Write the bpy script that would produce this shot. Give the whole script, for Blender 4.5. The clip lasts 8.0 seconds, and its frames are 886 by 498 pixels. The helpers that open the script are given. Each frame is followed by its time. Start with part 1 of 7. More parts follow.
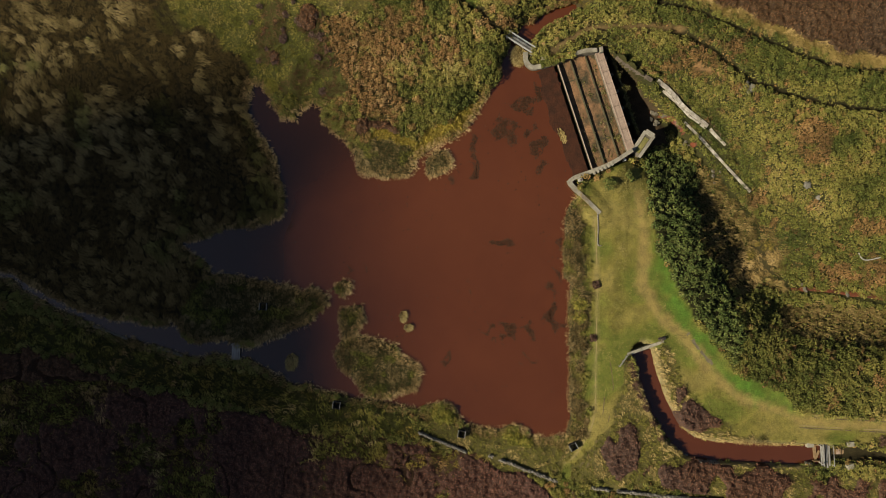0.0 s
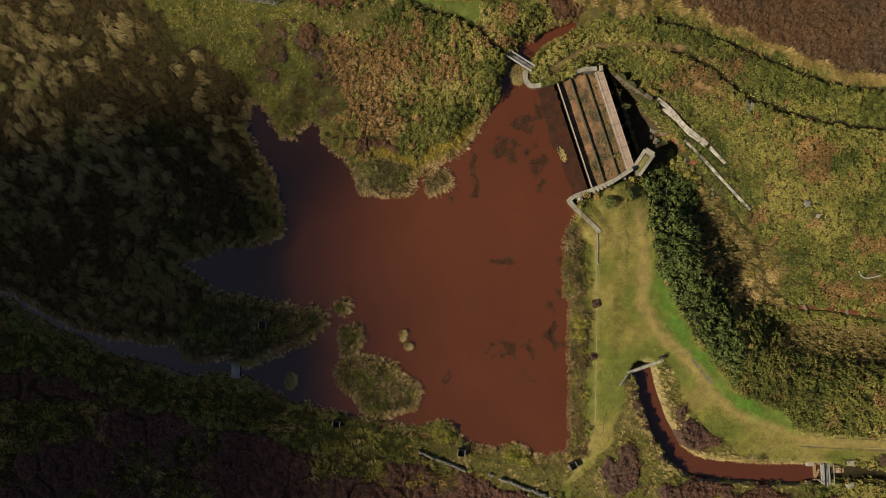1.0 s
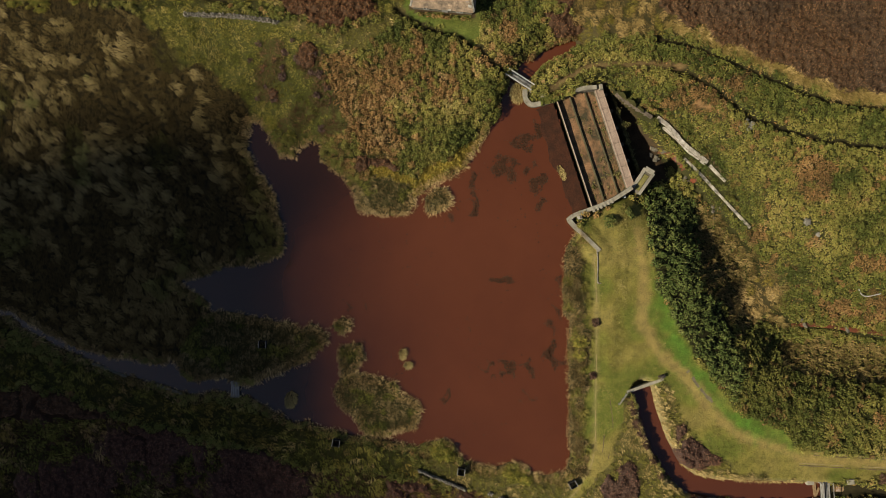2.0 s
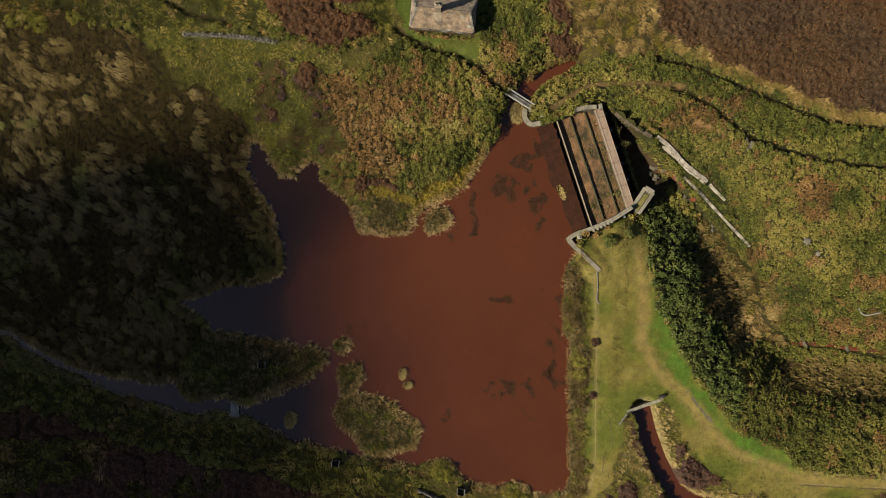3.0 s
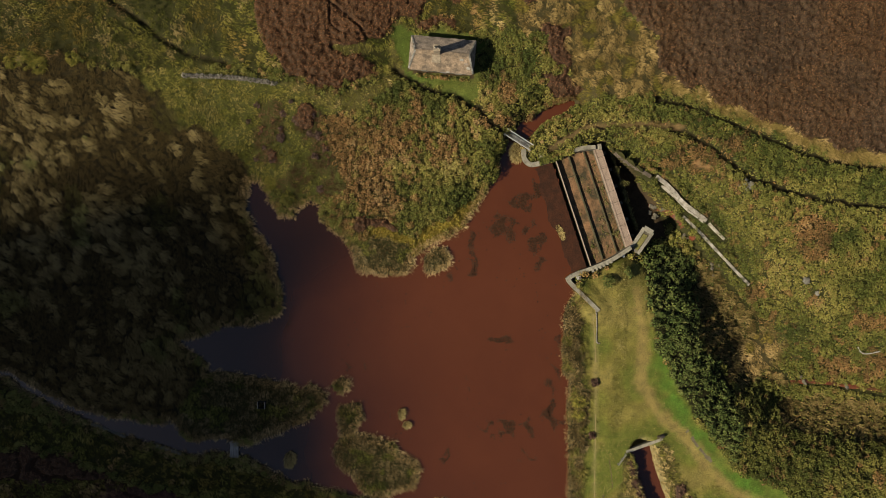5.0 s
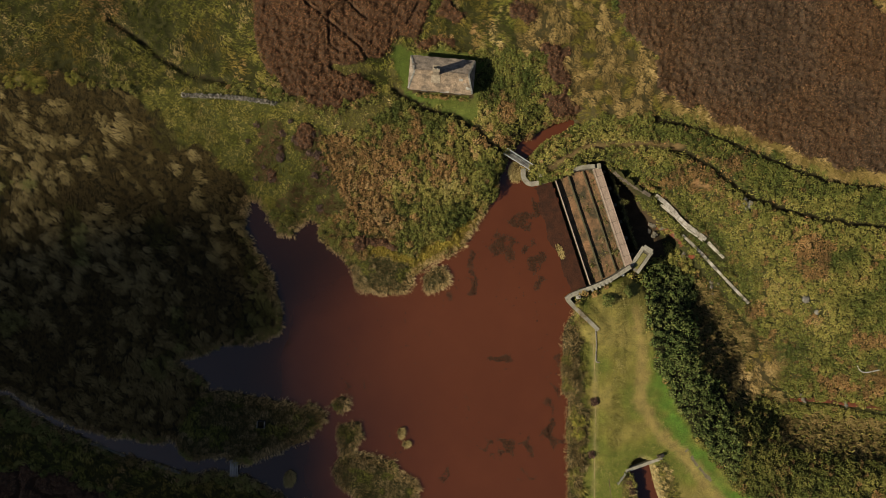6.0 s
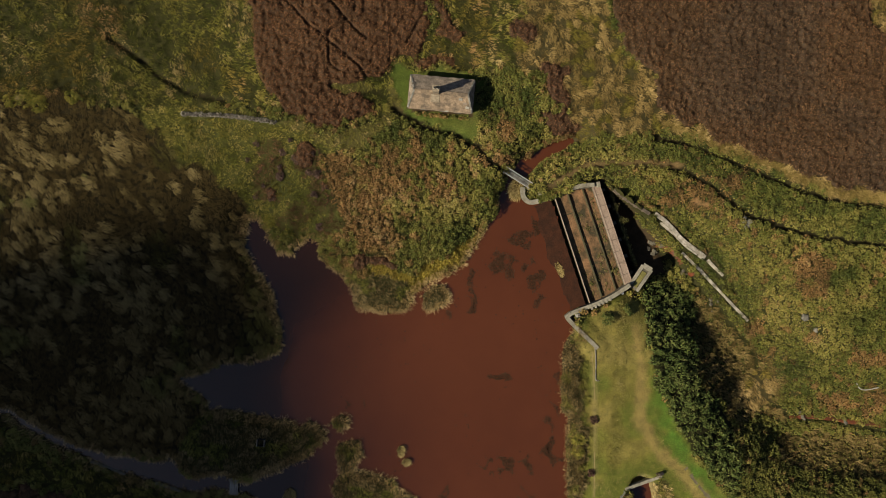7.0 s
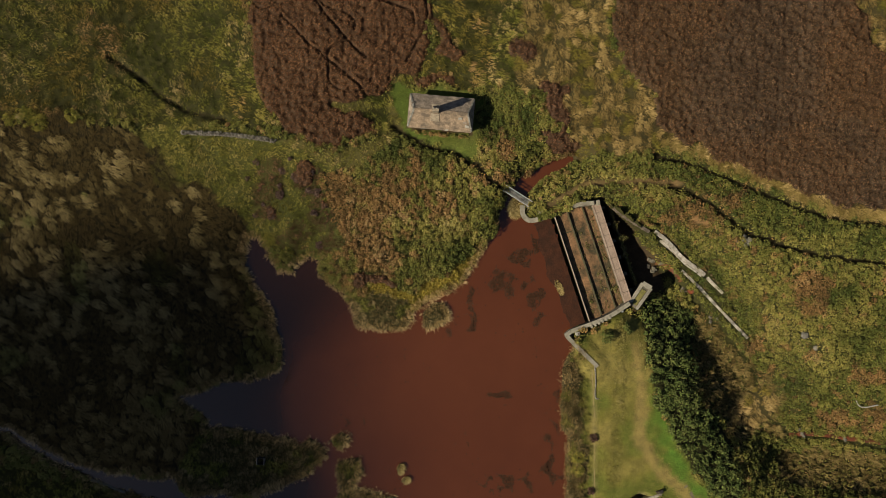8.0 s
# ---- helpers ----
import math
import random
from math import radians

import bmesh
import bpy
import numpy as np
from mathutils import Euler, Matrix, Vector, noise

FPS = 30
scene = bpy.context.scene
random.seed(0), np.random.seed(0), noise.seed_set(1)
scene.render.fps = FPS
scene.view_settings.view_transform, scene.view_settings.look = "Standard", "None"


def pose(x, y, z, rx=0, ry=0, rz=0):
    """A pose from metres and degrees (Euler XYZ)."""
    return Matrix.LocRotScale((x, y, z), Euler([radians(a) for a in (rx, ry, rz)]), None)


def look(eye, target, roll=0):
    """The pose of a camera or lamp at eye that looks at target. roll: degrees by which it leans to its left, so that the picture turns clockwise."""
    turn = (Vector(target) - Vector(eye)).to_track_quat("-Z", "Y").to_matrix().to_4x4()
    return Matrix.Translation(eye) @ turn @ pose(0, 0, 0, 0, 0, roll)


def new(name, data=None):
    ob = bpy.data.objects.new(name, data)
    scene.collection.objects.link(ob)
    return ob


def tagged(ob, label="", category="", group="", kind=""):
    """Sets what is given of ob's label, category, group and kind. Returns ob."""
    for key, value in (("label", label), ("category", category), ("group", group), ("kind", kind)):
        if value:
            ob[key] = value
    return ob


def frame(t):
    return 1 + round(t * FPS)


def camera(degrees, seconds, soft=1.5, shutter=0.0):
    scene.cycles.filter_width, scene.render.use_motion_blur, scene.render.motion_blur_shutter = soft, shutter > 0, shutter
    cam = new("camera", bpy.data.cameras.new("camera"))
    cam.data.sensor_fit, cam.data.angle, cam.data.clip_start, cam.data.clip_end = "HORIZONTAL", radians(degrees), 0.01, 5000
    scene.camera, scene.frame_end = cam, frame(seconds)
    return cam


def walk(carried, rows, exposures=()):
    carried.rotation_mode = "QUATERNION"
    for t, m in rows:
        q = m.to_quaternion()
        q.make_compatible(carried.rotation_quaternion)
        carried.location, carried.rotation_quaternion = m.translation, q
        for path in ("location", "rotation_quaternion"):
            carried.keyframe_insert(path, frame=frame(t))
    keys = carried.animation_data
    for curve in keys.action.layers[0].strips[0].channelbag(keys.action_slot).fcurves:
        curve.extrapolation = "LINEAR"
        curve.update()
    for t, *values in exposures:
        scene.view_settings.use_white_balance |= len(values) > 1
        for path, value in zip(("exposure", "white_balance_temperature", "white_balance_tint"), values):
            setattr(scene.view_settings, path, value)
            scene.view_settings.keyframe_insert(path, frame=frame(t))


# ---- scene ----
cam = camera(61.9, 8.0, soft=0.6)
METRES, EYE, TILT, LEAN, TURN = 23.5, 113.0, -90.0, 0.0, 0.0
ROWS = [
    (0.0, 0.0, 0.0, 0.0, 0.0, 0.0, 0.0),
    (0.5, 0.001, 0.0011, 0.0621, 0.0, -0.02, 0.0),
    (1.0, 0.0014, 0.0027, 0.1245, 0.0, -0.04, 0.02),
    (1.5, 0.0024, 0.0049, 0.1862, 0.0, -0.06, 0.03),
    (3.0, 0.0052, 0.0106, 0.3805, -0.01, -0.12, 0.06),
    (3.5, 0.0063, 0.0114, 0.4446, -0.01, -0.09, 0.08),
    (4.0, 0.0073, 0.0115, 0.5113, -0.01, -0.11, 0.09),
    (4.5, 0.0091, 0.0108, 0.577, -0.0, -0.13, 0.11),
    (6.0, 0.0147, 0.0079, 0.7632, 0.0, -0.1, 0.14),
    (6.5, 0.0156, 0.0063, 0.8231, -0.0, -0.1, 0.15),
    (7.0, 0.0167, 0.0049, 0.8836, -0.01, -0.12, 0.16),
    (7.5, 0.0168, 0.0035, 0.9416, -0.02, -0.1, 0.17),
    (8.0, 0.0169, 0.0021, 0.9996, -0.03, -0.1, 0.18),
]
EXPOSURES = [(0.0, 0.70), (4.0, 0.66), (8.0, 0.50)]
walk(cam, [(t, pose(0, 0, EYE, TILT, LEAN, TURN) @ pose(METRES * x, METRES * y, METRES * z, 90 + pitch, roll, yaw)) for t, x, y, z, yaw, pitch, roll in ROWS], EXPOSURES)

# ---- light ----
SUN_UP, SUN_AZ = radians(36.5), radians(250)
TO_SUN = Vector((math.sin(SUN_AZ) * math.cos(SUN_UP), math.cos(SUN_AZ) * math.cos(SUN_UP), math.sin(SUN_UP)))
sky_world = bpy.data.worlds.new("sky")
scene.world = sky_world
sky_world.use_nodes = True
sky = sky_world.node_tree.nodes.new("ShaderNodeTexSky")
sky.sky_type, sky.sun_disc, sky.sun_elevation, sky.sun_rotation = "NISHITA", False, SUN_UP, SUN_AZ
sky_world.node_tree.links.new(sky.outputs[0], sky_world.node_tree.nodes["Background"].inputs["Color"])
sky_world.node_tree.nodes["Background"].inputs["Strength"].default_value = 0.034
sun = new("sun", bpy.data.lights.new("sun", "SUN"))
sun.data.energy, sun.data.angle, sun.data.color = 4.5, radians(0.55), (1.0, 0.90, 0.675)
sun.matrix_world = look(TO_SUN * 300, (0, 0, 0))

# ---- materials ----
def surface(name, colour, rough=0.8, other=None, scale=2.0, fine=12.0, bump=0.3, metal=0.0, tint=False, island=0.0, spec=0.3, speckle=0.3):
    """A worn matt surface: two colours mixed by coarse noise, grain by fine noise, and relief."""
    m = bpy.data.materials.new(name)
    m.use_nodes = True
    t = m.node_tree
    shader = t.nodes["Principled BSDF"]
    shader.inputs["Roughness"].default_value, shader.inputs["Metallic"].default_value = rough, metal
    shader.inputs["Specular IOR Level"].default_value = spec
    where = t.nodes.new("ShaderNodeTexCoord")

    def cloud(size, detail, rough_=0.6):
        n = t.nodes.new("ShaderNodeTexNoise")
        n.inputs["Scale"].default_value, n.inputs["Detail"].default_value, n.inputs["Roughness"].default_value = size, detail, rough_
        t.links.new(where.outputs["Object"], n.inputs["Vector"])
        return n

    big, small = cloud(scale, 4), cloud(fine, 3)
    mix = t.nodes.new("ShaderNodeMix")
    mix.data_type = "RGBA"
    spread = t.nodes.new("ShaderNodeMapRange")
    spread.inputs[1].default_value, spread.inputs[2].default_value = 0.36, 0.64
    t.links.new(big.outputs["Fac"], spread.inputs[0])
    t.links.new(spread.outputs[0], mix.inputs["Factor"])
    mix.inputs["A"].default_value, mix.inputs["B"].default_value = (*colour, 1), (*(other or colour), 1)
    out = mix.outputs["Result"]

    def times(a, b):
        n = t.nodes.new("ShaderNodeMix")
        n.data_type, n.blend_type = "RGBA", "MULTIPLY"
        n.inputs["Factor"].default_value = 1
        t.links.new(a, n.inputs["A"])
        t.links.new(b, n.inputs["B"])
        return n.outputs["Result"]

    if tint:
        own = t.nodes.new("ShaderNodeAttribute")
        own.attribute_name = "tint"
        out = times(out, own.outputs["Color"])
    grain = t.nodes.new("ShaderNodeMapRange")
    grain.inputs[1].default_value, grain.inputs[2].default_value, grain.inputs[3].default_value, grain.inputs[4].default_value = 0.3, 0.7, 1 - speckle, 1 + speckle
    t.links.new(small.outputs["Fac"], grain.inputs[0])
    out = times(out, grain.outputs[0])
    if island:
        geo, obj = t.nodes.new("ShaderNodeNewGeometry"), t.nodes.new("ShaderNodeObjectInfo")
        both = t.nodes.new("ShaderNodeMath")
        both.operation = "ADD"
        t.links.new(geo.outputs["Random Per Island"], both.inputs[0])
        t.links.new(obj.outputs["Random"], both.inputs[1])
        frac = t.nodes.new("ShaderNodeMath")
        frac.operation = "FRACT"
        t.links.new(both.outputs[0], frac.inputs[0])
        vary = t.nodes.new("ShaderNodeMapRange")
        vary.inputs[3].default_value, vary.inputs[4].default_value = 1 - island, 1 + island
        t.links.new(frac.outputs[0], vary.inputs[0])
        out = times(out, vary.outputs[0])
    t.links.new(out, shader.inputs["Base Color"])
    if bump:
        b = t.nodes.new("ShaderNodeBump")
        b.inputs["Strength"].default_value, b.inputs["Distance"].default_value = bump, 0.4 / fine
        t.links.new(small.outputs["Fac"], b.inputs["Height"])
        t.links.new(b.outputs["Normal"], shader.inputs["Normal"])
    return m


M_GROUND = surface("turf_and_soil", (0.8, 0.8, 0.8), 0.95, (1.15, 1.1, 1.05), 0.9, 6, 0.8, tint=True, spec=0.1)
M_LEAF = surface("leaf", (1.0, 1.0, 1.0), 0.75, (1.25, 1.25, 1.25), 0.6, 9, 0, tint=True, spec=0.15)
M_GRASS = surface("dry_grass", (1.06, 0.98, 0.80), 0.8, (1.30, 1.22, 1.02), 0.5, 7, 0, tint=True, spec=0.08)
M_STONE = surface("field_stone", (0.20, 0.19, 0.17), 0.9, (0.12, 0.115, 0.10), 1.5, 14, 0.6, island=0.35)
M_ROOF = surface("roof_flag", (0.295, 0.212, 0.145), 0.9, (0.130, 0.100, 0.074), 0.8, 5, 0.6, island=0.17)
M_MASONRY = surface("rubble_masonry", (0.15, 0.13, 0.10), 0.9, (0.085, 0.075, 0.055), 2, 9, 0.8)
M_CONCRETE = surface("weathered_concrete", (0.27, 0.245, 0.195), 0.85, (0.17, 0.152, 0.118), 0.7, 10, 0.4)
M_PALE = surface("pale_coping", (0.33, 0.31, 0.275), 0.85, (0.22, 0.205, 0.18), 1.2, 10, 0.4, island=0.1)
M_RUST = surface("iron_stained_slab", (0.31, 0.230, 0.183), 0.85, (0.24, 0.172, 0.132), 0.6, 9, 0.4, island=0.08)
M_SILT = surface("red_silt", (0.225, 0.120, 0.060), 0.9, (0.046, 0.037, 0.019), 0.6, 5, 0.8)
M_DARKWET = surface("wet_ledge", (0.050, 0.019, 0.0105), 0.8, (0.032, 0.0145, 0.009), 0.8, 6, 0.5, spec=0.1)
M_TIMBER = surface("grey_timber", (0.25, 0.24, 0.22), 0.8, (0.16, 0.15, 0.14), 2, 16, 0.4, island=0.15)
M_PAINT = surface("white_paint", (0.6, 0.6, 0.58), 0.5, (0.5, 0.5, 0.48), 3, 20, 0.1)
M_BLACK = surface("tarred_board", (0.012, 0.012, 0.012), 0.8, (0.02, 0.019, 0.018), 3, 12, 0.2)
M_IRON = surface("dull_iron", (0.10, 0.09, 0.085), 0.55, (0.14, 0.09, 0.06), 3, 15, 0.3, metal=0.6)
M_CLOUD = surface("cloud_white", (0.85, 0.85, 0.85), 1.0, (0.8, 0.8, 0.8), 0.01, 0.05, 0)


def water_material(name, colour, other, tint=False):
    return surface(name, colour, 0.1, other, 0.03, 0.3, 0.0, spec=0.8, speckle=0.03, tint=tint)


M_WATER = water_material("red_silty_water", (0.083, 0.0244, 0.0086), (0.075, 0.0214, 0.0075), True)
M_LEATWATER = water_material("brown_leat_water", (0.074, 0.0225, 0.0100), (0.066, 0.0200, 0.0090))
M_OCHRE = surface("ochre_trickle", (0.135, 0.036, 0.013), 0.5, (0.060, 0.021, 0.011), 0.8, 4, 0.1, spec=0.4)
M_WEED = surface("water_weed", (0.9, 0.9, 0.9), 0.85, (1.1, 1.1, 1.1), 1.0, 8, 0.2, tint=True, spec=0.05)


# ---- plan, in metres ----
SHORE_NORTH = [(-30, 21.3), (-29.7, 23.9), (-29.1, 25.3), (-27.8, 25), (-27, 23.6), (-25.8, 21.7), (-24.5, 19.8), (-22.8, 20), (-22, 21.3), (-20, 22.1), (-18.5, 21.7), (-18.8, 19.8), (-16.8, 17.8), (-14.6, 16.3), (-13.5, 14.3), (-13.1, 12.2), (-11.6, 11.1), (-8.1, 11.1), (-6, 10.7), (-4.2, 12.2), (-4, 13.6), (-1.2, 15.5), (1.4, 16.8), (3.5, 18.1), (5.3, 20.8), (6.4, 22.6), (7.3, 24.5), (9, 26.3), (9.2, 28.4), (10.5, 32.2), (12.8, 34.8), (15.5, 36.6), (20.3, 37.6), (20.9, 36.6), (18.2, 35.3), (15.7, 34), (13.8, 32.1), (12.6, 30), (12.6, 28.3), (14.3, 27.7), (17.4, 28.6)]
SHORE_EAST = [(22.8, 12.2), (20.6, 11.1), (19.7, 9.6), (20.4, 8), (19.5, 6.6), (18.7, 4.8), (18.8, 1.8), (18.2, -0.8), (18.7, -4.2), (19.5, -5.3), (19.3, -10.3), (19.5, -17.2), (19.1, -22.4), (19.7, -25.8), (18.7, -28.4), (15.6, -28.7), (13.9, -28.4), (11.8, -27.1), (10, -26.9), (8.3, -27.7), (5.7, -27.3), (3.5, -26.7), (2.4, -25.4), (1.6, -24.1), (-0.3, -23.5), (-2.9, -23.8), (-3.6, -24.5), (-5.5, -24.3), (-8.1, -23.5), (-10.7, -22.9), (-13.7, -22.6), (-15.9, -22), (-18.5, -21.5), (-20.7, -20.5)]
SHORE_WEST = [(-22.8, -21.1), (-24.5, -19.8), (-27.1, -18.5), (-28.9, -17.6), (-29.9, -16.7), (-34.9, -16.3), (-37.9, -16.8), (-40.1, -16.1), (-43.6, -15), (-47, -13.9), (-50.5, -13.1), (-53.1, -12), (-55.7, -10.7), (-59.1, -9.1), (-62.6, -7.2), (-66, -4.9), (-69.5, -4.2), (-69.5, -3.2), (-66, -3.7), (-62.6, -5.8), (-59.1, -7.7), (-55.7, -9.3), (-52.6, -10.1), (-50.5, -11), (-47.9, -10.7), (-46.2, -11.4), (-42.7, -11.8), (-41.8, -11.1), (-40.5, -12), (-39.2, -13.7), (-37.9, -14.4), (-34.9, -14.4), (-33.2, -14), (-31, -15), (-28.9, -14.8), (-27.6, -14)]
SHORE_SPIT = [(-24.5, -12.9), (-22.8, -12), (-20.7, -11.6), (-19.4, -10.3), (-18.1, -9), (-17.4, -7.7), (-18.1, -6.8), (-19.8, -5.4), (-21.5, -6.4), (-23.7, -5.1), (-25.4, -5.5), (-28.9, -4.7), (-33.2, -3.8), (-35.4, -4.1), (-35.8, -2.5), (-37.9, -1), (-40.3, 0.1), (-39.4, 1.3), (-37.5, 1.4), (-35.8, 2.2), (-33.2, 3.4), (-30.6, 3.1), (-28.9, 3.4), (-26.3, 4.4), (-24.5, 5.3), (-24.3, 7.9), (-25.2, 11.3), (-25.7, 13.9), (-26.7, 15.6), (-28.4, 17.8)]
ISLE_BIG = [(-16.6, -15.6), (-15.7, -14.1), (-12.4, -13.4), (-10, -14.1), (-7.3, -14.8), (-6.2, -16.5), (-3.8, -17.2), (-3.1, -18.5), (-4, -21.5), (-7.3, -22.4), (-8.1, -22.9), (-10.3, -22.6), (-11.8, -22.4), (-14.2, -19.6), (-15.9, -18.1)]
ISLE_MID = [(-15.7, -9), (-12.4, -8.6), (-12, -10.3), (-13.1, -12.9), (-12.4, -13.6), (-15.5, -13.7), (-16.1, -11.1)]
ISLE_SMALL = [(-16.8, -6.1), (-15.5, -4.8), (-14, -5.1), (-13.7, -6.1), (-15, -7.3), (-15.9, -6.8)]
ISLE_ROUND = [(-2.5, 13.5), (-1.2, 15), (0.7, 15), (1.6, 13.5), (1, 12), (-1.2, 11.1), (-2.5, 11.5)]
LEAT = [(30.4, -15.7), (31.3, -19.4), (32.9, -23.8), (35.2, -28.1), (37.8, -30.1), (41.3, -30.9), (47.4, -31.1), (53.4, -31.4), (57.8, -31.4)]
TRICKLE = [(55.5, -6.6), (59.1, -6.4), (64.6, -7.1), (70.8, -7.9), (75.5, -8.6)]
HEATH_NORTH = [(-27, 63.3), (-27.6, 51.9), (-27.5, 49.5), (-26, 46.1), (-24.5, 42.6), (-23.1, 41), (-21.7, 39.6), (-18.5, 39.5), (-13.9, 39.3), (-11.4, 39.8), (-9.6, 41), (-10.1, 42.4), (-11.7, 44.3), (-10.5, 46.3), (-6.7, 48.1), (-3.3, 49.8), (-2.1, 51.8), (-2.5, 55.1), (-0.8, 57.5), (-1.2, 63.2)]
HEATH_EAST = [(26.4, 64.8), (25.6, 55.1), (26.6, 50.2), (30.1, 48.6), (31.8, 46.5), (31.5, 42), (32.9, 39.5), (38.8, 38), (43.9, 35.5), (52.5, 32.4), (59.4, 29.6), (66.9, 28.7), (78.3, 26.9), (76.9, 50.2), (62.5, 53.5), (61.5, 57.5), (59.9, 64.8)]
HEATH_SOUTH = [(-72.6, -13.7), (-57.1, -17.1), (-45.1, -21.4), (-34.7, -23.6), (-24.4, -26.7), (-12.4, -28.7), (-3.8, -29.5), (6.5, -31.8), (12.5, -35.1), (17.7, -37.5), (19.3, -44.4), (-72.3, -44.4)]
HEATH_POINT = [(26.2, -26), (28.3, -25.8), (29.6, -29), (30, -33.7), (27, -34.3), (24.9, -33.3), (24.5, -29.9)]
HEATH_BEND = [(35.2, -23.9), (37.8, -22.6), (40.8, -23.7), (42.9, -26), (41.6, -27.3), (38.6, -27.7), (36, -26.4)]
HEATH_BANK = [(32.1, -32.6), (40.7, -32), (52.6, -33.2), (54.3, -34.9), (67, -34.9), (69.6, -44.3), (44, -44.3), (43.2, -37.3), (35.5, -36.2), (30.4, -34.9)]
BLOND_NORTH = [(12.4, 63.2), (12.1, 55.1), (10.5, 49.8), (12.2, 46.5), (15.1, 46.9), (17.2, 47.3), (19, 41), (19.3, 36.3), (23.6, 37.3), (27.8, 37.8), (33.1, 37.5), (36.7, 38.5), (35, 39.9), (32.4, 42.8), (31.1, 47.7), (26.3, 49.5), (25.1, 55.1), (25.5, 63.2)]
BLOND_EDGE = [(31.2, 39.1), (36.3, 37.8), (44, 34.9), (52.6, 30.9), (59.5, 28.1), (67, 27.1), (78.4, 25.2), (78.3, 26.7), (66.9, 28.7), (59.4, 29.6), (52.5, 32.4), (43.9, 35.5), (38.8, 38)]
BLOND_RUSH = [(46.2, 0.1), (50, 1.2), (52.8, -0.8), (53.2, -3.5), (50.5, -5.8), (47, -4.4)]
BLOND_FAR = [(59.9, 64.8), (61.5, 57.5), (62.5, 53.5), (65.8, 51.8), (76.9, 49.4), (76, 64.8)]
MARSH = [(-73.3, 42.6), (-66.4, 43.5), (-55.4, 43.9), (-45.2, 40.5), (-40.9, 36.1), (-30.6, 29.4), (-28.8, 26.4), (-29.5, 20.9), (-25.7, 15.7), (-24.1, 9.7), (-24.5, 5.4), (-30.1, 2.8), (-36.1, 2), (-39.1, -0.6), (-35.3, -4.1), (-34.8, -7.5), (-39.6, -12.7), (-45.6, -10.9), (-55, -10.1), (-61.9, -7.5), (-74, -4.1)]
SPIT = [(-35.2, -2.5), (-33, -3.2), (-28.7, -4), (-25.3, -5.1), (-17.5, -5.1), (-16.7, -7.7), (-19.3, -11.5), (-27.4, -14.1), (-31.3, -14.7), (-37.8, -14.1), (-40.3, -11.5), (-38.2, -6.8)]
LAWN_HOUSE = [(-7.1, 47.7), (-5.4, 43.2), (-5.7, 41), (-3.4, 39.3), (1.7, 38.2), (5.8, 36.3), (6.4, 40.3), (5.5, 43.2), (6.7, 46.1), (4.2, 47.1), (-1.7, 47.3)]
LAWN_DAM = [(20.5, 9.5), (23.7, 11.7), (28.4, 13.2), (31, 12.3), (31.4, 3.5), (33.8, -3.3), (38, -10.2), (44.2, -17.9), (53.6, -24.1), (67.1, -25.8), (78.4, -26.4), (78.3, -29.8), (67.1, -29.3), (54.8, -29.3), (45.8, -28.3), (40.9, -25.2), (36.7, -21.3), (33.9, -14.5), (27.9, -15.8), (26.4, -23.9), (22.6, -30.7), (19.4, -33.5), (18.5, -36.8), (17.8, -34.2), (21.3, -28.2), (22, -13.6), (21.8, -0.8), (21.1, 4.4)]
DARK_BUSH = [(30, 13.2), (36.4, 16), (40.5, 12.6), (39.2, 0.1), (45.4, -6.9), (47.2, -12.9), (44.2, -17), (38, -10.2), (33.9, -3.3), (31.5, 3.5), (31.2, 12.3)]
BUSH = [(45.4, -6.9), (53.2, -10.6), (61.7, -13.2), (82.6, -14.3), (78.4, -25.8), (67.1, -25.6), (53.6, -23.9), (44.2, -18.3), (46.1, -13.7)]
RUSHES = [(40.5, 12.6), (43.6, 11.8), (49.1, 6.4), (54.1, 0.1), (54.6, -6.2), (46.5, -7), (40.3, -0.8), (39.4, 3.6)]
RUSHES_EAST = [(53.5, -8.5), (60, -8.6), (70, -9.8), (77, -10.5), (77, -16.5), (67, -15.8), (59, -14.5), (53, -12)]
BRACKEN = [(-17.9, 33.8), (-15.2, 34.9), (-11.8, 34.5), (-7.6, 32.8), (-3, 30.3), (-2.4, 26), (-5.1, 22.6), (-6.8, 19), (-11.1, 19.2), (-13.8, 23.5), (-16, 28.1)]
MOSS = [(-12.4, 14.7), (-4.2, 13.4), (1.4, 17.2), (4.8, 21), (6.7, 22.9), (7, 24), (5.6, 23.1), (1.4, 19.3), (-3.8, 16.4), (-8.1, 17.6), (-10.6, 17.6)]
BRIGHT = [(31.4, 1.8), (33.9, 0.1), (35.2, -5.1), (37.8, -10.2), (44.2, -17.9), (54.4, -24.2), (54.4, -25.4), (46.7, -23.7), (40.8, -18.8), (36.9, -14.5), (34.8, -10.2), (32.2, -5.9)]
TRACK = [(29.6, 8.7), (30, 5.2), (30.5, 0.1), (30.2, -5.1), (32.6, -10.2), (36.1, -12.8), (39.9, -17.9), (44.2, -22.2), (54.4, -26.1), (67.1, -26.9), (78.4, -27.3)]
FOOTWAY = [(23, 4.8), (23.3, -0.8), (23.4, -6.8), (23.3, -13.6), (23.2, -18.8), (23.1, -23.9), (22.4, -27.3), (20.2, -31.2), (18.5, -32.5)]
FIELD = [(-72.8, 65.8), (-44.8, 65.8), (-28.2, 65), (-27.7, 49.5), (-23.5, 42.4), (-38.2, 41.1), (-55.4, 43.9), (-73.3, 42.6)]
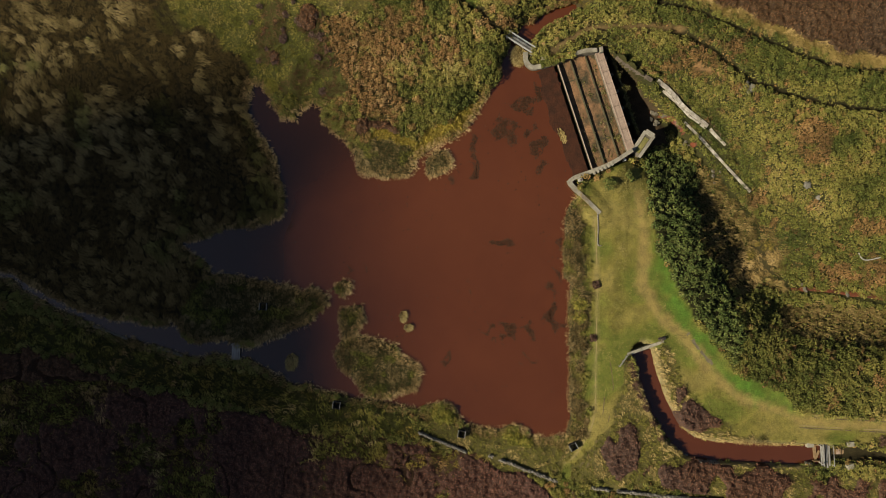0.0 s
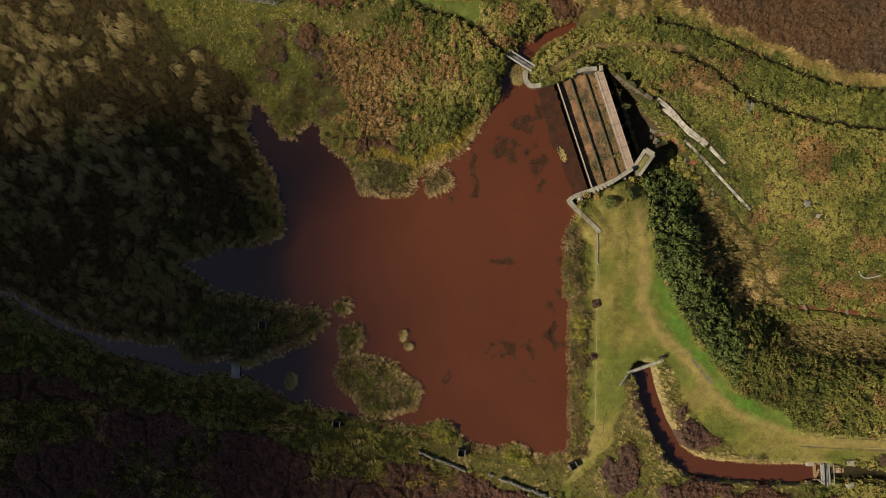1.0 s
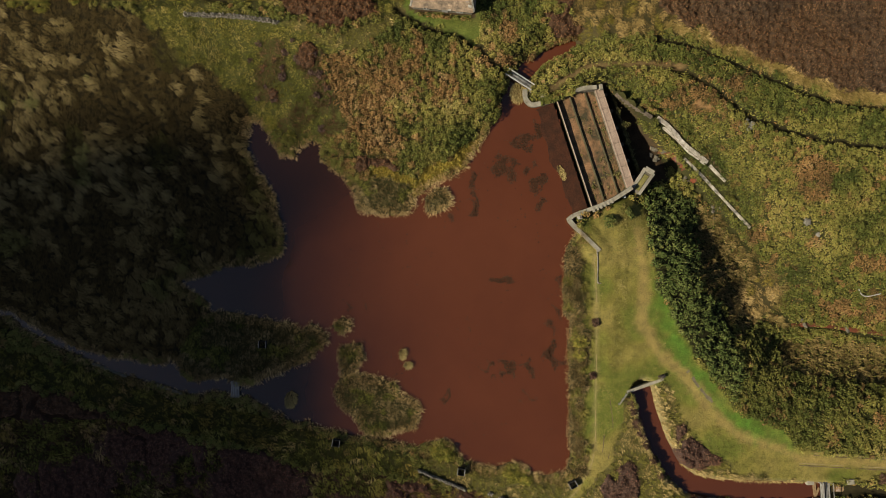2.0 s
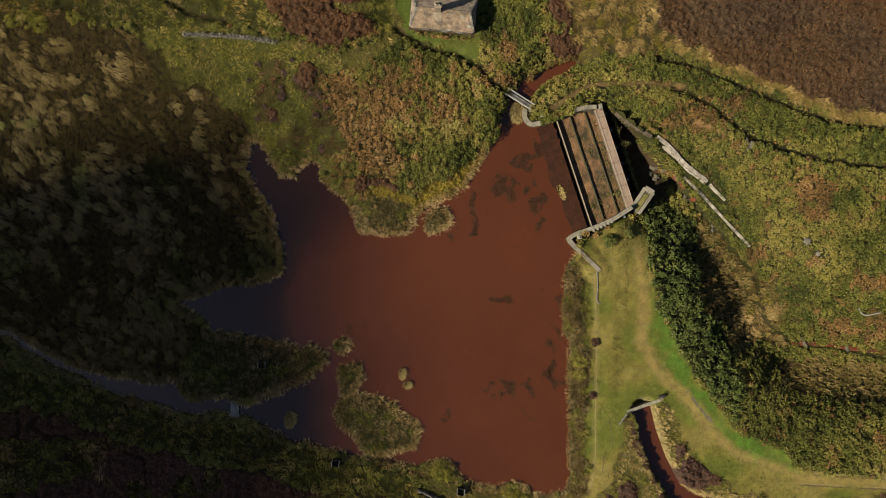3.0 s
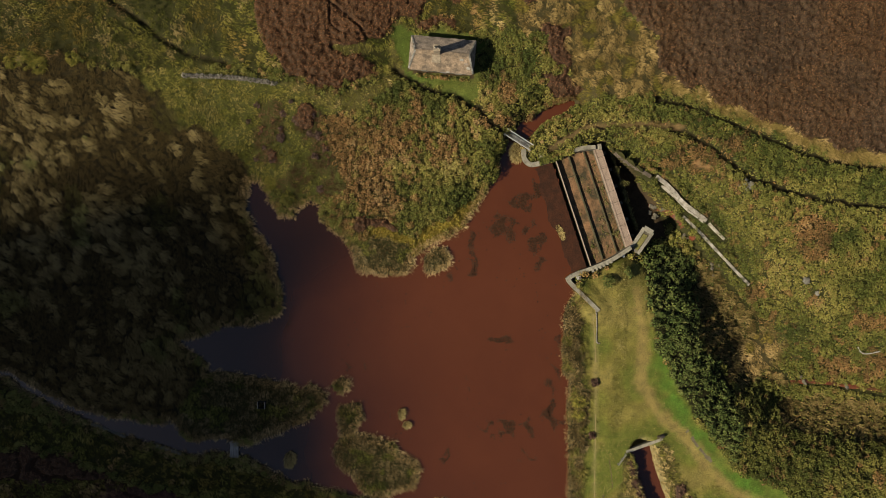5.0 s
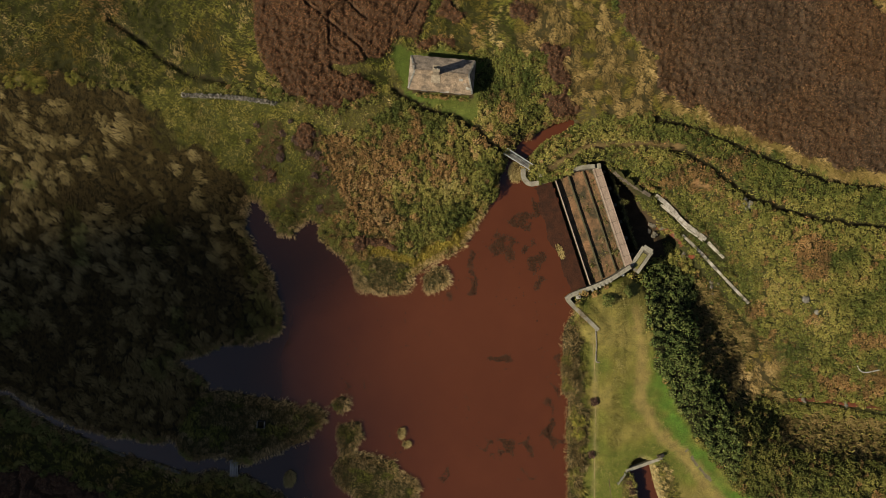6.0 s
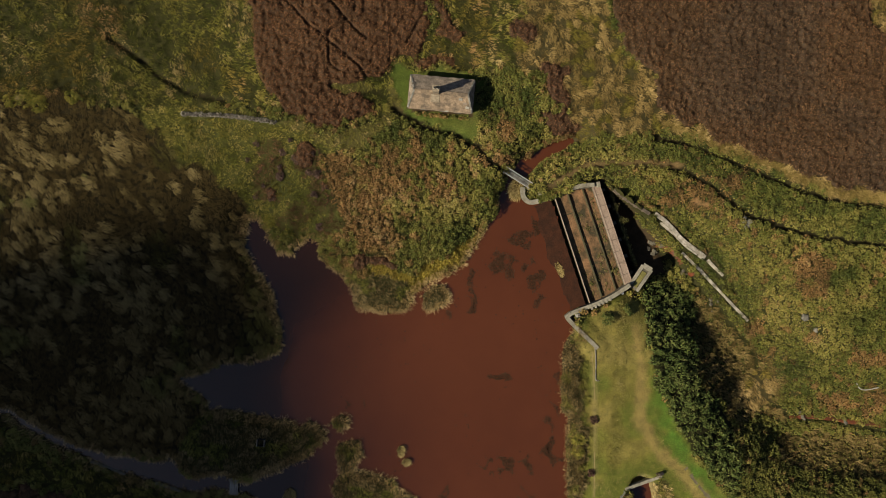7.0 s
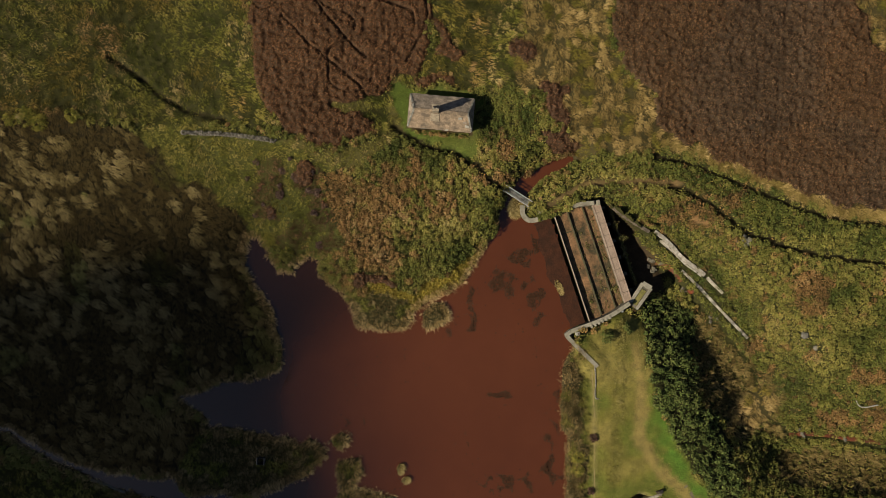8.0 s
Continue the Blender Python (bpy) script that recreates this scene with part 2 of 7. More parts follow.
SOUTHGREEN = [(-72.6, -8.9), (-55.4, -11.5), (-39.9, -17.1), (-29.6, -18), (-19.3, -22.3), (-7.2, -25.3), (-2.1, -28.3), (-12.4, -28.3), (-24.4, -26.1), (-34.7, -22.7), (-45.1, -20.6), (-57.1, -16.3), (-72.6, -12.8)]
TUFT_POINT = [(26.4, -17), (28.8, -16.2), (30.5, -20.5), (32.2, -25.6), (34.7, -29.8), (38.1, -32), (44.1, -32), (54.4, -32.6), (56, -34.9), (44.1, -36.6), (30.4, -35.8), (23.6, -36), (18.5, -35.1), (21.9, -31.2), (24.5, -27.3), (26, -23.9)]
TUFT_BANK = [(31.4, -15.5), (33.8, -14.6), (36.7, -21.3), (40.9, -25.2), (45.9, -28.1), (54.8, -29.2), (54.8, -30.7), (43.3, -30.3), (36.9, -28.6), (33.9, -23.9), (32.2, -19.6)]
TUFT_NORTH = [(-11.7, 44.4), (-9.7, 40.7), (-7.6, 40.3), (-5.7, 40.7), (-6.7, 44.4), (-7.5, 47.7), (-1.7, 47.7), (5, 47.7), (7.6, 46.5), (10.1, 47.7), (14.2, 47.7), (14.6, 51), (16.3, 54.3), (17.1, 56.7), (13.7, 58.3), (13.6, 64.8), (-0.8, 64.8), (-0.8, 57.5), (-2.1, 51), (-6.7, 47.9), (-10.5, 46.1)]
TUFT_SHORE = [(-2.9, -25.3), (1.4, -25.3), (3.5, -27), (8.2, -27.8), (15.1, -28.9), (19, -28.7), (21.1, -27.4), (21.5, -29.9), (18.5, -33.8), (12.5, -35.1), (6.5, -31.8), (-2.1, -29.5)]
HEATH_PATCH_K = [(-13, 19.4), (-10.6, 19.8), (-6.5, 18.4), (-6.7, 17.1), (-9.9, 17.4), (-12.8, 17.9)]
POINT = [(-13.9, 16.4), (-10.6, 16.5), (-7.2, 16), (-4.1, 14.8), (-3.8, 13), (-6.2, 10.2), (-11.5, 10.6), (-13.6, 12.1)]
BANK_EAST = [(17.3, 5.2), (19.9, 7.8), (21.1, 4.4), (21.8, -0.8), (22, -13.6), (21.4, -25.7), (21.1, -28.6), (18.5, -29.5), (17.3, -22.3)]
STRIP = [(-17.4, 45.1), (-15.1, 44.8), (-11.7, 45.3), (-9.4, 44.4), (-10.9, 43.4), (-15.1, 43.9)]
HEATH_PATCH_A = [(10, 53.9), (13.3, 54.7), (14.2, 52.2), (12.5, 50.8), (10, 51.4)]
HEATH_PATCH_B = [(15.1, 47.3), (18.8, 47.7), (19.3, 43.6), (18.5, 40.3), (16, 42.4)]
HEATH_PATCH_C = [(-2.9, 49.2), (1.7, 49.4), (1.7, 47.9), (-2.5, 47.7)]
HEATH_PATCH_D = [(-0.8, 56.7), (0.8, 56.3), (1.7, 54.3), (3.4, 52.6), (1.7, 51.4), (-0.4, 52.2)]
HEATH_PATCH_E = [(44.6, -24.7), (46.7, -25.8), (47.1, -27), (45.7, -27.1), (44.6, -26)]
HEATH_PATCH_F = [(35.6, -21.3), (37, -21.2), (37, -22.3), (36, -22.5)]
DITCH_EAST = [(34.8, 32.7), (37.8, 31.6), (40.6, 30), (43.9, 27.5), (46.5, 25.6), (52.5, 23.5), (57.7, 22.1), (67, 20.9), (73.1, 20.6)]
DITCH_MOOR = [(32.1, 37.2), (38.5, 35.6), (44.5, 33.1), (49.7, 31), (54, 29.1), (59.2, 27.7), (66.7, 26.8), (72.8, 26.5)]
DITCH_BRIDGE = [(-6.7, 41.5), (-1.7, 38.5), (1.7, 38), (5.5, 36), (6.9, 34.3), (8.9, 32.6)]
CRACK_A = [(-22.8, 57.5), (-19.1, 53.5), (-15, 50.4), (-11.7, 47.3), (-10.4, 45.4)]
CRACK_B = [(-19, 60.7), (-15.8, 56.7), (-12.9, 53.5), (-10.8, 51.4)]
CRACK_C = [(-2.1, 61.5), (-1.8, 57.5), (-2.5, 54.9), (-5, 51)]
DITCH_FIELD = [(-49.7, 52.4), (-45.9, 49.8), (-42.5, 46.9), (-38.2, 44.3), (-32.1, 42.7)]
TRODDEN = [(16.6, 29.9), (18.4, 31.2), (21.7, 32.9), (25.9, 33.2), (31, 33.3), (36, 33.1)]
FOOTBRIDGE = [(9.9, 32.4), (13.5, 30.1)]
NABUT = [(12.5, 29.9), (12.6, 28.5), (13.5, 27.6), (14.9, 27.7), (17.2, 28.4), (20.2, 29.7), (23.4, 30.2)]
SABUT = [(23.8, 5.4), (19.5, 9.7), (19.5, 10.5), (20.4, 11), (22.6, 11.8), (25.7, 13.1), (28.7, 15)]
HEADWALL = [(27.9, -16), (33.5, -14)]
WALLS1 = [(-3.6, -27.9), (3.5, -30.8)]
WALLS2 = [(7, -31.3), (17.2, -35.2)]
WALLS3 = [(22.5, -36.1), (35.7, -37.5), (44.2, -38)]
WALLW1 = [(-53.3, -11.8), (-48.4, -13.7)]
WALLW2 = [(-43.4, -15.1), (-39.8, -16.3)]
SLABN = [(33, 25.9), (35.2, 24.3), (37.3, 22), (41.2, 19.1)]
SLABS = [(37.7, 19.8), (40.3, 17.5), (42.5, 15.2), (48.7, 8.8)]
SLABT = [(34, 24.5), (35.7, 23.1), (38.8, 20.4)]
SLABU = [(41.6, 18.7), (44.2, 16.2)]
SWARD = [(-45.7, 41.7), (-38.2, 41.8), (-30.4, 41), (-24.4, 39.8), (-20.2, 38.1), (-16, 37), (-15, 35.3), (-16.1, 31.5), (-15.3, 27.7), (-14.3, 23.5), (-18.8, 22.2), (-24.7, 23), (-28.5, 25.7), (-31.1, 28.9), (-36.6, 32.4), (-40.9, 35.4), (-43.7, 38.6)]
PALE_BAND = [(-24, 39.6), (-18.5, 38.3), (-11.8, 38.3), (-8.7, 40.3), (-7.2, 45.3), (-6.7, 48.1), (-4.2, 48.1), (-3.3, 47.1), (-5.5, 46.1), (-5.4, 40.7), (-7.6, 38.8), (-11.8, 36.3), (-15.6, 35.6), (-20.2, 37.3), (-23.6, 38.5)]
HEATH_PATCH_G = [(36, 30.4), (38.3, 29.8), (40.6, 28.3), (43.2, 26.9), (43.1, 25.2), (40.5, 25.7), (38.1, 26.9), (36.4, 28.7)]
HEATH_PATCH_H = [(-21.4, 35.8), (-19.2, 36.5), (-17.1, 35.3), (-16.9, 32.8), (-16.1, 29.2), (-17, 27), (-18.1, 31.1), (-19.8, 33.1)]
HEATH_PATCH_I = [(-27.1, 33), (-24.9, 35.5), (-23, 34.3), (-22.9, 31.1), (-24, 27.9), (-26, 29.2)]
HEATH_PATCH_J = [(15.7, 40.5), (18.5, 41), (21.1, 39.5), (20.6, 37), (17.7, 36.6), (16.2, 38)]
CLAY_PATCH = [(38.2, 28.4), (39.4, 28.6), (39.9, 28), (41.1, 27.6), (40.8, 27), (39.8, 27.3), (39, 27.4)]
WALLN = [(-38.7, 40.9), (-32.7, 40.6), (-28.5, 40.1), (-24.2, 39.4)]


def smooth(a, b, v):
    u = np.clip((v - a) / (b - a), 0.0, 1.0)
    return u * u * (3 - 2 * u)


def along(pts, x, y):
    """Distance to an open line, and the share of its length at the nearest place."""
    pts = np.asarray(pts, float)
    seg = pts[1:] - pts[:-1]
    size = np.hypot(seg[:, 0], seg[:, 1])
    done = np.concatenate(([0], np.cumsum(size)))
    best, share = np.full(np.shape(x), 1e9), np.zeros(np.shape(x))
    for (px, py), (sx, sy), ln, d0 in zip(pts[:-1], seg, size, done):
        u = np.clip(((x - px) * sx + (y - py) * sy) / (ln * ln), 0, 1)
        d = np.hypot(x - px - u * sx, y - py - u * sy)
        near = d < best
        best, share = np.where(near, d, best), np.where(near, (d0 + u * ln) / done[-1], share)
    return best, share


STREAM = [(30.5, 19.5), (36.5, 19.3), (40.5, 15.0), (45.0, 9.5), (49.5, 4.0), (51.0, -2.5), (55.5, -6.3), (63.0, -7.2), (72.0, -9.0), (90.0, -12.0)]


def upland(x, y):
    """Height of the open ground, without the basins and banks."""
    x, y = np.asarray(x, float), np.asarray(y, float)
    west = 1 - 0.6 * smooth(-20, -46, x)
    rise = 0.085 * np.clip(y - 12, 0, 260) * west
    h = 0.55 + rise + 0.02 * np.clip(-y - 20, 0, 200) + 0.45 * smooth(18, 26, x) * smooth(12, 4, y)
    d, share = along(STREAM, x, y)
    bed = -4.0 - 1.4 * share
    north = y > np.interp(x, [p[0] for p in STREAM], [p[1] for p in STREAM])
    reach = np.where(north, 9.0 + 14.0 * share, 13.0)
    f = 1 - smooth(np.where(north, 0.05, 0.2), 1, np.clip((d - 0.8) / reach, 0, 1) ** 0.75)
    f = f * smooth(26, 33, x)
    return h + (bed - h) * f


def hashed(i, j, seed):
    n = (i.astype(np.int64) * 374761393 + j.astype(np.int64) * 668265263 + seed * 1442695041) & 0x7FFFFFFF
    n = ((n ^ (n >> 13)) * 1274126177) & 0x7FFFFFFF
    return ((n ^ (n >> 16)) & 0xFFFF) / 65535.0


def grain(x, y, size, seed=0, octaves=3):
    """Smooth noise from 0 to 1 over the plan; size is the coarsest lump in metres."""
    out, amp, total = 0, 1.0, 0
    for k in range(octaves):
        u, v = x / size * 2 ** k + 17.3 * k, y / size * 2 ** k - 9.1 * k
        i, j = np.floor(u), np.floor(v)
        fu, fv = u - i, v - j
        fu, fv = fu * fu * (3 - 2 * fu), fv * fv * (3 - 2 * fv)
        a, b = hashed(i, j, seed + k), hashed(i + 1, j, seed + k)
        c, d = hashed(i, j + 1, seed + k), hashed(i + 1, j + 1, seed + k)
        out = out + amp * ((a * (1 - fu) + b * fu) * (1 - fv) + (c * (1 - fu) + d * fu) * fv)
        total, amp = total + amp, amp * 0.5
    return out / total


def inside(poly, x, y):
    hit = np.zeros(np.shape(x), bool)
    for (ax, ay), (bx, by) in zip(poly, poly[1:] + poly[:1]):
        if ay != by:
            hit ^= ((ay > y) != (by > y)) & (x < (bx - ax) * (y - ay) / (by - ay) + ax)
    return hit


def signed(poly, x, y):
    """Distance to a closed outline, negative within."""
    d, _ = along(poly + poly[:1], x, y)
    return np.where(inside(poly, x, y), -d, d)


# ---- the lie of the land ----
SHORE = SHORE_NORTH + SHORE_EAST + SHORE_WEST + SHORE_SPIT
ISLES = [ISLE_BIG, ISLE_MID, ISLE_SMALL, ISLE_ROUND]
WEIR = Vector((17.4, 28.6))
WEIR_ALONG = Vector((0.313, -0.950))
WEIR_OUT = Vector((0.950, 0.313))
HOUSE_AT, HOUSE_TURN, HOUSE_Z = (0.22, 43.3), -5.5, 2.35

LEAT_DRY = [(58.5, -31.3), (63.0, -31.0), (68.0, -31.6), (78.0, -32.0)]
DITCHES = [(LEAT_DRY, 1.1, 1.9), (DITCH_EAST, 0.7, 0.8), (DITCH_MOOR, 0.7, 0.8), (DITCH_BRIDGE, 0.6, 0.9), (DITCH_FIELD, 0.6, 0.6)]
STEP = 0.4
XS, YS = np.arange(-76, 80.01, STEP), np.arange(-48, 68.01, STEP)


def shore_distance(x, y):
    wx = x + 0.9 * (grain(x, y, 2.2, 41) - 0.5)
    wy = y + 0.9 * (grain(x, y, 2.2, 43) - 0.5)
    d = signed(SHORE, wx, wy)
    for isle in ISLES:
        d = np.maximum(d, -signed(isle, wx, wy))
    return d


def weir_place(x, y):
    dx, dy = x - WEIR.x, y - WEIR.y
    return dx * WEIR_OUT.x + dy * WEIR_OUT.y, dx * WEIR_ALONG.x + dy * WEIR_ALONG.y


def lay_of_land(x, y):
    h = upland(x, y) + 0.25 * (grain(x, y, 9, 5) - 0.5) + 0.12 * (grain(x, y, 1.6, 6) - 0.5)
    u, v = weir_place(x, y)
    works = smooth(9.5, 7.0, u) * smooth(-1.2, -0.8, u) * smooth(-0.9, -0.3, v) * smooth(18.2, 17.6, v)
    pool = smooth(6.4, 7.2, u) * smooth(13.9, 12.5, u) * smooth(-0.4, 0.4, v - np.maximum(0.2, 1.95 + 1.41 * (u - 8.8))) * smooth(18.0, 16.6, v)
    d = shore_distance(x, y)
    steep = np.where((y > 25) & (x > 5), 0.9, 0.32)
    land = np.minimum(h, 0.10 + steep * np.clip(d, 0, 50))
    h = np.where(d > 0, land, np.maximum(-1.6, 0.02 + 0.6 * d))
    hx, hy = x - HOUSE_AT[0], y - HOUSE_AT[1]
    near = smooth(11, 5.5, np.hypot(hx * 0.75, hy * 1.2))
    h = h + (HOUSE_Z - h) * near
    ld, share = along(LEAT, x, y)
    h = np.where(x > 24, h + (-1.8 - h) * smooth(1.95, 0.9, ld), h)
    h = h - 0.65 * smooth(5.0, 2.2, ld) * (y < -30.5) * smooth(33, 37, x)
    for line, deep, wide in DITCHES:
        h = h - deep * smooth(wide, 0.2, along(line, x, y)[0])
    ld, share = along(SABUT[:4], x, y)
    h = np.where((d > 0.3) & (v > 16.5) & (ld < 3.9) & (x < 30), np.maximum(h, 1.15 * smooth(4.0, 0.8, ld)), h)
    h = h + (-1.4 - h) * works
    h = h + (0.15 - h) * smooth(3.2, 0.9, along([(26.6, 29.5), (29.5, 27.4), (32.0, 25.8)], x, y)[0]) * smooth(0.2, 0.5, 1.75 + 1.41 * (u - 8.8) - v) * (u > 8.4)
    h = h + (-3.7 - h) * pool
    for line, z0, z1, wide in ((SLABN, -0.4, -1.8, 3.4), (SLABT, -1.2, -1.9, 1.4), (SLABU, -2.0, -2.4, 2.2), (SLABS, -2.3, -3.7, 1.8)):
        ld, share = along(line, x, y)
        h = h + (z0 + (z1 - z0) * share - 0.15 - h) * smooth(wide, 0.7, ld)
    return h, d


fx, fy = np.meshgrid(XS, YS, indexing="ij")
LAND, WET = lay_of_land(fx, fy)


def pick(table, x, y):
    i = np.clip((x - XS[0]) / STEP, 0, len(XS) - 1.001)
    j = np.clip((y - YS[0]) / STEP, 0, len(YS) - 1.001)
    a, b = i.astype(int), j.astype(int)
    u, v = i - a, j - b
    return (table[a, b] * (1 - u) + table[a + 1, b] * u) * (1 - v) + (table[a, b + 1] * (1 - u) + table[a + 1, b + 1] * u) * v


def height(x, y):
    return float(pick(LAND, np.array([float(x)]), np.array([float(y)]))[0])


HERB, FIELD_Z, MARSH_Z, REED_Z, HEATH, BLOND, RUSH, FERN, MOSS_Z, DARK, BUSH_Z, LAWN, BARE, TUFT, SWARD_Z, CLAY = range(16)
wx = fx + 3.0 * (grain(fx, fy, 3, 21) - 0.5)
wy = fy + 3.0 * (grain(fx, fy, 3, 22) - 0.5)
ZONE = np.zeros(fx.shape, int)
for kind, outlines in ((FIELD_Z, [FIELD, SOUTHGREEN, TUFT_NORTH]), (TUFT, [TUFT_POINT, TUFT_BANK, TUFT_SHORE]), (SWARD_Z, [SWARD]), (TUFT, [PALE_BAND]), (MARSH_Z, [MARSH]), (REED_Z, [SPIT, BANK_EAST, POINT]), (HEATH, [HEATH_NORTH, HEATH_EAST, HEATH_SOUTH, HEATH_POINT, HEATH_BEND, HEATH_BANK, HEATH_PATCH_A, HEATH_PATCH_B, HEATH_PATCH_C, HEATH_PATCH_D, HEATH_PATCH_E, HEATH_PATCH_F, HEATH_PATCH_K, HEATH_PATCH_H, HEATH_PATCH_I, HEATH_PATCH_J]),
                       (TUFT, [STRIP]), (BLOND, [BLOND_NORTH, BLOND_EDGE, BLOND_FAR]), (HEATH, [HEATH_PATCH_A, HEATH_PATCH_B, HEATH_PATCH_J]), (RUSH, [RUSHES]), (BLOND, [BLOND_RUSH]), (FERN, [BRACKEN, HEATH_PATCH_G]), (MOSS_Z, [MOSS]), (REED_Z, [POINT]), (DARK, [DARK_BUSH]),
                       (BUSH_Z, [BUSH]), (RUSH, [RUSHES_EAST]), (CLAY, [CLAY_PATCH]), (LAWN, [LAWN_HOUSE, LAWN_DAM])):
    for outline in outlines:
        ZONE[inside(outline, wx, wy)] = kind
gap = (grain(fx, fy, 3.2, 24) > 0.64) & (fy < -28) & (fx > 20)
ZONE[(ZONE == HEATH) & gap] = TUFT
loose = (grain(fx, fy, 1.7, 25) > 0.52) & (fx > -34) & (fx < -16) & (fy > 25) & (fy < 38.5)
ZONE[(ZONE == HEATH) & loose] = SWARD_Z
u_w, v_w = weir_place(fx, fy)
ZONE[(u_w > -4) & (u_w < 8.2) & (v_w > -0.2) & (v_w < 17.4)] = BARE
ZONE[(u_w > 8) & (u_w < 13.6) & (v_w < 17.0) & (v_w > 0) & (LAND < -2.7)] = BARE
hc, hs = math.cos(radians(HOUSE_TURN)), math.sin(radians(HOUSE_TURN))
hu, hv = (fx - HOUSE_AT[0]) * hc + (fy - HOUSE_AT[1]) * hs, -(fx - HOUSE_AT[0]) * hs + (fy - HOUSE_AT[1]) * hc
ZONE[(abs(hu) < 4.9) & (abs(hv) < 2.5)] = BARE
LEAT_D = along(LEAT, fx, fy)[0]
STREAM_D = along(STREAM, fx, fy)[0]
TRACK_D, TRACK_S = along(TRACK, fx, fy)
SLAB_D = np.min([along(line, fx, fy)[0] for line in (SLABN, SLABT, SLABU, SLABS, WALLN, WALLS1, WALLS2, WALLS3, [(55.9, 10.1), (56.7, 9.7)], [(57.3, 8.2), (58.1, 7.5)], [(45.9, 24.9), (46.5, 23.7)], [(26.6, 29.5), (29.5, 27.4), (32.0, 25.8)])], 0)
GAP_D = np.min([along(line, fx, fy)[0] * 0.55 / wide for line, deep, wide in DITCHES], 0)
TROD_D = along(TRODDEN, fx, fy)[0]
FOOT_D = along(FOOTWAY, fx, fy)[0]
BRIGHT_IN = signed(BRIGHT, wx, wy)
for isle in ISLES:
    ZONE[signed(isle, fx, fy) < 0.5] = REED_Z


def blend(base, colour, amount):
    return base + (np.array(colour) - base) * amount[..., None]


def ground_colours(x, y):
    g1, g2 = grain(x, y, 5, 31), grain(x, y, 1.1, 32)
    near = [np.clip(pick(t, x, y), -50, 50) for t in (TRACK_D, FOOT_D, BRIGHT_IN, STREAM_D, LEAT_D, WET)]
    zone = ZONE[np.clip(((x - XS[0]) / STEP + 0.5).astype(int), 0, len(XS) - 1), np.clip(((y - YS[0]) / STEP + 0.5).astype(int), 0, len(YS) - 1)]
    # soil under the herbs coloured dark, so gaps between plants read as deep shade
    c = np.zeros((*x.shape, 3)) + (0.034, 0.034, 0.012)
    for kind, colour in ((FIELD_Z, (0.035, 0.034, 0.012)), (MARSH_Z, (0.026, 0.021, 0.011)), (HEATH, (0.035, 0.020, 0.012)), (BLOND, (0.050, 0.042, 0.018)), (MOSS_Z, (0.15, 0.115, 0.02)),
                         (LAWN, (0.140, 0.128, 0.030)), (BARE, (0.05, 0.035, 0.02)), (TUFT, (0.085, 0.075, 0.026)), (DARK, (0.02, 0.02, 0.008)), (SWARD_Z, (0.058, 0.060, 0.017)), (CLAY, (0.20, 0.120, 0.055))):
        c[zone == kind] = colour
    lawn = (zone == LAWN)
    c = blend(c, (0.205, 0.165, 0.055), lawn * smooth(0.45, 0.75, g1) * 0.7)
    c = blend(c, (0.085, 0.105, 0.020), lawn * smooth(0.55, 0.35, g1) * 0.8)
    c = blend(c, (0.055, 0.135, 0.018), lawn * smooth(0.8, -1.4, near[2] + 2.4 * (g1 - 0.5)) * (0.3 + 0.6 * g2))
    c = blend(c, (0.225, 0.170, 0.062), lawn * smooth(1.3, 0.1, near[0] + 1.6 * (g2 - 0.5) + 1.2 * (g1 - 0.5)) * 0.85 * (y < 12))
    c = blend(c, (0.24, 0.19, 0.09), smooth(0.5, 0.1, near[1] + 0.6 * (g2 - 0.5)) * 0.4)
    c = blend(c, (0.30, 0.24, 0.13), smooth(2.4, 1.6, near[4]) * (x > 30) * 0.5)
    c = blend(c, (0.05, 0.04, 0.02), smooth(0.5, 0.0, near[5]) * 0.8)
    # ditch bottoms: dark soil with their shade painted in
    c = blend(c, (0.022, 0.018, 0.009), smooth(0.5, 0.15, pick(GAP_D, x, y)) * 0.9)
    c = blend(c, (0.055, 0.085, 0.016), lawn * (y > 30) * (0.55 + 0.3 * g2))
    c = blend(c, (0.20, 0.13, 0.06), smooth(0.8, 0.2, pick(TROD_D, x, y)) * 0.55)
    return c * (0.75 + 0.5 * g2)[..., None]


def mesh_from(name, verts, tris, mat, colours=None, flat=True):
    me = bpy.data.meshes.new(name)
    me.vertices.add(len(verts))
    me.vertices.foreach_set("co", np.ascontiguousarray(verts, np.float32).ravel())
    k = tris.shape[1]
    me.loops.add(tris.size)
    me.loops.foreach_set("vertex_index", np.ascontiguousarray(tris, np.int32).ravel())
    me.polygons.add(len(tris))
    me.polygons.foreach_set("loop_start", np.arange(0, tris.size, k, dtype=np.int32))
    if not flat:
        me.polygons.foreach_set("use_smooth", np.ones(len(tris), bool))
    if colours is not None:
        a = me.attributes.new("tint", "FLOAT_COLOR", "POINT")
        a.data.foreach_set("color", np.ascontiguousarray(np.concatenate([colours, np.ones((len(colours), 1))], 1), np.float32).ravel())
    me.update(calc_edges=True)
    me.materials.append(mat)
    return me


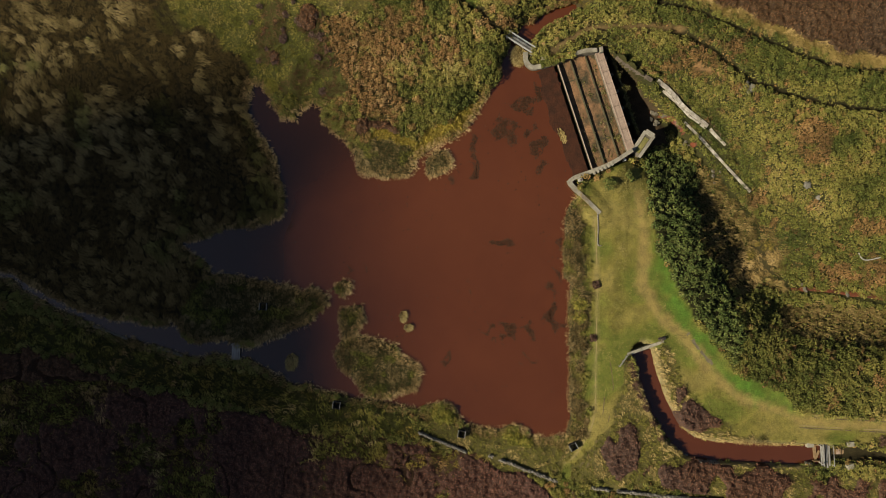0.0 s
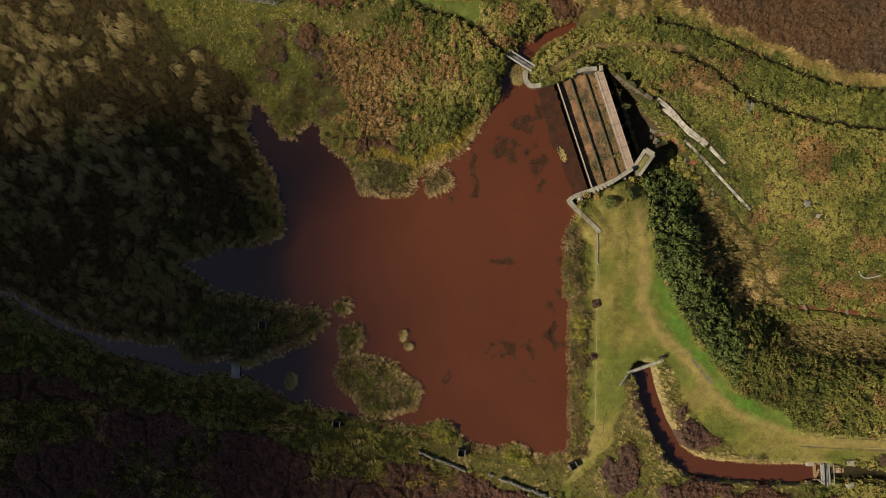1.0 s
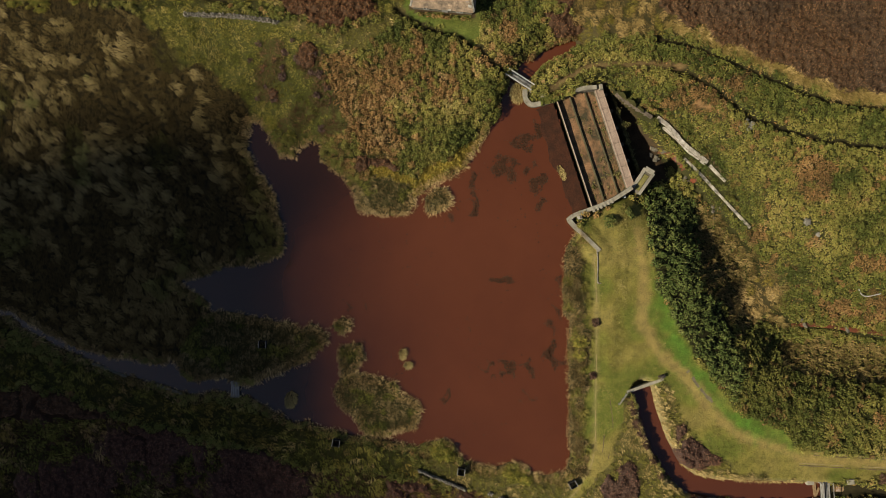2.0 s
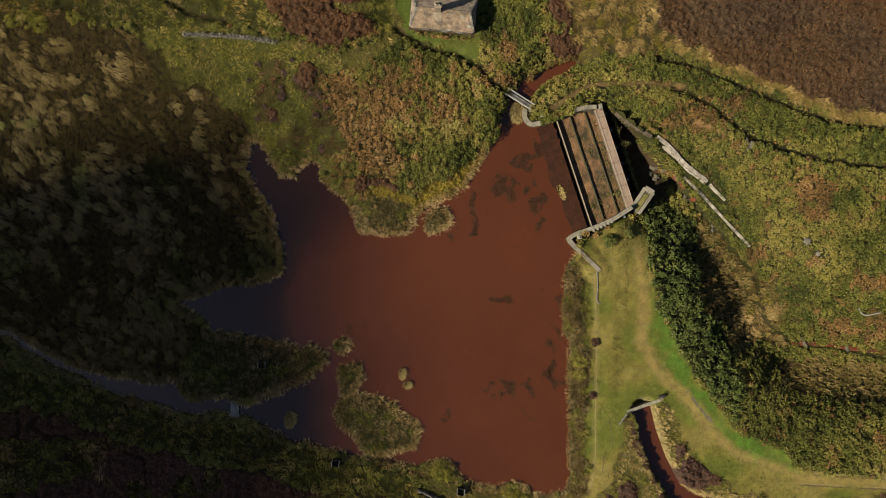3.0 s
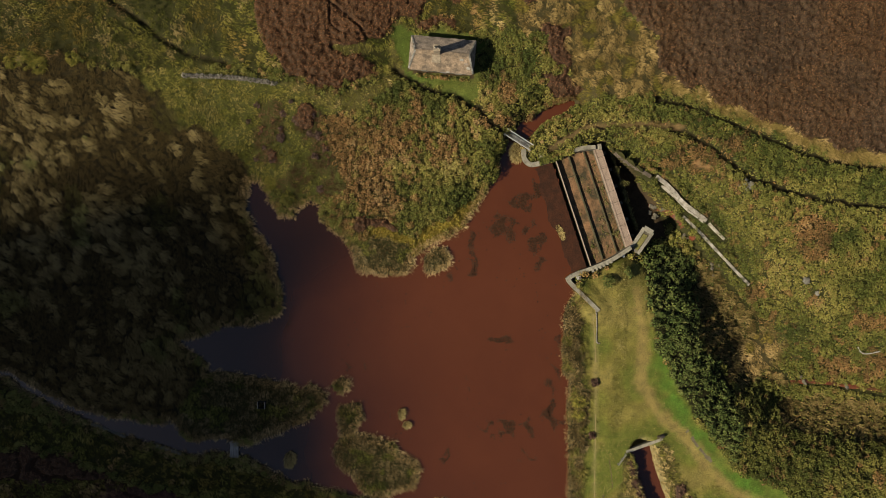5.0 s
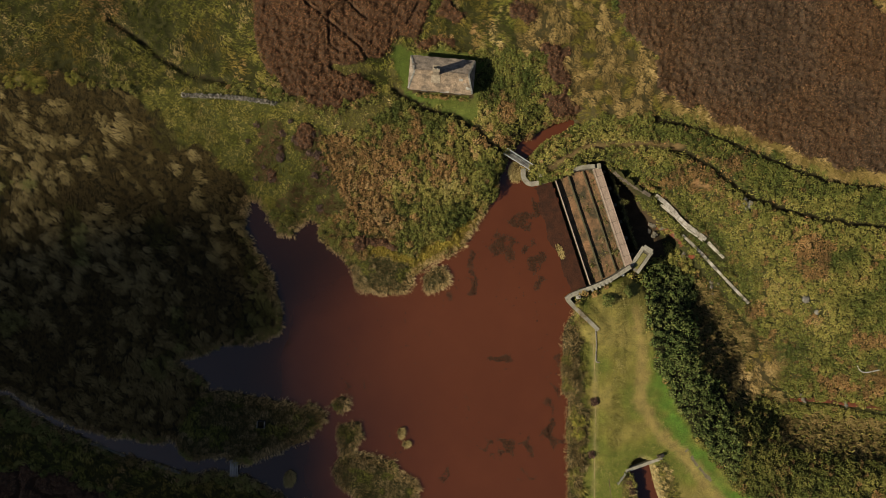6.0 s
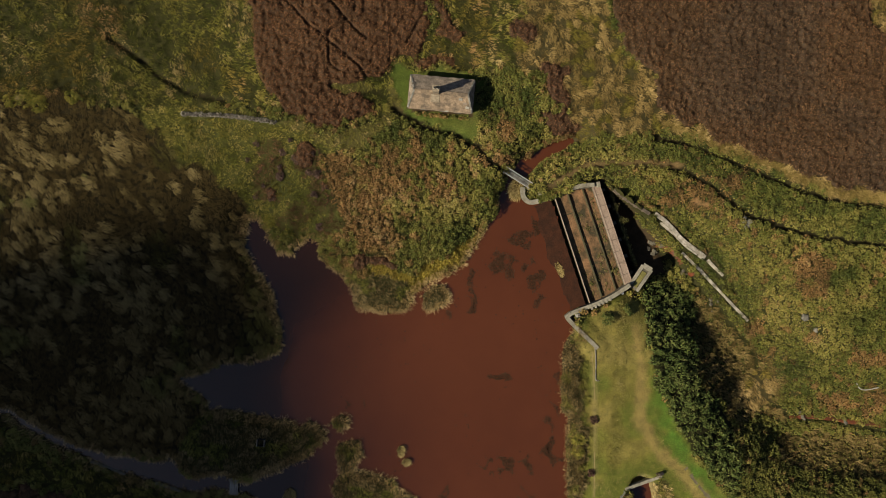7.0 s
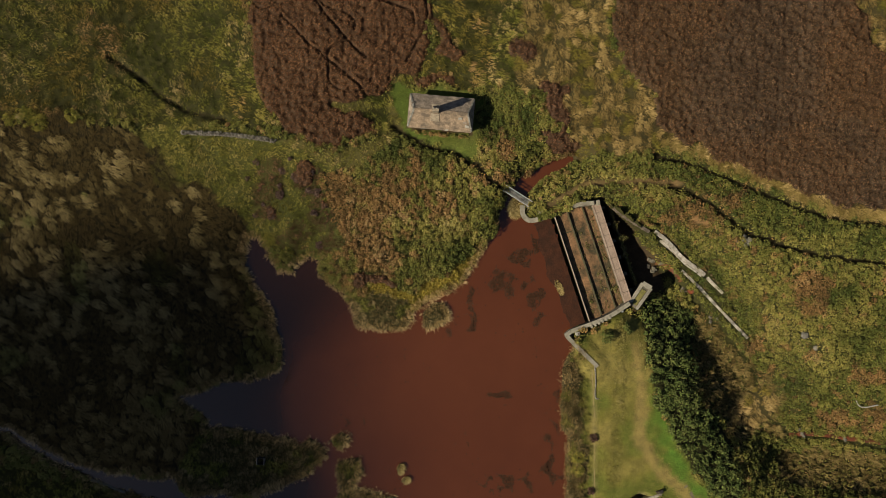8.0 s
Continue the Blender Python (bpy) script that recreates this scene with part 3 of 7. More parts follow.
# ---- ground and water ----
far = np.array([2.0, 5, 10, 20, 40, 80, 160, 320, 640, 1300, 2600])
GX = np.concatenate([XS[0] - far[::-1], XS, XS[-1] + far])
GY = np.concatenate([YS[0] - far[::-1], YS, YS[-1] + far])
gx, gy = np.meshgrid(GX, GY, indexing="ij")
gh, _ = lay_of_land(gx, gy)
cx, cy = np.clip(gx, XS[0], XS[-1]), np.clip(gy, YS[0], YS[-1])
ni, nj = gx.shape
idx = np.arange(ni * nj).reshape(ni, nj)
quads = np.stack([idx[:-1, :-1], idx[1:, :-1], idx[1:, 1:], idx[:-1, 1:]], -1).reshape(-1, 4)
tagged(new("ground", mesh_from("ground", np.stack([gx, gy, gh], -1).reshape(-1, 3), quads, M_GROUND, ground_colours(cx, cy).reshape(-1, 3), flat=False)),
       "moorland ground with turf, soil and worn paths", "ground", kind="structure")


def ribbon(pts, width, z0, z1):
    """A flat strip along a line, its ends at two heights."""
    v, f = [], []
    n = len(pts)
    for i, (x, y) in enumerate(pts):
        a, b = pts[max(i - 1, 0)], pts[min(i + 1, n - 1)]
        t = Vector((b[0] - a[0], b[1] - a[1])).normalized()
        z = z0 + (z1 - z0) * i / (n - 1)
        v += [(x - t.y * width / 2, y + t.x * width / 2, z), (x + t.y * width / 2, y - t.x * width / 2, z)]
        if i:
            f.append((2 * i - 2, 2 * i - 1, 2 * i + 1, 2 * i))
    return np.array(v), np.array(f)


POND = [(-72.0, -31.0), (21.5, -31.0), (22.1, 11.5), (16.7, 28.6), (21.0, 34.0), (21.0, 40.0), (-72.0, 40.0)]
CLEAR_SHADED = [(-80, -30), (-21, -30), (-19.5, -20), (-20.5, -11), (-23.5, -7), (-23.9, -1), (-24.2, 4), (-22.5, 8), (-18, 11.5), (-13.5, 14.5), (-15, 45), (-80, 45)]


def reservoir():
    """One sheet of water. The silt that reddens it has not reached the western bays, where it lies clear and dark; the
    tint of the south-west pool also holds cloud shade.
    """
    px, py = np.meshgrid(np.arange(-72, 22.6, 0.5), np.arange(-31, 40.1, 0.5), indexing="ij")
    n, m = px.shape
    k = np.arange(n * m).reshape(n, m)
    f = np.stack([k[:-1, :-1], k[1:, :-1], k[1:, 1:], k[:-1, 1:]], -1)
    f = f[inside(POND, px[:-1, :-1] + 0.25, py[:-1, :-1] + 0.25)]
    d = signed(CLEAR_SHADED, px + 3.0 * (grain(px, py, 4, 51) - 0.5), py + 3.0 * (grain(px, py, 4, 52) - 0.5))
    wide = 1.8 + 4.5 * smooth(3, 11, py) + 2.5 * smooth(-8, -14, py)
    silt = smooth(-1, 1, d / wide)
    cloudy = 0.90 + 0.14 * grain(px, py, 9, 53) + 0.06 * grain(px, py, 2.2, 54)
    # dark tint for clear water, with cloud shade painted in to the south-west
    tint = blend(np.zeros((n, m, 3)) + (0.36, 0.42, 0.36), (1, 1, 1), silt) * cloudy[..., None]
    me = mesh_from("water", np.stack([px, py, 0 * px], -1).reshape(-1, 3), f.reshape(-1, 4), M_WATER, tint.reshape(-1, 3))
    tagged(new("water", me), "still silty reservoir water, red-brown, clearer and tinted with shade in the bays", "water", kind="structure")


reservoir()
lv, lf = ribbon(LEAT, 4.2, -0.28, -0.32)
tagged(new("leat_water", mesh_from("leat_water", lv, lf, M_LEATWATER)), "narrow channel of red-brown silty water", "water", kind="structure")


# ---- plants ----
rng = np.random.default_rng(7)


def scatter(per_m2, *kinds, box=(-72, 74, -42, 64)):
    """Uneven rows of places over the zones named."""
    s = 1 / math.sqrt(per_m2)
    x, y = np.meshgrid(np.arange(box[0], box[1], s), np.arange(box[2], box[3], s), indexing="ij")
    x, y = (x + rng.uniform(-0.6, 0.6, x.shape) * s).ravel(), (y + rng.uniform(-0.6, 0.6, y.shape) * s).ravel()
    i, j = np.clip(((x - XS[0]) / STEP + 0.5).astype(int), 0, len(XS) - 1), np.clip(((y - YS[0]) / STEP + 0.5).astype(int), 0, len(YS) - 1)
    dry = (pick(WET, x, y) > 0.12) & np.isin(ZONE[i, j], kinds) & (pick(LEAT_D, x, y) > 1.4) & (pick(STREAM_D, x, y) > 0.4) & (pick(GAP_D, x, y) > 0.27) & (pick(TROD_D, x, y) > 0.22 + 0.42 * grain(x, y, 2, 36)) & (pick(SLAB_D, x, y) > 0.48)
    return x[dry], y[dry]


def cells(x, y, size, seed):
    """Distance to the nearest of scattered cell middles, in cells, and that cell's own number from 0 to 1."""
    u, v = x / size, y / size
    i, j = np.floor(u), np.floor(v)
    best, own = np.full(x.shape, 9.0), np.zeros(x.shape)
    for di in (-1, 0, 1):
        for dj in (-1, 0, 1):
            a, b = i + di, j + dj
            d = np.hypot(u - a - 0.1 - 0.8 * hashed(a, b, seed), v - b - 0.1 - 0.8 * hashed(a, b, seed + 1))
            near = d < best
            best, own = np.where(near, d, best), np.where(near, hashed(a, b, seed + 2), own)
    return best, own


def palette(colours, v):
    """Colours along a ramp for v from 0 to 1."""
    c = np.array(colours)
    p = np.linspace(0, 1, len(c))
    v = np.clip(v, 0, 1)
    return np.stack([np.interp(v, p, c[:, k]) for k in range(3)], -1)


def leaves(name, x, y, z0, radius, tall, count, size, colours, label, category, up=0.5, mat=None, slim=0.58, fan=0.55, vary=0.2, kind="stuff", group=""):
    """Leafy clumps: count folded leaves on a low dome round each place."""
    n = len(x)
    r = np.sqrt(rng.random((n, count))) * radius[:, None]
    a = rng.random((n, count)) * 2 * np.pi
    px, py = x[:, None] + r * np.cos(a), y[:, None] + r * np.sin(a)
    pz = z0[:, None] + tall[:, None] * (1 - 0.8 * (r / radius[:, None]) ** 2) * rng.uniform(0.7, 1.05, (n, count))
    yaw = a + rng.normal(0, fan, (n, count))
    tilt = -0.75 * (r / radius[:, None]) ** 1.5 + rng.normal(0, up, (n, count))
    ln = size * rng.uniform(0.6, 1.3, (n, count))
    wd = ln * slim * rng.uniform(0.78, 1.2, (n, count))
    c = np.stack([px, py, pz], -1).reshape(-1, 3)
    yaw, tilt, ln, wd = (q.reshape(-1, 1) for q in (yaw, tilt, ln, wd))
    axis = np.concatenate([np.cos(yaw) * np.cos(tilt), np.sin(yaw) * np.cos(tilt), np.sin(tilt)], 1)
    side = np.concatenate([-np.sin(yaw), np.cos(yaw), rng.normal(0, 0.35, yaw.shape)], 1)
    lift = np.concatenate([np.zeros_like(ln), np.zeros_like(ln), ln * 0.14], 1)
    v = np.stack([c - axis * ln / 2, c + side * wd / 2 + lift, c + axis * ln / 2 - lift, c - side * wd / 2 + lift], 1).reshape(-1, 3)
    b = np.arange(len(c))[:, None] * 4
    f = np.concatenate([b + [0, 3, 2], b + [0, 2, 1]], 0)
    shade = rng.uniform(1 - vary, 1 + vary, (len(c), 1)) * (1 + rng.normal(0, 0.05, (len(c), 3)))
    col = np.repeat(np.repeat(colours, count, 0) * shade, 4, 0)
    ob = new(name, mesh_from(name, v, f, mat or M_LEAF, np.clip(col, 0.003, 0.9)))
    return tagged(ob, label, category, group, kind)


def blade_mesh(name, x, y, z0, dx, dy, ln, wd, colours, mat, drop=0.35):
    """Bent grass blades: three triangles each, leaning along (dx, dy)."""
    n = len(x)
    base = np.stack([x, y, z0], -1)
    out = np.stack([dx, dy, np.zeros(n)], -1)
    lean = np.hypot(dx, dy)[:, None]
    flat = np.where(lean > 1e-6, out / np.maximum(lean, 1e-6), 0)
    side = np.stack([-flat[:, 1], flat[:, 0], np.zeros(n)], -1) * wd[:, None] / 2
    rise = np.sqrt(np.clip(1 - lean ** 2, 0.03, 1)) * ln[:, None]
    zed = np.array([[0, 0, 1.0]])
    mid = base + out * (ln[:, None] * 0.4) + zed * rise * 0.75
    tip = base + out * ln[:, None] + zed * rise * (1 - drop)
    v = np.stack([base - side * 0.8, base + side * 0.8, mid - side, mid + side, tip], 1).reshape(-1, 3)
    b = np.arange(n)[:, None] * 5
    f = np.concatenate([b + [0, 1, 3], b + [0, 3, 2], b + [2, 3, 4]], 0)
    shade = rng.uniform(0.70, 1.28, (n, 1))
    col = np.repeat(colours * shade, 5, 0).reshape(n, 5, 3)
    # root shade put into the colour: both base corners darker
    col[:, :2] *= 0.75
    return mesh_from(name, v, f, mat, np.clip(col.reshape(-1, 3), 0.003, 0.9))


def tufts(name, x, y, count, spread, length, width, wind, colours, label, category, lean=0.6, loose=0.35):
    n = len(x)
    a, r = rng.random((n, count)) * 2 * np.pi, np.sqrt(rng.random((n, count))) * spread[:, None]
    px, py = x[:, None] + r * np.cos(a), y[:, None] + r * np.sin(a)
    dx = wind[0][:, None] * lean + np.cos(a) * loose + rng.normal(0, 0.12, (n, count))
    dy = wind[1][:, None] * lean + np.sin(a) * loose + rng.normal(0, 0.12, (n, count))
    over = np.maximum(np.hypot(dx, dy) / 0.95, 1)
    dx, dy = dx / over, dy / over
    ln = length[:, None] * rng.uniform(0.6, 1.15, (n, count))
    wd = width * rng.uniform(0.7, 1.3, (n, count))
    fl = lambda q: q.reshape(-1)
    z = pick(LAND, fl(px), fl(py)) - 0.03
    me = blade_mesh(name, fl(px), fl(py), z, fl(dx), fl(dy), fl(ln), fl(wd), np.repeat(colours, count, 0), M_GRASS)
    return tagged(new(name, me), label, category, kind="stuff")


def breeze(x, y, heading, swing, seed=60, size=6):
    a = radians(heading) + swing * (grain(x, y, size, seed) - 0.5) * 2
    return np.cos(a), np.sin(a)


# ---- builders ----
def spline(pts, step):
    """A smooth line through the points, in even steps."""
    p = [Vector(q) for q in pts]
    p = [p[0] * 2 - p[1]] + p + [p[-1] * 2 - p[-2]]
    fine = []
    for a, b, c, d in zip(p, p[1:], p[2:], p[3:]):
        for k in range(20):
            t = k / 20
            fine.append(0.5 * (2 * b + (c - a) * t + (2 * a - 5 * b + 4 * c - d) * t * t + (3 * b - a - 3 * c + d) * t ** 3))
    fine.append(p[-2])
    done = [0.0]
    for a, b in zip(fine, fine[1:]):
        done.append(done[-1] + (b - a).length)
    n = max(2, round(done[-1] / step) + 1)
    at = np.linspace(0, done[-1], n)
    return [(float(np.interp(s, done, [q.x for q in fine])), float(np.interp(s, done, [q.y for q in fine]))) for s in at]


def thing(name, x, y, z, label, category, turn=0.0, group=""):
    """An Empty at the base of a thing, for its parts."""
    ob = new(name)
    ob.matrix_world = pose(x, y, z, 0, 0, turn)
    ob["base"] = (x, y, z)
    return tagged(ob, label, category, group)


def part(name, bm, material, parent, label="", local=False):
    """Links a bmesh as one mesh object under a thing or a part. Its corners are in the world's metres, or the thing's own."""
    me = bpy.data.meshes.new(name)
    bmesh.ops.recalc_face_normals(bm, faces=bm.faces)
    bm.to_mesh(me)
    bm.free()
    top = parent
    while top.parent:
        top = top.parent
    if not local:
        me.transform(Matrix.Translation(-Vector(top["base"])))
    me.materials.append(material)
    ob = new(name, me)
    ob.parent = parent
    if label:
        ob["label"] = label
    return ob


def box(bm, x, y, z, sx, sy, sz, turn=0.0, bevel=0.0, m=None, rough=0.0):
    """A block whose base centre is at (x, y, z)."""
    made = bmesh.ops.create_cube(bm, size=1, matrix=(m or Matrix()) @ pose(x, y, z + sz / 2, 0, 0, turn) @ Matrix.Diagonal((sx, sy, sz, 1)))["verts"]
    if rough:
        for v in made:
            v.co += Vector(rng.uniform(-rough, rough, 3))
    if bevel:
        edges = list({e for v in made for e in v.link_edges})
        bmesh.ops.bevel(bm, geom=edges, offset=bevel, segments=1, affect="EDGES")
    return bm


def prism(bm, outline, z0, z1):
    low, high = [bm.verts.new((x, y, z0)) for x, y in outline], [bm.verts.new((x, y, z1)) for x, y in outline]
    n = len(outline)
    bm.faces.new(low[::-1])
    bm.faces.new(high)
    for i in range(n):
        bm.faces.new((low[i], low[(i + 1) % n], high[(i + 1) % n], high[i]))
    return bm


def offset_line(pts, side):
    out, n = [], len(pts)
    for i, (x, y) in enumerate(pts):
        a, b = Vector(pts[max(i - 1, 0)]), Vector(pts[min(i + 1, n - 1)])
        t = (b - a).normalized()
        out.append((x - t.y * side, y + t.x * side))
    return out


def curved_wall(bm, pts, width, z0, z1):
    return prism(bm, offset_line(pts, width / 2) + offset_line(pts, -width / 2)[::-1], z0, z1)


def coping_run(parent, pts, width, z, thick, material, length=1.1, name="coping_stone"):
    """Coping stones laid end to end along a line, with open joints."""
    line = spline(pts, 0.2)
    n = max(1, round(0.2 * len(line) / length))
    cuts = np.linspace(0, len(line) - 1, n + 1).astype(int)
    for a, b in zip(cuts, cuts[1:]):
        run = [Vector(q) for q in line[a:b + 1]]
        if len(run) < 2:
            continue
        run[0] = run[0].lerp(run[1], 0.09)
        run[-1] = run[-1].lerp(run[-2], 0.09)
        bm = curved_wall(bmesh.new(), [tuple(q) for q in run], width + float(rng.uniform(-0.03, 0.03)), z + float(rng.uniform(-0.015, 0.015)), z + thick + float(rng.uniform(-0.02, 0.02)))
        part(name, bm, material, parent)


def weir(u, v):
    q = WEIR + WEIR_OUT * u + WEIR_ALONG * v
    return q.x, q.y


WEIR_TURN = math.degrees(math.atan2(WEIR_ALONG.y, WEIR_ALONG.x))


def weir_box(bm, u, v0, v1, wide, z0, z1, bevel=0.0):
    x, y = weir(u, (v0 + v1) / 2)
    return box(bm, x, y, z0, v1 - v0, wide, z1 - z0, WEIR_TURN, bevel)


# ---- the spillway ----
M_LIP = surface("pinkish_concrete", (0.34, 0.265, 0.21), 0.85, (0.26, 0.20, 0.16), 0.8, 9, 0.4)
M_DARKWALL = surface("dark_wall", (0.050, 0.045, 0.022), 0.95, (0.085, 0.070, 0.040), 1.6, 9, 0.8)
def spillway():
    x, y = weir(3.5, 8.6)
    top = thing("spillway", x, y, -1.4, "stepped concrete spillway with silted bays and a pale crest walk", "spillway")
    # the wet ledge just above the water, with a worn edge
    edge = [weir(-3.5 + 0.5 * math.sin(v * 0.9) * math.sin(v * 0.37 + 1) + 0.4 * (v / 17 - 0.5) + float(rng.uniform(-0.12, 0.12)), v) for v in np.linspace(17.3, 0.6, 40)]
    part("ledge", prism(bmesh.new(), [weir(-0.66, 0.1), weir(-0.66, 17.5)] + edge, -1.3, 0.03), M_DARKWET, top, "dark wet ledge level with the water")
    # the lip's body is coloured dark below its pale cap
    part("lip_wall", weir_box(bmesh.new(), 0.0, 0.15, 17.6, 0.17, -1.4, 0.14), M_DARKWALL, top, "dark wall under the lip")
    part("lip_beam", weir_box(bmesh.new(), 0.0, 0.15, 17.6, 0.15, 0.14, 0.26, 0.02), M_LIP, top, "thin pale lip of the weir")
    for u, z in ((2.12, -0.20), (4.56, -0.45)):
        part("bay_wall", weir_box(bmesh.new(), u, 0.3, 17.3 - 0.15 * u, 0.24, -1.4, z, 0.03), M_DARKWALL, top, "low mossy wall between two bays")
    for u0, u1, z in ((0.15, 2.02, -0.40), (2.22, 4.46, -0.58), (4.66, 5.98, -0.78)):
        bm = bmesh.new()
        nu, nv = 9, 60
        grid = []
        for i in range(nu):
            for j in range(nv):
                u, v = u0 + (u1 - u0) * i / (nu - 1), 0.15 + 17.2 * j / (nv - 1)
                px, py = weir(u, v)
                lump = float(grain(np.array([px]), np.array([py]), 1.4, 201)[0]) - 0.5
                grid.append(bm.verts.new((px, py, z + 0.22 * lump)))
        for i in range(nu - 1):
            for j in range(nv - 1):
                bm.faces.new((grid[i * nv + j], grid[i * nv + j + 1], grid[(i + 1) * nv + j + 1], grid[(i + 1) * nv + j]))
        part("silt_bed", bm, M_SILT, top, "red-brown silt filling a bay")
        for v in ((3.6,) if u0 < 1 else (4.1, 11.8) if u0 < 3 else (5.2,)):
            v += float(rng.uniform(-0.5, 0.5))
            px, py = weir((u0 + u1) / 2, v)
            part("cross_rib", box(bmesh.new(), px, py, z - 0.4, u1 - u0, 0.14, 0.42, WEIR_TURN + 90, 0.02), M_DARKWALL, top)
    part("crest_wall", weir_box(bmesh.new(), 6.58, 0.0, 16.7, 1.2, -4.9, -0.06), M_MASONRY, top, "masonry wall below the crest walk")
    n = 9
    for k in range(n):
        v0, v1 = 0.1 + 16.5 * k / n, 0.1 + 16.5 * (k + 1) / n
        part("crest_slab", weir_box(bmesh.new(), 6.58, v0 + 0.025, v1 - 0.025, 0.76, -0.06, 0.10 + float(rng.uniform(-0.01, 0.01)), 0.015), M_RUST, top)
        for u in (6.07, 7.09):
            part("crest_kerb", weir_box(bmesh.new(), u, v0 + 0.02, v1 - 0.02, 0.22, -0.06, 0.15 + float(rng.uniform(-0.01, 0.01)), 0.015), M_RUST, top)
    for k in range(6):
        px, py = weir(7.6 + 0.1 * rng.random(), 1.5 + 2.7 * k)
        part("buttress", box(bmesh.new(), px, py, -4.9, 0.5, 0.9, 3.4, WEIR_TURN, 0.04), M_MASONRY, top)
    part("lower_wall", curved_wall(bmesh.new(), [weir(8.85 + 0.06 * math.sin(v), v) for v in np.linspace(1.2, 14.6, 24)], 0.3, -4.9, -1.6), M_DARKWALL, top, "thin mossy wall in the plunge channel")


spillway()


def abutments():
    a = thing("north_abutment", 15, 28.5, -1.0, "curved pale concrete abutment wall at the weir", "retaining wall")
    for name, pts, z in (("a", NABUT, 1.0),):
        part("wall", curved_wall(bmesh.new(), spline(pts, 0.4), 0.6, -1.6, z - 0.12), M_MASONRY, a)
        coping_run(a, pts[:4], 0.72, z - 0.12, 0.16, M_CONCRETE)
        coping_run(a, [(20.0, 29.62), (21.6, 30.1), (23.4, 30.2)], 0.6, z - 0.12, 0.16, M_CONCRETE)
    part("anchor_block", box(bmesh.new(), 15.2, 29.1, 0.2, 0.75, 0.9, 1.0, 12, 0.03), M_CONCRETE, a, "square concrete block beside the wall")
    part("anchor_block", box(bmesh.new(), 24.0, 30.25, -0.3, 0.5, 0.8, 1.5, 10, 0.03), M_CONCRETE, a)
    b = thing("south_abutment", 22, 11.5, -1.0, "curved pale concrete wall with a wing at the weir", "retaining wall")
    part("wall", curved_wall(bmesh.new(), spline(SABUT, 0.4), 0.56, -1.6, 1.1), M_MASONRY, b)
    coping_run(b, SABUT, 0.6, 1.1, 0.17, M_CONCRETE)
    for k in range(6):
        x, y = 22.9 + 0.55 * k, 11.55 + 0.27 * k
        part("step", box(bmesh.new(), x, y, 0.4, 0.30, 0.55, 0.95, 22, 0.02), M_CONCRETE, b)
    c = thing("training_pier", 30.4, 16.2, -3.4, "broad pale pier topped with turf below the weir", "pier")
    ring = [(29.0, 15.1), (30.9, 18.0), (32.2, 17.2), (29.9, 14.0)]
    part("pier_core", prism(bmesh.new(), [(29.1, 15.0), (30.95, 17.8), (32.0, 17.15), (29.95, 14.1)], -4.9, 0.22), M_MASONRY, c)
    part("turf_top", prism(bmesh.new(), [(29.3, 14.95), (30.8, 17.1), (31.4, 16.75), (29.9, 14.55)], 0.2, 0.34), M_TURF, c, "mossy turf filling the pier's top")
    for p, q, w in ((ring[0], ring[1], 0.5), (ring[1], ring[2], 0.7), (ring[2], ring[3], 0.45)):
        coping_run(c, [p, ((p[0] + q[0]) / 2, (p[1] + q[1]) / 2), q], w, 0.24, 0.2, M_CONCRETE, 1.3)
    d = thing("bollard", 20.75, 10.45, height(20.75, 10.45) - 0.05, "small white concrete valve box in the turf", "valve box")
    z = height(20.75, 10.45)
    part("valve_housing", box(bmesh.new(), 20.75, 10.45, z - 0.1, 0.62, 0.5, 0.7, 10, 0.03), M_PALE, d)
    part("lid", box(bmesh.new(), 20.85, 10.45, z + 0.6, 0.26, 0.34, 0.03, 10), M_IRON, d, "dark iron lid")
    z = height(27.9, 13.7)
    e = thing("marker_post", 27.9, 13.7, z, "stout white-painted marker post on the turf", "post")
    bm = bmesh.new()
    bmesh.ops.create_cone(bm, cap_ends=True, segments=14, radius1=0.2, radius2=0.18, depth=1.1, matrix=pose(27.9, 13.7, z + 0.5))
    part("shaft", bm, M_PAINT, e)
    bm = bmesh.new()
    bmesh.ops.create_uvsphere(bm, u_segments=14, v_segments=8, radius=0.24, matrix=pose(27.9, 13.7, z + 1.08) @ Matrix.Diagonal((1, 1, 0.6, 1)))
    part("cap", bm, M_PAINT, e)


M_TURF = surface("turf", (0.13, 0.12, 0.035), 0.95, (0.20, 0.17, 0.06), 1.2, 9, 0.8)
abutments()


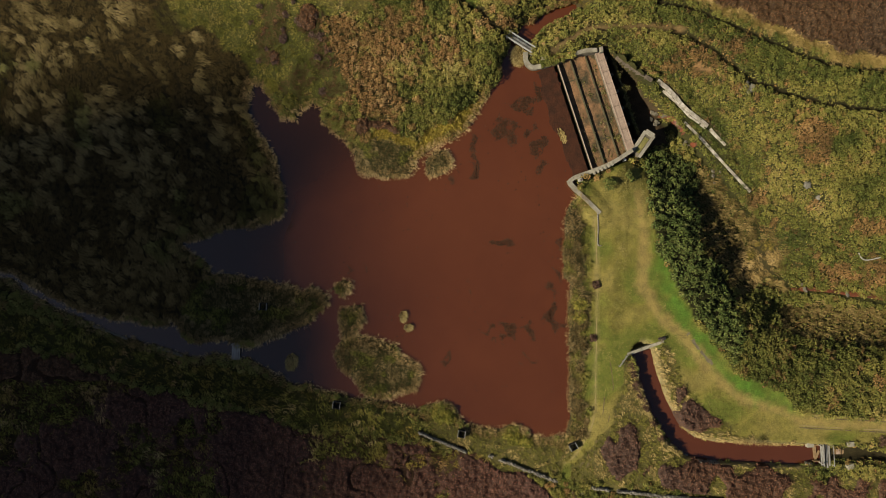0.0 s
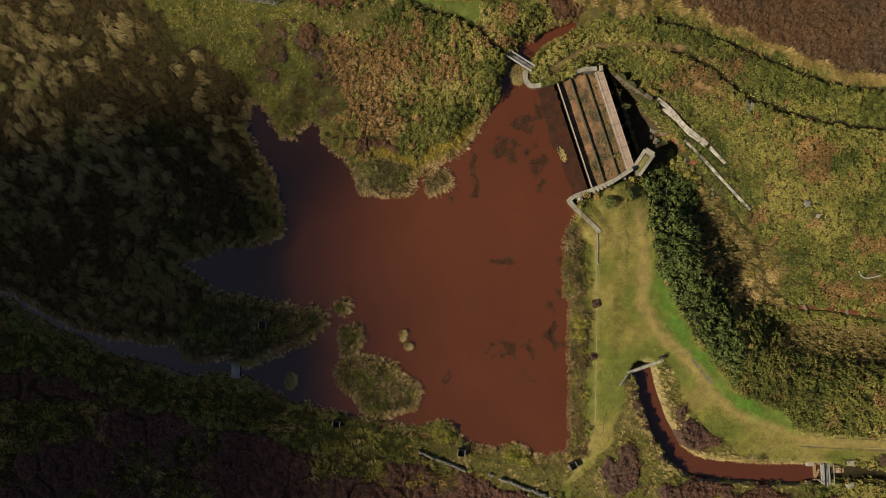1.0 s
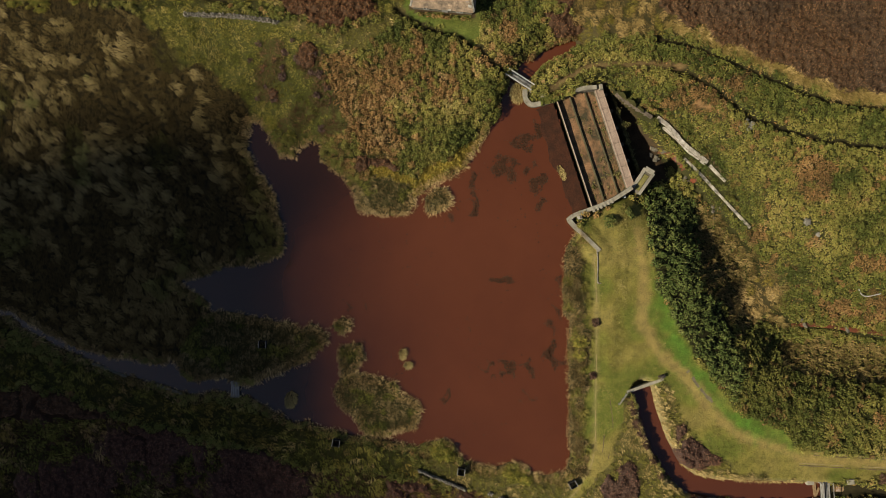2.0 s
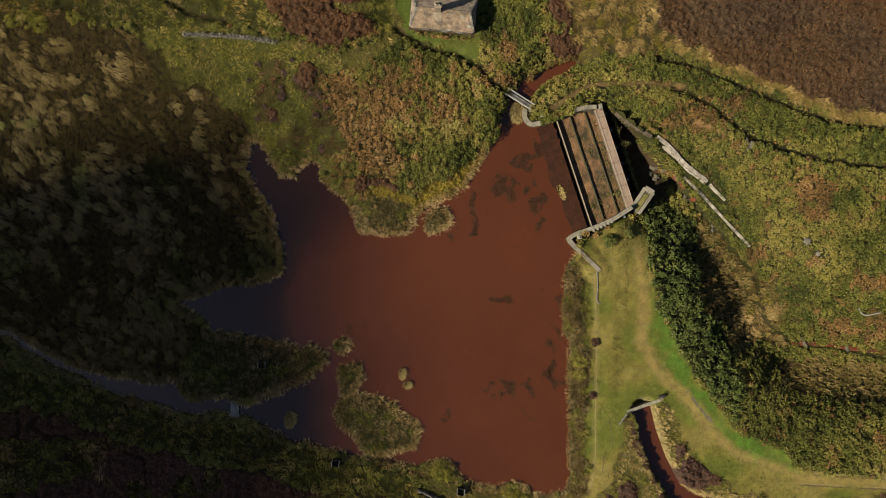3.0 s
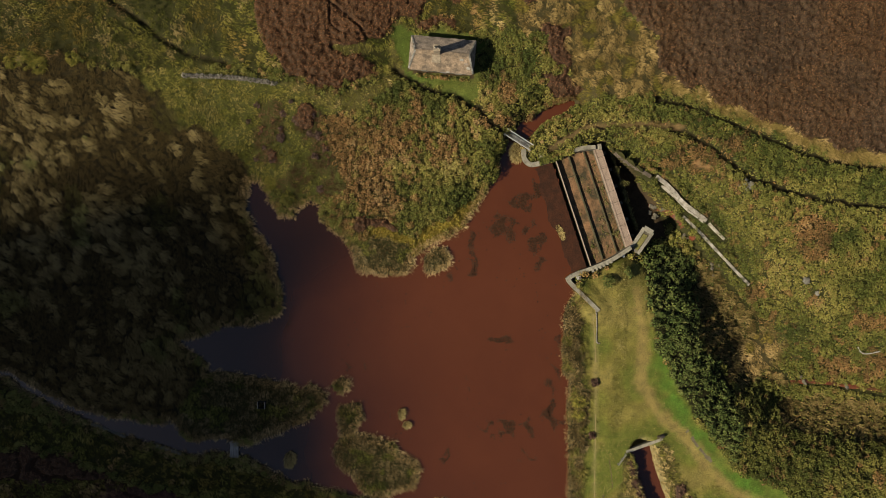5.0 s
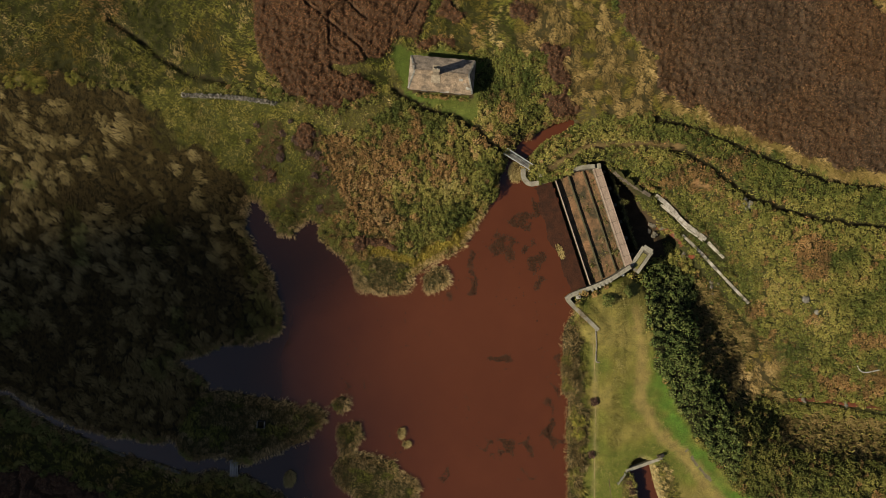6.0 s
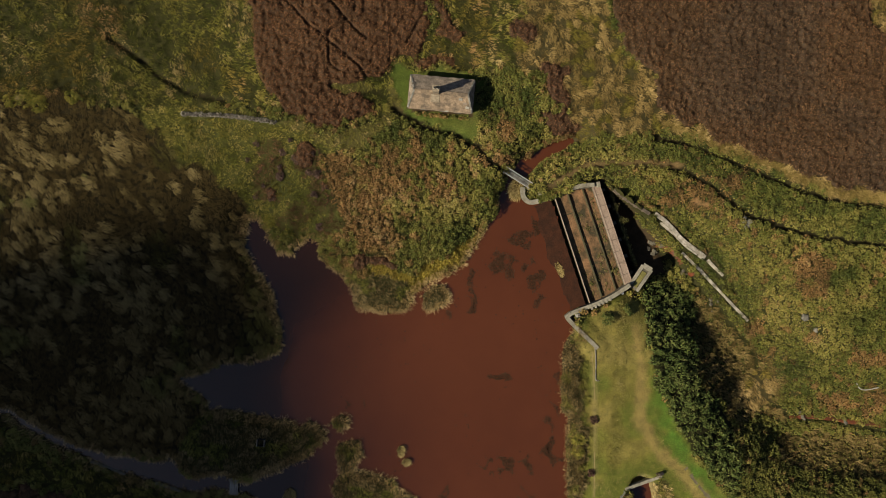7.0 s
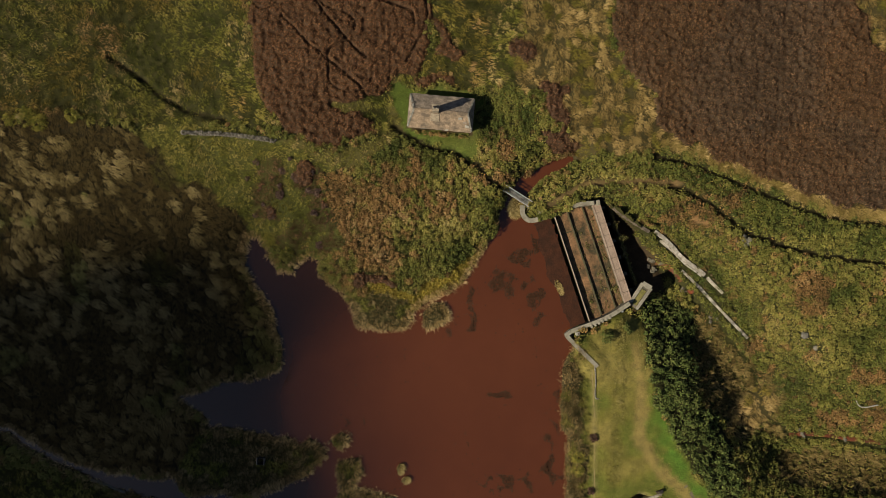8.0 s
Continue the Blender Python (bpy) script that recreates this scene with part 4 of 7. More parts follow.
def footbridge():
    (ax, ay), (bx, by) = FOOTBRIDGE
    ax, ay, bx, by = ax - 0.1, ay + 0.06, bx + 0.1, by - 0.06
    ln, turn = math.hypot(bx - ax, by - ay), math.degrees(math.atan2(by - ay, bx - ax))
    top = thing("footbridge", (ax + bx) / 2, (ay + by) / 2, 0.8, "grey timber footbridge with pale handrails over the inlet", "footbridge", turn)
    for s in (-1, 1):
        part("stringer", box(bmesh.new(), 0, s * 0.32, 0.0, ln, 0.12, 0.2), M_TIMBER, top, local=True)
        part("handrail", box(bmesh.new(), 0, s * 0.47, 1.0, ln + 0.2, 0.11, 0.06, 0, 0.01), M_PALERAIL, top, local=True)
        part("mid_rail", box(bmesh.new(), 0, s * 0.45, 0.6, ln, 0.05, 0.09), M_PALERAIL, top, local=True)
        for k in range(4):
            part("post", box(bmesh.new(), -ln / 2 + 0.1 + k * (ln - 0.2) / 3, s * 0.45, 0.0, 0.09, 0.09, 1.0), M_PALERAIL, top, local=True)
    n = 21
    for k in range(n):
        part("deck_board", box(bmesh.new(), -ln / 2 + (k + 0.5) * ln / n, 0, 0.2, ln / n - 0.025, 0.84, 0.045), M_TIMBER, top, local=True)
    for s in (-1, 1):
        part("bank_seat", box(bmesh.new(), s * (ln / 2 + 0.05), 0, -0.7, 0.5, 1.3, 0.72, 0, 0.04), M_CONCRETE, top, local=True)


M_PALERAIL = surface("bleached_rail", (0.34, 0.335, 0.32), 0.7, (0.26, 0.255, 0.24), 3, 18, 0.2)
footbridge()


# ---- the house ----
def roof_plane(bm, eave, a, b, rows, half, n):
    """Courses of split-stone flags up a slope: eave centre, unit along, full way up, and the half length at each share of the way."""
    up = b.normalized()
    rise = b.length / rows
    for k in range(rows):
        w = half((k + 0.5) / rows)
        count = max(1, round(2 * w / 0.52))
        cuts = np.linspace(-w, w, count + 1)
        cuts[1:-1] += rng.uniform(-0.1, 0.1, count - 1) if count > 1 else 0
        for x0, x1 in zip(cuts, cuts[1:]):
            low, thick, drop = 0.04 + float(rng.uniform(-0.015, 0.015)), 0.04 + float(rng.uniform(-0.006, 0.012)), float(rng.uniform(-0.04, 0.04))
            ring = [(x0 + 0.004, k * rise - 0.07 + drop, low + thick), (x1 - 0.004, k * rise - 0.07 + drop, low + thick), (x1 - 0.004, (k + 1) * rise + 0.03, 0.02 + thick), (x0 + 0.004, (k + 1) * rise + 0.03, 0.02 + thick)]
            hi = [bm.verts.new(eave + a * s + up * t + n * h) for s, t, h in ring]
            lo = [bm.verts.new(eave + a * s + up * t + n * (h - thick)) for s, t, h in ring]
            bm.faces.new(hi)
            for i in range(4):
                bm.faces.new((lo[i], lo[(i + 1) % 4], hi[(i + 1) % 4], hi[i]))
    return bm


def house():
    top = thing("stone_cottage", HOUSE_AT[0], HOUSE_AT[1], HOUSE_Z, "old stone cottage with a weathered flag roof and one chimney", "house", HOUSE_TURN)
    E, R, L, W, hip = 2.0, 3.4, 4.72, 2.42, 0.8
    walls = bmesh.new()
    prism(walls, [(-4.45, -2.15), (4.45, -2.15), (4.45, 2.15), (-4.45, 2.15)], -0.5, E)
    bmesh.ops.inset_region(walls, faces=[f for f in walls.faces if f.normal.z > 0.9], thickness=0.5)
    part("wall", walls, M_MASONRY, top, "thick rubble-stone walls", local=True)
    core = bmesh.new()
    lo = [core.verts.new(p) for p in ((-L, -W, E), (L, -W, E), (L, W, E), (-L, W, E))]
    hi = [core.verts.new(p) for p in ((-L + hip, 0, R), (L - hip, 0, R))]
    for f in ((lo[0], lo[1], hi[1], hi[0]), (lo[2], lo[3], hi[0], hi[1]), (lo[1], lo[2], hi[1]), (lo[3], lo[0], hi[0]), (lo[3], lo[2], lo[1], lo[0])):
        core.faces.new(f)
    roof = part("roof", core, M_ROOF, top, "grey-brown stone flags with lichen", local=True)
    for s in (-1, 1):
        eave, b, a = Vector((0, s * W, E)), Vector((0, -s * W, R - E)), Vector((1, 0, 0))
        nrm = Vector((0, s * (R - E), W)).normalized()
        part("roof_covering", roof_plane(bmesh.new(), eave, a, b, 9, lambda f: L - hip * f, nrm), M_ROOF if s < 0 else M_ROOFGREY, roof, local=True)
        eave, b, a = Vector((s * L, 0, E)), Vector((-s * hip, 0, R - E)), Vector((0, 1, 0))
        nrm = Vector((s * (R - E), 0, hip)).normalized()
        part("hip_covering", roof_plane(bmesh.new(), eave, a, b, 7, lambda f: max(0.06, W * (1 - f)), nrm), M_ROOFGREY, roof, local=True)
    for k in range(17):
        x = -L + hip + (k + 0.5) * (2 * (L - hip)) / 17
        part("ridge_stone", box(bmesh.new(), x, float(rng.uniform(-0.02, 0.02)), R - 0.0, 0.49, 0.30, 0.085, float(rng.uniform(-1, 1)), 0.03), M_ROOF, roof, local=True)
    for sx in (-1, 1):
        for sy in (-1, 1):
            bm = bmesh.new()
            p, q = Vector((sx * L, sy * W, E + 0.08)), Vector((sx * (L - hip), 0, R + 0.08))
            m = (q - p).to_track_quat("X", "Z").to_matrix().to_4x4()
            for k in range(6):
                c = p.lerp(q, (k + 0.5) / 6)
                box(bm, 0, 0, -0.06, (q - p).length / 6 - 0.03, 0.26, 0.12, 0, 0.02, Matrix.Translation(c) @ m, 0.01)
            part("hip_ridge", bm, M_STONE, roof, local=True)
    stack = part("chimney", box(bmesh.new(), -0.75, 0.05, R - 0.75, 0.92, 0.80, 2.75, 0, 0.03), M_CHIMNEY, top, "square stone chimney stack", local=True)
    part("cap", box(bmesh.new(), -0.75, 0.05, R + 2.0, 1.06, 0.94, 0.12, 0, 0.03), M_CHIMNEY, stack, local=True)
    for dx in (-0.22, 0.24):
        bm = bmesh.new()
        bmesh.ops.create_cone(bm, cap_ends=False, segments=14, radius1=0.17, radius2=0.13, depth=0.45, matrix=pose(-0.75 + dx, 0.05, R + 2.35))
        bmesh.ops.create_cone(bm, cap_ends=True, segments=14, radius1=0.1, radius2=0.1, depth=0.1, matrix=pose(-0.75 + dx, 0.05, R + 2.19))
        part("chimney_pot", bm, M_PALE, stack, "pale clay pot", local=True)
    apron = bmesh.new()
    slope = math.degrees(math.atan2(R - E, W))
    box(apron, 0, 0, 0.06, 1.3, 1.15, 0.09, 0, 0.02, pose(-0.8, -0.85, R - 0.85 * (R - E) / W, slope, 0, 0), 0.02)
    part("stone_apron", apron, M_CHIMNEY, stack, "pale stone apron below the stack", local=True)
    for x, y, t in ((3.6, -1.2, 8), (4.0, -1.7, -12), (-4.2, 0.9, 30), (2.9, -0.7, 3)):
        bm = bmesh.new()
        box(bm, 0, 0, 0.10, 0.55, 0.34, 0.05, t, 0.01, pose(x, y, R - abs(y) * (R - E) / W, slope if y < 0 else -slope, 0, 0), 0.02)
        part("slipped_flag", bm, M_ROOFGREY if t > 5 else M_PALE, roof, local=True)
    d = part("door", box(bmesh.new(), 0.4, -2.17, 0.0, 0.9, 0.08, 1.8, 0, 0.01), M_TIMBER, top, "weathered plank door", local=True)
    part("door_handle", box(bmesh.new(), 0.72, -2.24, 0.9, 0.05, 0.06, 0.14), M_IRON, d, local=True)
    for x in (-2.4, 2.6):
        w = part("window", box(bmesh.new(), x, -2.17, 0.75, 0.8, 0.07, 0.85), M_PAINT, top, "small white-framed window", local=True)
        for sx in (-0.2, 0.2):
            part("pane", box(bmesh.new(), x + sx, -2.21, 0.8, 0.32, 0.02, 0.74), M_PANE, w, local=True)
        part("sill", box(bmesh.new(), x, -2.25, 0.66, 1.0, 0.2, 0.09, 0, 0.01), M_STONE, w, local=True)
    part("gutter_slab", box(bmesh.new(), 1.05, -2.38, E - 0.02, 0.5, 0.35, 0.14, 4, 0.02), M_PALE, roof, "one pale slipped flag at the eaves", local=True)


M_ROOFGREY = surface("roof_flag_grey", (0.28, 0.22, 0.17), 0.9, (0.14, 0.115, 0.095), 0.9, 7, 0.6, island=0.16)
M_CHIMNEY = surface("pale_dressed_stone", (0.30, 0.245, 0.18), 0.9, (0.17, 0.135, 0.10), 2.2, 9, 0.6)
M_PANE = surface("dark_glass", (0.02, 0.025, 0.03), 0.05, (0.03, 0.03, 0.035), 2, 8, 0.0, spec=0.6)
house()


# ---- walls of field stone ----
def lump(bm, at, size, squash=0.7):
    """One rough stone: a box with its corners pushed about."""
    m = Matrix.Translation(at) @ Euler([float(q) for q in rng.uniform(-0.35, 0.35, 2)] + [float(rng.uniform(0, 3.1))]).to_matrix().to_4x4()
    s = [size * float(rng.uniform(0.7, 1.25)) for _ in range(2)] + [size * squash * float(rng.uniform(0.7, 1.2))]
    for v in bmesh.ops.create_cube(bm, size=1, matrix=m @ Matrix.Diagonal((*s, 1)))["verts"]:
        v.co += Vector([float(q) for q in rng.uniform(-0.16, 0.16, 3)]) * size


CUBE = np.array([(i, j, k) for i in (-0.5, 0.5) for j in (-0.5, 0.5) for k in (-0.5, 0.5)])
CUBE_FACES = np.array([(0, 1, 3, 2), (4, 6, 7, 5), (0, 4, 5, 1), (2, 3, 7, 6), (0, 2, 6, 4), (1, 5, 7, 3)])


def field_wall(pts, width, tall, size, label, material, gaps=0.0):
    """A tumbled wall of small stones, too small to pick apart, joined into one part."""
    line = np.array(spline(pts, size * 0.6))
    keep = grain(line[:, 0], line[:, 1], 2.0, 211) > gaps
    line = np.repeat(line[keep], 5, 0)
    n = len(line)
    at = np.concatenate([line + rng.uniform(-width / 2, width / 2, (n, 2)), np.zeros((n, 1))], 1)
    at[:, 2] = pick(LAND, at[:, 0], at[:, 1]) + tall * rng.uniform(0.0, 1.0, n) ** 1.5
    s = size * np.stack([rng.uniform(0.6, 1.3, n), rng.uniform(0.6, 1.1, n), rng.uniform(0.45, 0.8, n)], -1)
    v = CUBE[None] * s[:, None] + rng.uniform(-0.14, 0.14, (n, 8, 3)) * size
    a = rng.uniform(0, 3.1, n)[:, None]
    v = np.stack([v[..., 0] * np.cos(a) - v[..., 1] * np.sin(a), v[..., 0] * np.sin(a) + v[..., 1] * np.cos(a), v[..., 2]], -1) + at[:, None]
    x0, y0 = pts[0]
    base = (x0, y0, height(x0, y0))
    top = thing("dry_stone_wall", *base, label, "stone wall")
    me = mesh_from("stones", v.reshape(-1, 3) - np.array(base), (np.arange(n)[:, None, None] * 8 + CUBE_FACES[None]).reshape(-1, 4), material)
    ob = new("stones", me)
    ob.parent = top
    tagged(ob, kind="stuff")


M_WALLSTONE = surface("moor_stone", (0.24, 0.215, 0.18), 0.9, (0.12, 0.105, 0.085), 2.5, 14, 0.5, island=0.35)
M_PALESTONE = surface("lichened_stone", (0.215, 0.20, 0.172), 0.9, (0.11, 0.10, 0.085), 2.5, 14, 0.5, island=0.4)
field_wall(WALLN, 0.6, 0.65, 0.19, "tumbled grey dry-stone wall in the moor grass", M_WALLSTONE, 0.26)
field_wall([(23.4, 5.5), (23.55, 3.2), (23.5, 0.8), (23.95, 0.5)], 0.1, 0.08, 0.13, "thin line of pale stones set in the turf", M_WALLSTONE, 0.15)
field_wall(WALLS1, 0.34, 0.6, 0.20, "half-buried pale dry-stone wall above the shore", M_WALLSTONE, 0.3)
field_wall(WALLS2, 0.36, 0.6, 0.20, "pale dry-stone wall running through heather", M_WALLSTONE, 0.3)
field_wall(WALLS3, 0.36, 0.6, 0.20, "long pale dry-stone wall beside the leat", M_WALLSTONE, 0.3)
field_wall(WALLW1, 0.2, 0.3, 0.22, "low bleached stone edging along a channel", M_PALESTONE)
field_wall(WALLW2, 0.2, 0.3, 0.22, "low bleached stone edging along a channel", M_PALESTONE)
field_wall([(35.0, -28.9), (36.6, -31.0), (39.0, -32.3), (42.0, -32.6)], 0.3, 0.3, 0.24, "stone edging at the outer bend of the leat", M_STONE, 0.4)


def boulders():
    for cx, cy, n, size, spread, label in ((46.2, 24.3, 16, 0.40, 0.8, "grey boulder in a small cairn on the slope"), (56.2, 9.9, 2, 0.75, 0.3, "pale flat boulder among the herbs"),
                                           (57.6, 7.9, 3, 0.55, 0.5, "pale flat boulder among the herbs"), (64.4, -6.9, 2, 0.55, 0.4, "pale boulder beside the ochre trickle"),
                                           (57.6, -6.2, 3, 0.55, 0.6, "rust-stained boulder at the head of the trickle"), (34.0, 20.6, 9, 0.6, 1.2, "wet boulder in the stream bed"),
                                           (38.5, 17.3, 6, 0.45, 1.0, "wet boulder in the stream bed"), (43.0, 12.2, 5, 0.45, 1.0, "wet boulder in the stream bed"),
                                           (20.5, -37.2, 10, 0.3, 1.4, "loose grey stone beside the path")):
        for _ in range(n):
            x, y = cx + float(rng.normal(0, spread * 0.6)), cy + float(rng.normal(0, spread * 0.6))
            bm = bmesh.new()
            lump(bm, Vector((0, 0, 0)), size, 0.6)
            bmesh.ops.bevel(bm, geom=list(bm.edges), offset=size * 0.12, segments=1, affect="EDGES")
            me = bpy.data.meshes.new("boulder")
            bm.to_mesh(me)
            bm.free()
            me.materials.append(M_PALESTONE if "pale" in label or "cairn" in label else M_MASONRY)
            ob = new("boulder", me)
            ob.location = (x, y, height(x, y) + size * 0.24)
            tagged(ob, label, "boulder", label.split(" in ")[-1] if "stream" in label else "")


boulders()


# ---- the channel below the weir ----
def channel_walls():
    top = thing("channel_wall", 29, 27.3, -3.0, "rough masonry wall curving along the plunge channel", "retaining wall")
    line = spline([(26.6, 29.5), (29.5, 27.4), (32.0, 25.8)], 0.5)
    part("wall", curved_wall(bmesh.new(), line, 0.34, -4.9, -0.05), M_WORN, top)
    for a, b in ((0, 5), (5, 9), (9, len(line))):
        part("coping_stone", curved_wall(bmesh.new(), line[max(a - 1, 0):b], 0.5, -0.05, 0.1 + 0.01 * (a % 3)), M_WORN, top)
    for pts, wide, tops, label in ((SLABN, 0.62, (-0.4, -1.8), "line of bleached concrete slabs along the channel"), (SLABT, 0.34, (-1.2, -1.9), "short bleached lower tread of the channel lining"),
                                   (SLABU, 0.48, (-2.0, -2.4), "offset run of bleached channel slabs"), (SLABS, 0.46, (-2.3, -3.7), "narrow bleached channel coping of long slabs")):
        line = spline(pts, 0.25)
        x, y = line[0]
        run = thing("slab_revetment", x, y, height(x, y), label, "channel lining")
        k = 0
        while k < len(line) - 2:
            n = int(rng.integers(6, 12))
            e = min(k + n, len(line) - 1)
            p, q = Vector(line[k]), Vector(line[e])
            c, d = (p + q) / 2, q - p
            za, zb = (tops[0] + (tops[1] - tops[0]) * i / (len(line) - 1) for i in (k, e))
            turn = math.degrees(math.atan2(d.y, d.x))
            tilt = Euler((0, -math.atan2(zb - za, d.length), 0)).to_matrix().to_4x4()
            roll = pose(0, 0, 0, float(rng.uniform(2, 9)), 0, 0)
            at = pose(c.x, c.y, (za + zb) / 2 - 0.04 + float(rng.uniform(-0.05, 0.03)), 0, 0, turn) @ tilt @ roll
            w = wide * float(rng.uniform(0.85, 1.05))
            bm = bmesh.new()
            box(bm, 0, float(rng.uniform(-0.04, 0.04)), -0.5, d.length - float(rng.uniform(-0.02, 0.05)), w, 0.5, float(rng.uniform(-1, 1)), 0.03, at, 0.025)
            part("slab", bm, M_SLAB, run)
            if wide > 0.6 and rng.random() < 0.8:
                bm = bmesh.new()
                box(bm, 0, -w / 2 - 0.14, -0.6, d.length * float(rng.uniform(0.6, 1.0)), 0.2, 0.5, float(rng.uniform(-3, 3)), 0.03, at, 0.03)
                part("slab", bm, M_SLAB, run)
            k += n


M_SLAB = surface("bleached_slab", (0.43, 0.39, 0.345), 0.88, (0.22, 0.19, 0.15), 1.6, 6, 0.7, island=0.10)
M_WORN = surface("stained_face", (0.16, 0.125, 0.095), 0.9, (0.07, 0.055, 0.04), 1.4, 7, 0.7, island=0.15)
channel_walls()


# ---- the leat: headwall, valve and sluice ----
def headwall():
    (ax, ay), (bx, by) = HEADWALL
    ln, turn = math.hypot(bx - ax, by - ay), math.degrees(math.atan2(by - ay, bx - ax))
    top = thing("culvert_headwall", (ax + bx) / 2, (ay + by) / 2, -1.3, "pale concrete culvert headwall at the start of the leat", "headwall", turn)
    gap = 1.3
    mid = -0.35
    part("side_wall", box(bmesh.new(), (-ln / 2 + mid - gap) / 2, 0, 0, ln / 2 + mid - gap, 0.5, 2.2), M_MASONRY, top, local=True)
    part("side_wall", box(bmesh.new(), (ln / 2 + mid + gap) / 2, 0, 0, ln / 2 - mid - gap, 0.5, 2.2), M_MASONRY, top, local=True)
    part("lintel", box(bmesh.new(), mid, 0, 1.6, 2 * gap, 0.5, 0.6), M_CONCRETE, top, local=True)
    n = 5
    for k in range(n):
        part("coping_stone", box(bmesh.new(), -ln / 2 + (k + 0.5) * ln / n, 0, 2.2, ln / n - 0.03, 0.46, 0.16, 0, 0.02), M_CONCRETE, top, local=True)
    z = height(32.9, -13.4)
    v = thing("sluice_valve", 32.7, -13.6, z, "dark iron sluice valve stand with a handwheel", "valve")
    bm = bmesh.new()
    bmesh.ops.create_cone(bm, cap_ends=True, segments=10, radius1=0.12, radius2=0.07, depth=1.0, matrix=pose(32.7, -13.6, z + 0.5))
    part("stand", bm, M_IRON, v)
    bm = bmesh.new()
    for k in range(18):
        a = k * math.pi / 9
        box(bm, 32.7 + 0.33 * math.cos(a), -13.6 + 0.33 * math.sin(a), z + 1.0, 0.05, 0.125, 0.05, math.degrees(a))
    for k in range(2):
        box(bm, 32.7, -13.6, z + 1.005, 0.66, 0.05, 0.04, 90 * k + 20)
    part("handwheel", bm, M_IRON, v)
    part("gear_box", box(bmesh.new(), 33.3, -13.55, z - 0.1, 0.7, 0.5, 0.55, 20, 0.03), M_IRON, v)
    f = thing("rail_fence", 27.2, -16.4, height(27.2, -16.4), "short weathered timber rail by the culvert", "fence")
    for k in range(3):
        x, y = 27.7 - 0.55 * k, -16.2 - 0.75 * k
        part("post", box(bmesh.new(), x, y, height(x, y) - 0.2, 0.1, 0.1, 1.2, 30), M_TIMBER, f)
    for h in (0.45, 0.85):
        part("rail", box(bmesh.new(), 27.15, -16.95, height(27.1, -17) + h, 0.05, 2.0, 0.1, -36), M_TIMBER, f)


headwall()


def sluice():
    top = thing("leat_sluice", 58.0, -31.2, -1.2, "grey timber sluice with a plank walkway across the leat", "sluice")
    for k in range(4):
        x = 57.55 + 0.36 * k + (0.14 if k > 1 else 0)
        part("walk_plank", box(bmesh.new(), x, -31.2 - 0.15 * k, 0.62, 0.24, 3.5, 0.07, 3, 0.01), M_TIMBER, top)
    for x, y in ((57.4, -29.9), (59.0, -29.9), (57.6, -32.6), (59.2, -32.8)):
        part("post", box(bmesh.new(), x, y, -1.2, 0.16, 0.16, 2.6, 3, 0.01), M_TIMBER, top)
    part("gate_board", box(bmesh.new(), 58.25, -31.3, -1.3, 0.08, 3.0, 1.7, 3), M_TIMBER, top)
    for s, x in ((0, 57.5), (1, 59.1)):
        part("handrail", box(bmesh.new(), x, -31.3, 1.32, 0.07, 3.2, 0.07, 3), M_TIMBER, top)
    for y in (-30.0, -32.4):
        part("side_board", box(bmesh.new(), 57.1, y, -1.3, 1.0, 0.12, 1.5, 0), M_TANWOOD, top, "tan timber lining of the channel")
    part("floor_board", box(bmesh.new(), 56.9, -30.9, -0.22, 0.5, 2.2, 0.05, 6), M_TANWOOD, top)
    part("floor_board", box(bmesh.new(), 57.3, -31.6, -0.20, 0.35, 1.6, 0.05, -24), M_TANWOOD, top)
    for k in range(4):
        part("bed_board", box(bmesh.new(), 59.9 + 0.6 * k, -30.6, -0.22, 0.52, 1.7, 0.06, 2), M_RUST if k % 2 else M_TANWOOD, top)
    for x, y, t in ((55.7, -29.7, 3), (55.9, -33.0, -12), (61.6, -29.5, 4), (61.6, -32.9, 20)):
        z = height(x, y)
        b = thing("concrete_block", x, y, z - 0.2, "square weathered concrete block at the sluice", "concrete block", group="blocks at the sluice")
        part("block", box(bmesh.new(), x, y, z - 0.3, 1.1, 0.75, 0.7, t, 0.05), M_CONCRETE, b)


M_TANWOOD = surface("tan_board", (0.24, 0.16, 0.09), 0.8, (0.16, 0.10, 0.05), 2, 14, 0.3, island=0.15)
sluice()


# ---- open-topped hides on the shores ----
def hide(x, y, turn, label):
    z = height(x, y) - 0.05
    top = thing("shooting_hide", x, y, z, label, "hide", turn, "hides round the reservoir")
    for sx in (-1, 1):
        part("side_panel", box(bmesh.new(), sx * 0.5, 0, 0, 0.05, 1.0, 1.0), M_BLACK, top, local=True)
        part("end_panel", box(bmesh.new(), 0, sx * 0.48, 0, 0.95, 0.05, 1.0), M_BLACK, top, local=True)
        part("top_rail", box(bmesh.new(), sx * 0.54, 0, 1.0, 0.10, 1.1, 0.06, 0, 0.01), M_TIMBER, top, "bleached top rail", local=True)
        for sy in (-1, 1):
            part("post", box(bmesh.new(), sx * 0.5, sy * 0.48, 0, 0.08, 0.08, 1.02), M_BLACK, top, local=True)
    part("top_rail", box(bmesh.new(), 0, 0.53, 1.0, 0.95, 0.1, 0.06, 0, 0.01), M_BLACK, top, local=True)
    part("floor_board", box(bmesh.new(), 0, 0, 0.08, 0.95, 0.9, 0.04), M_BLACK, top, local=True)


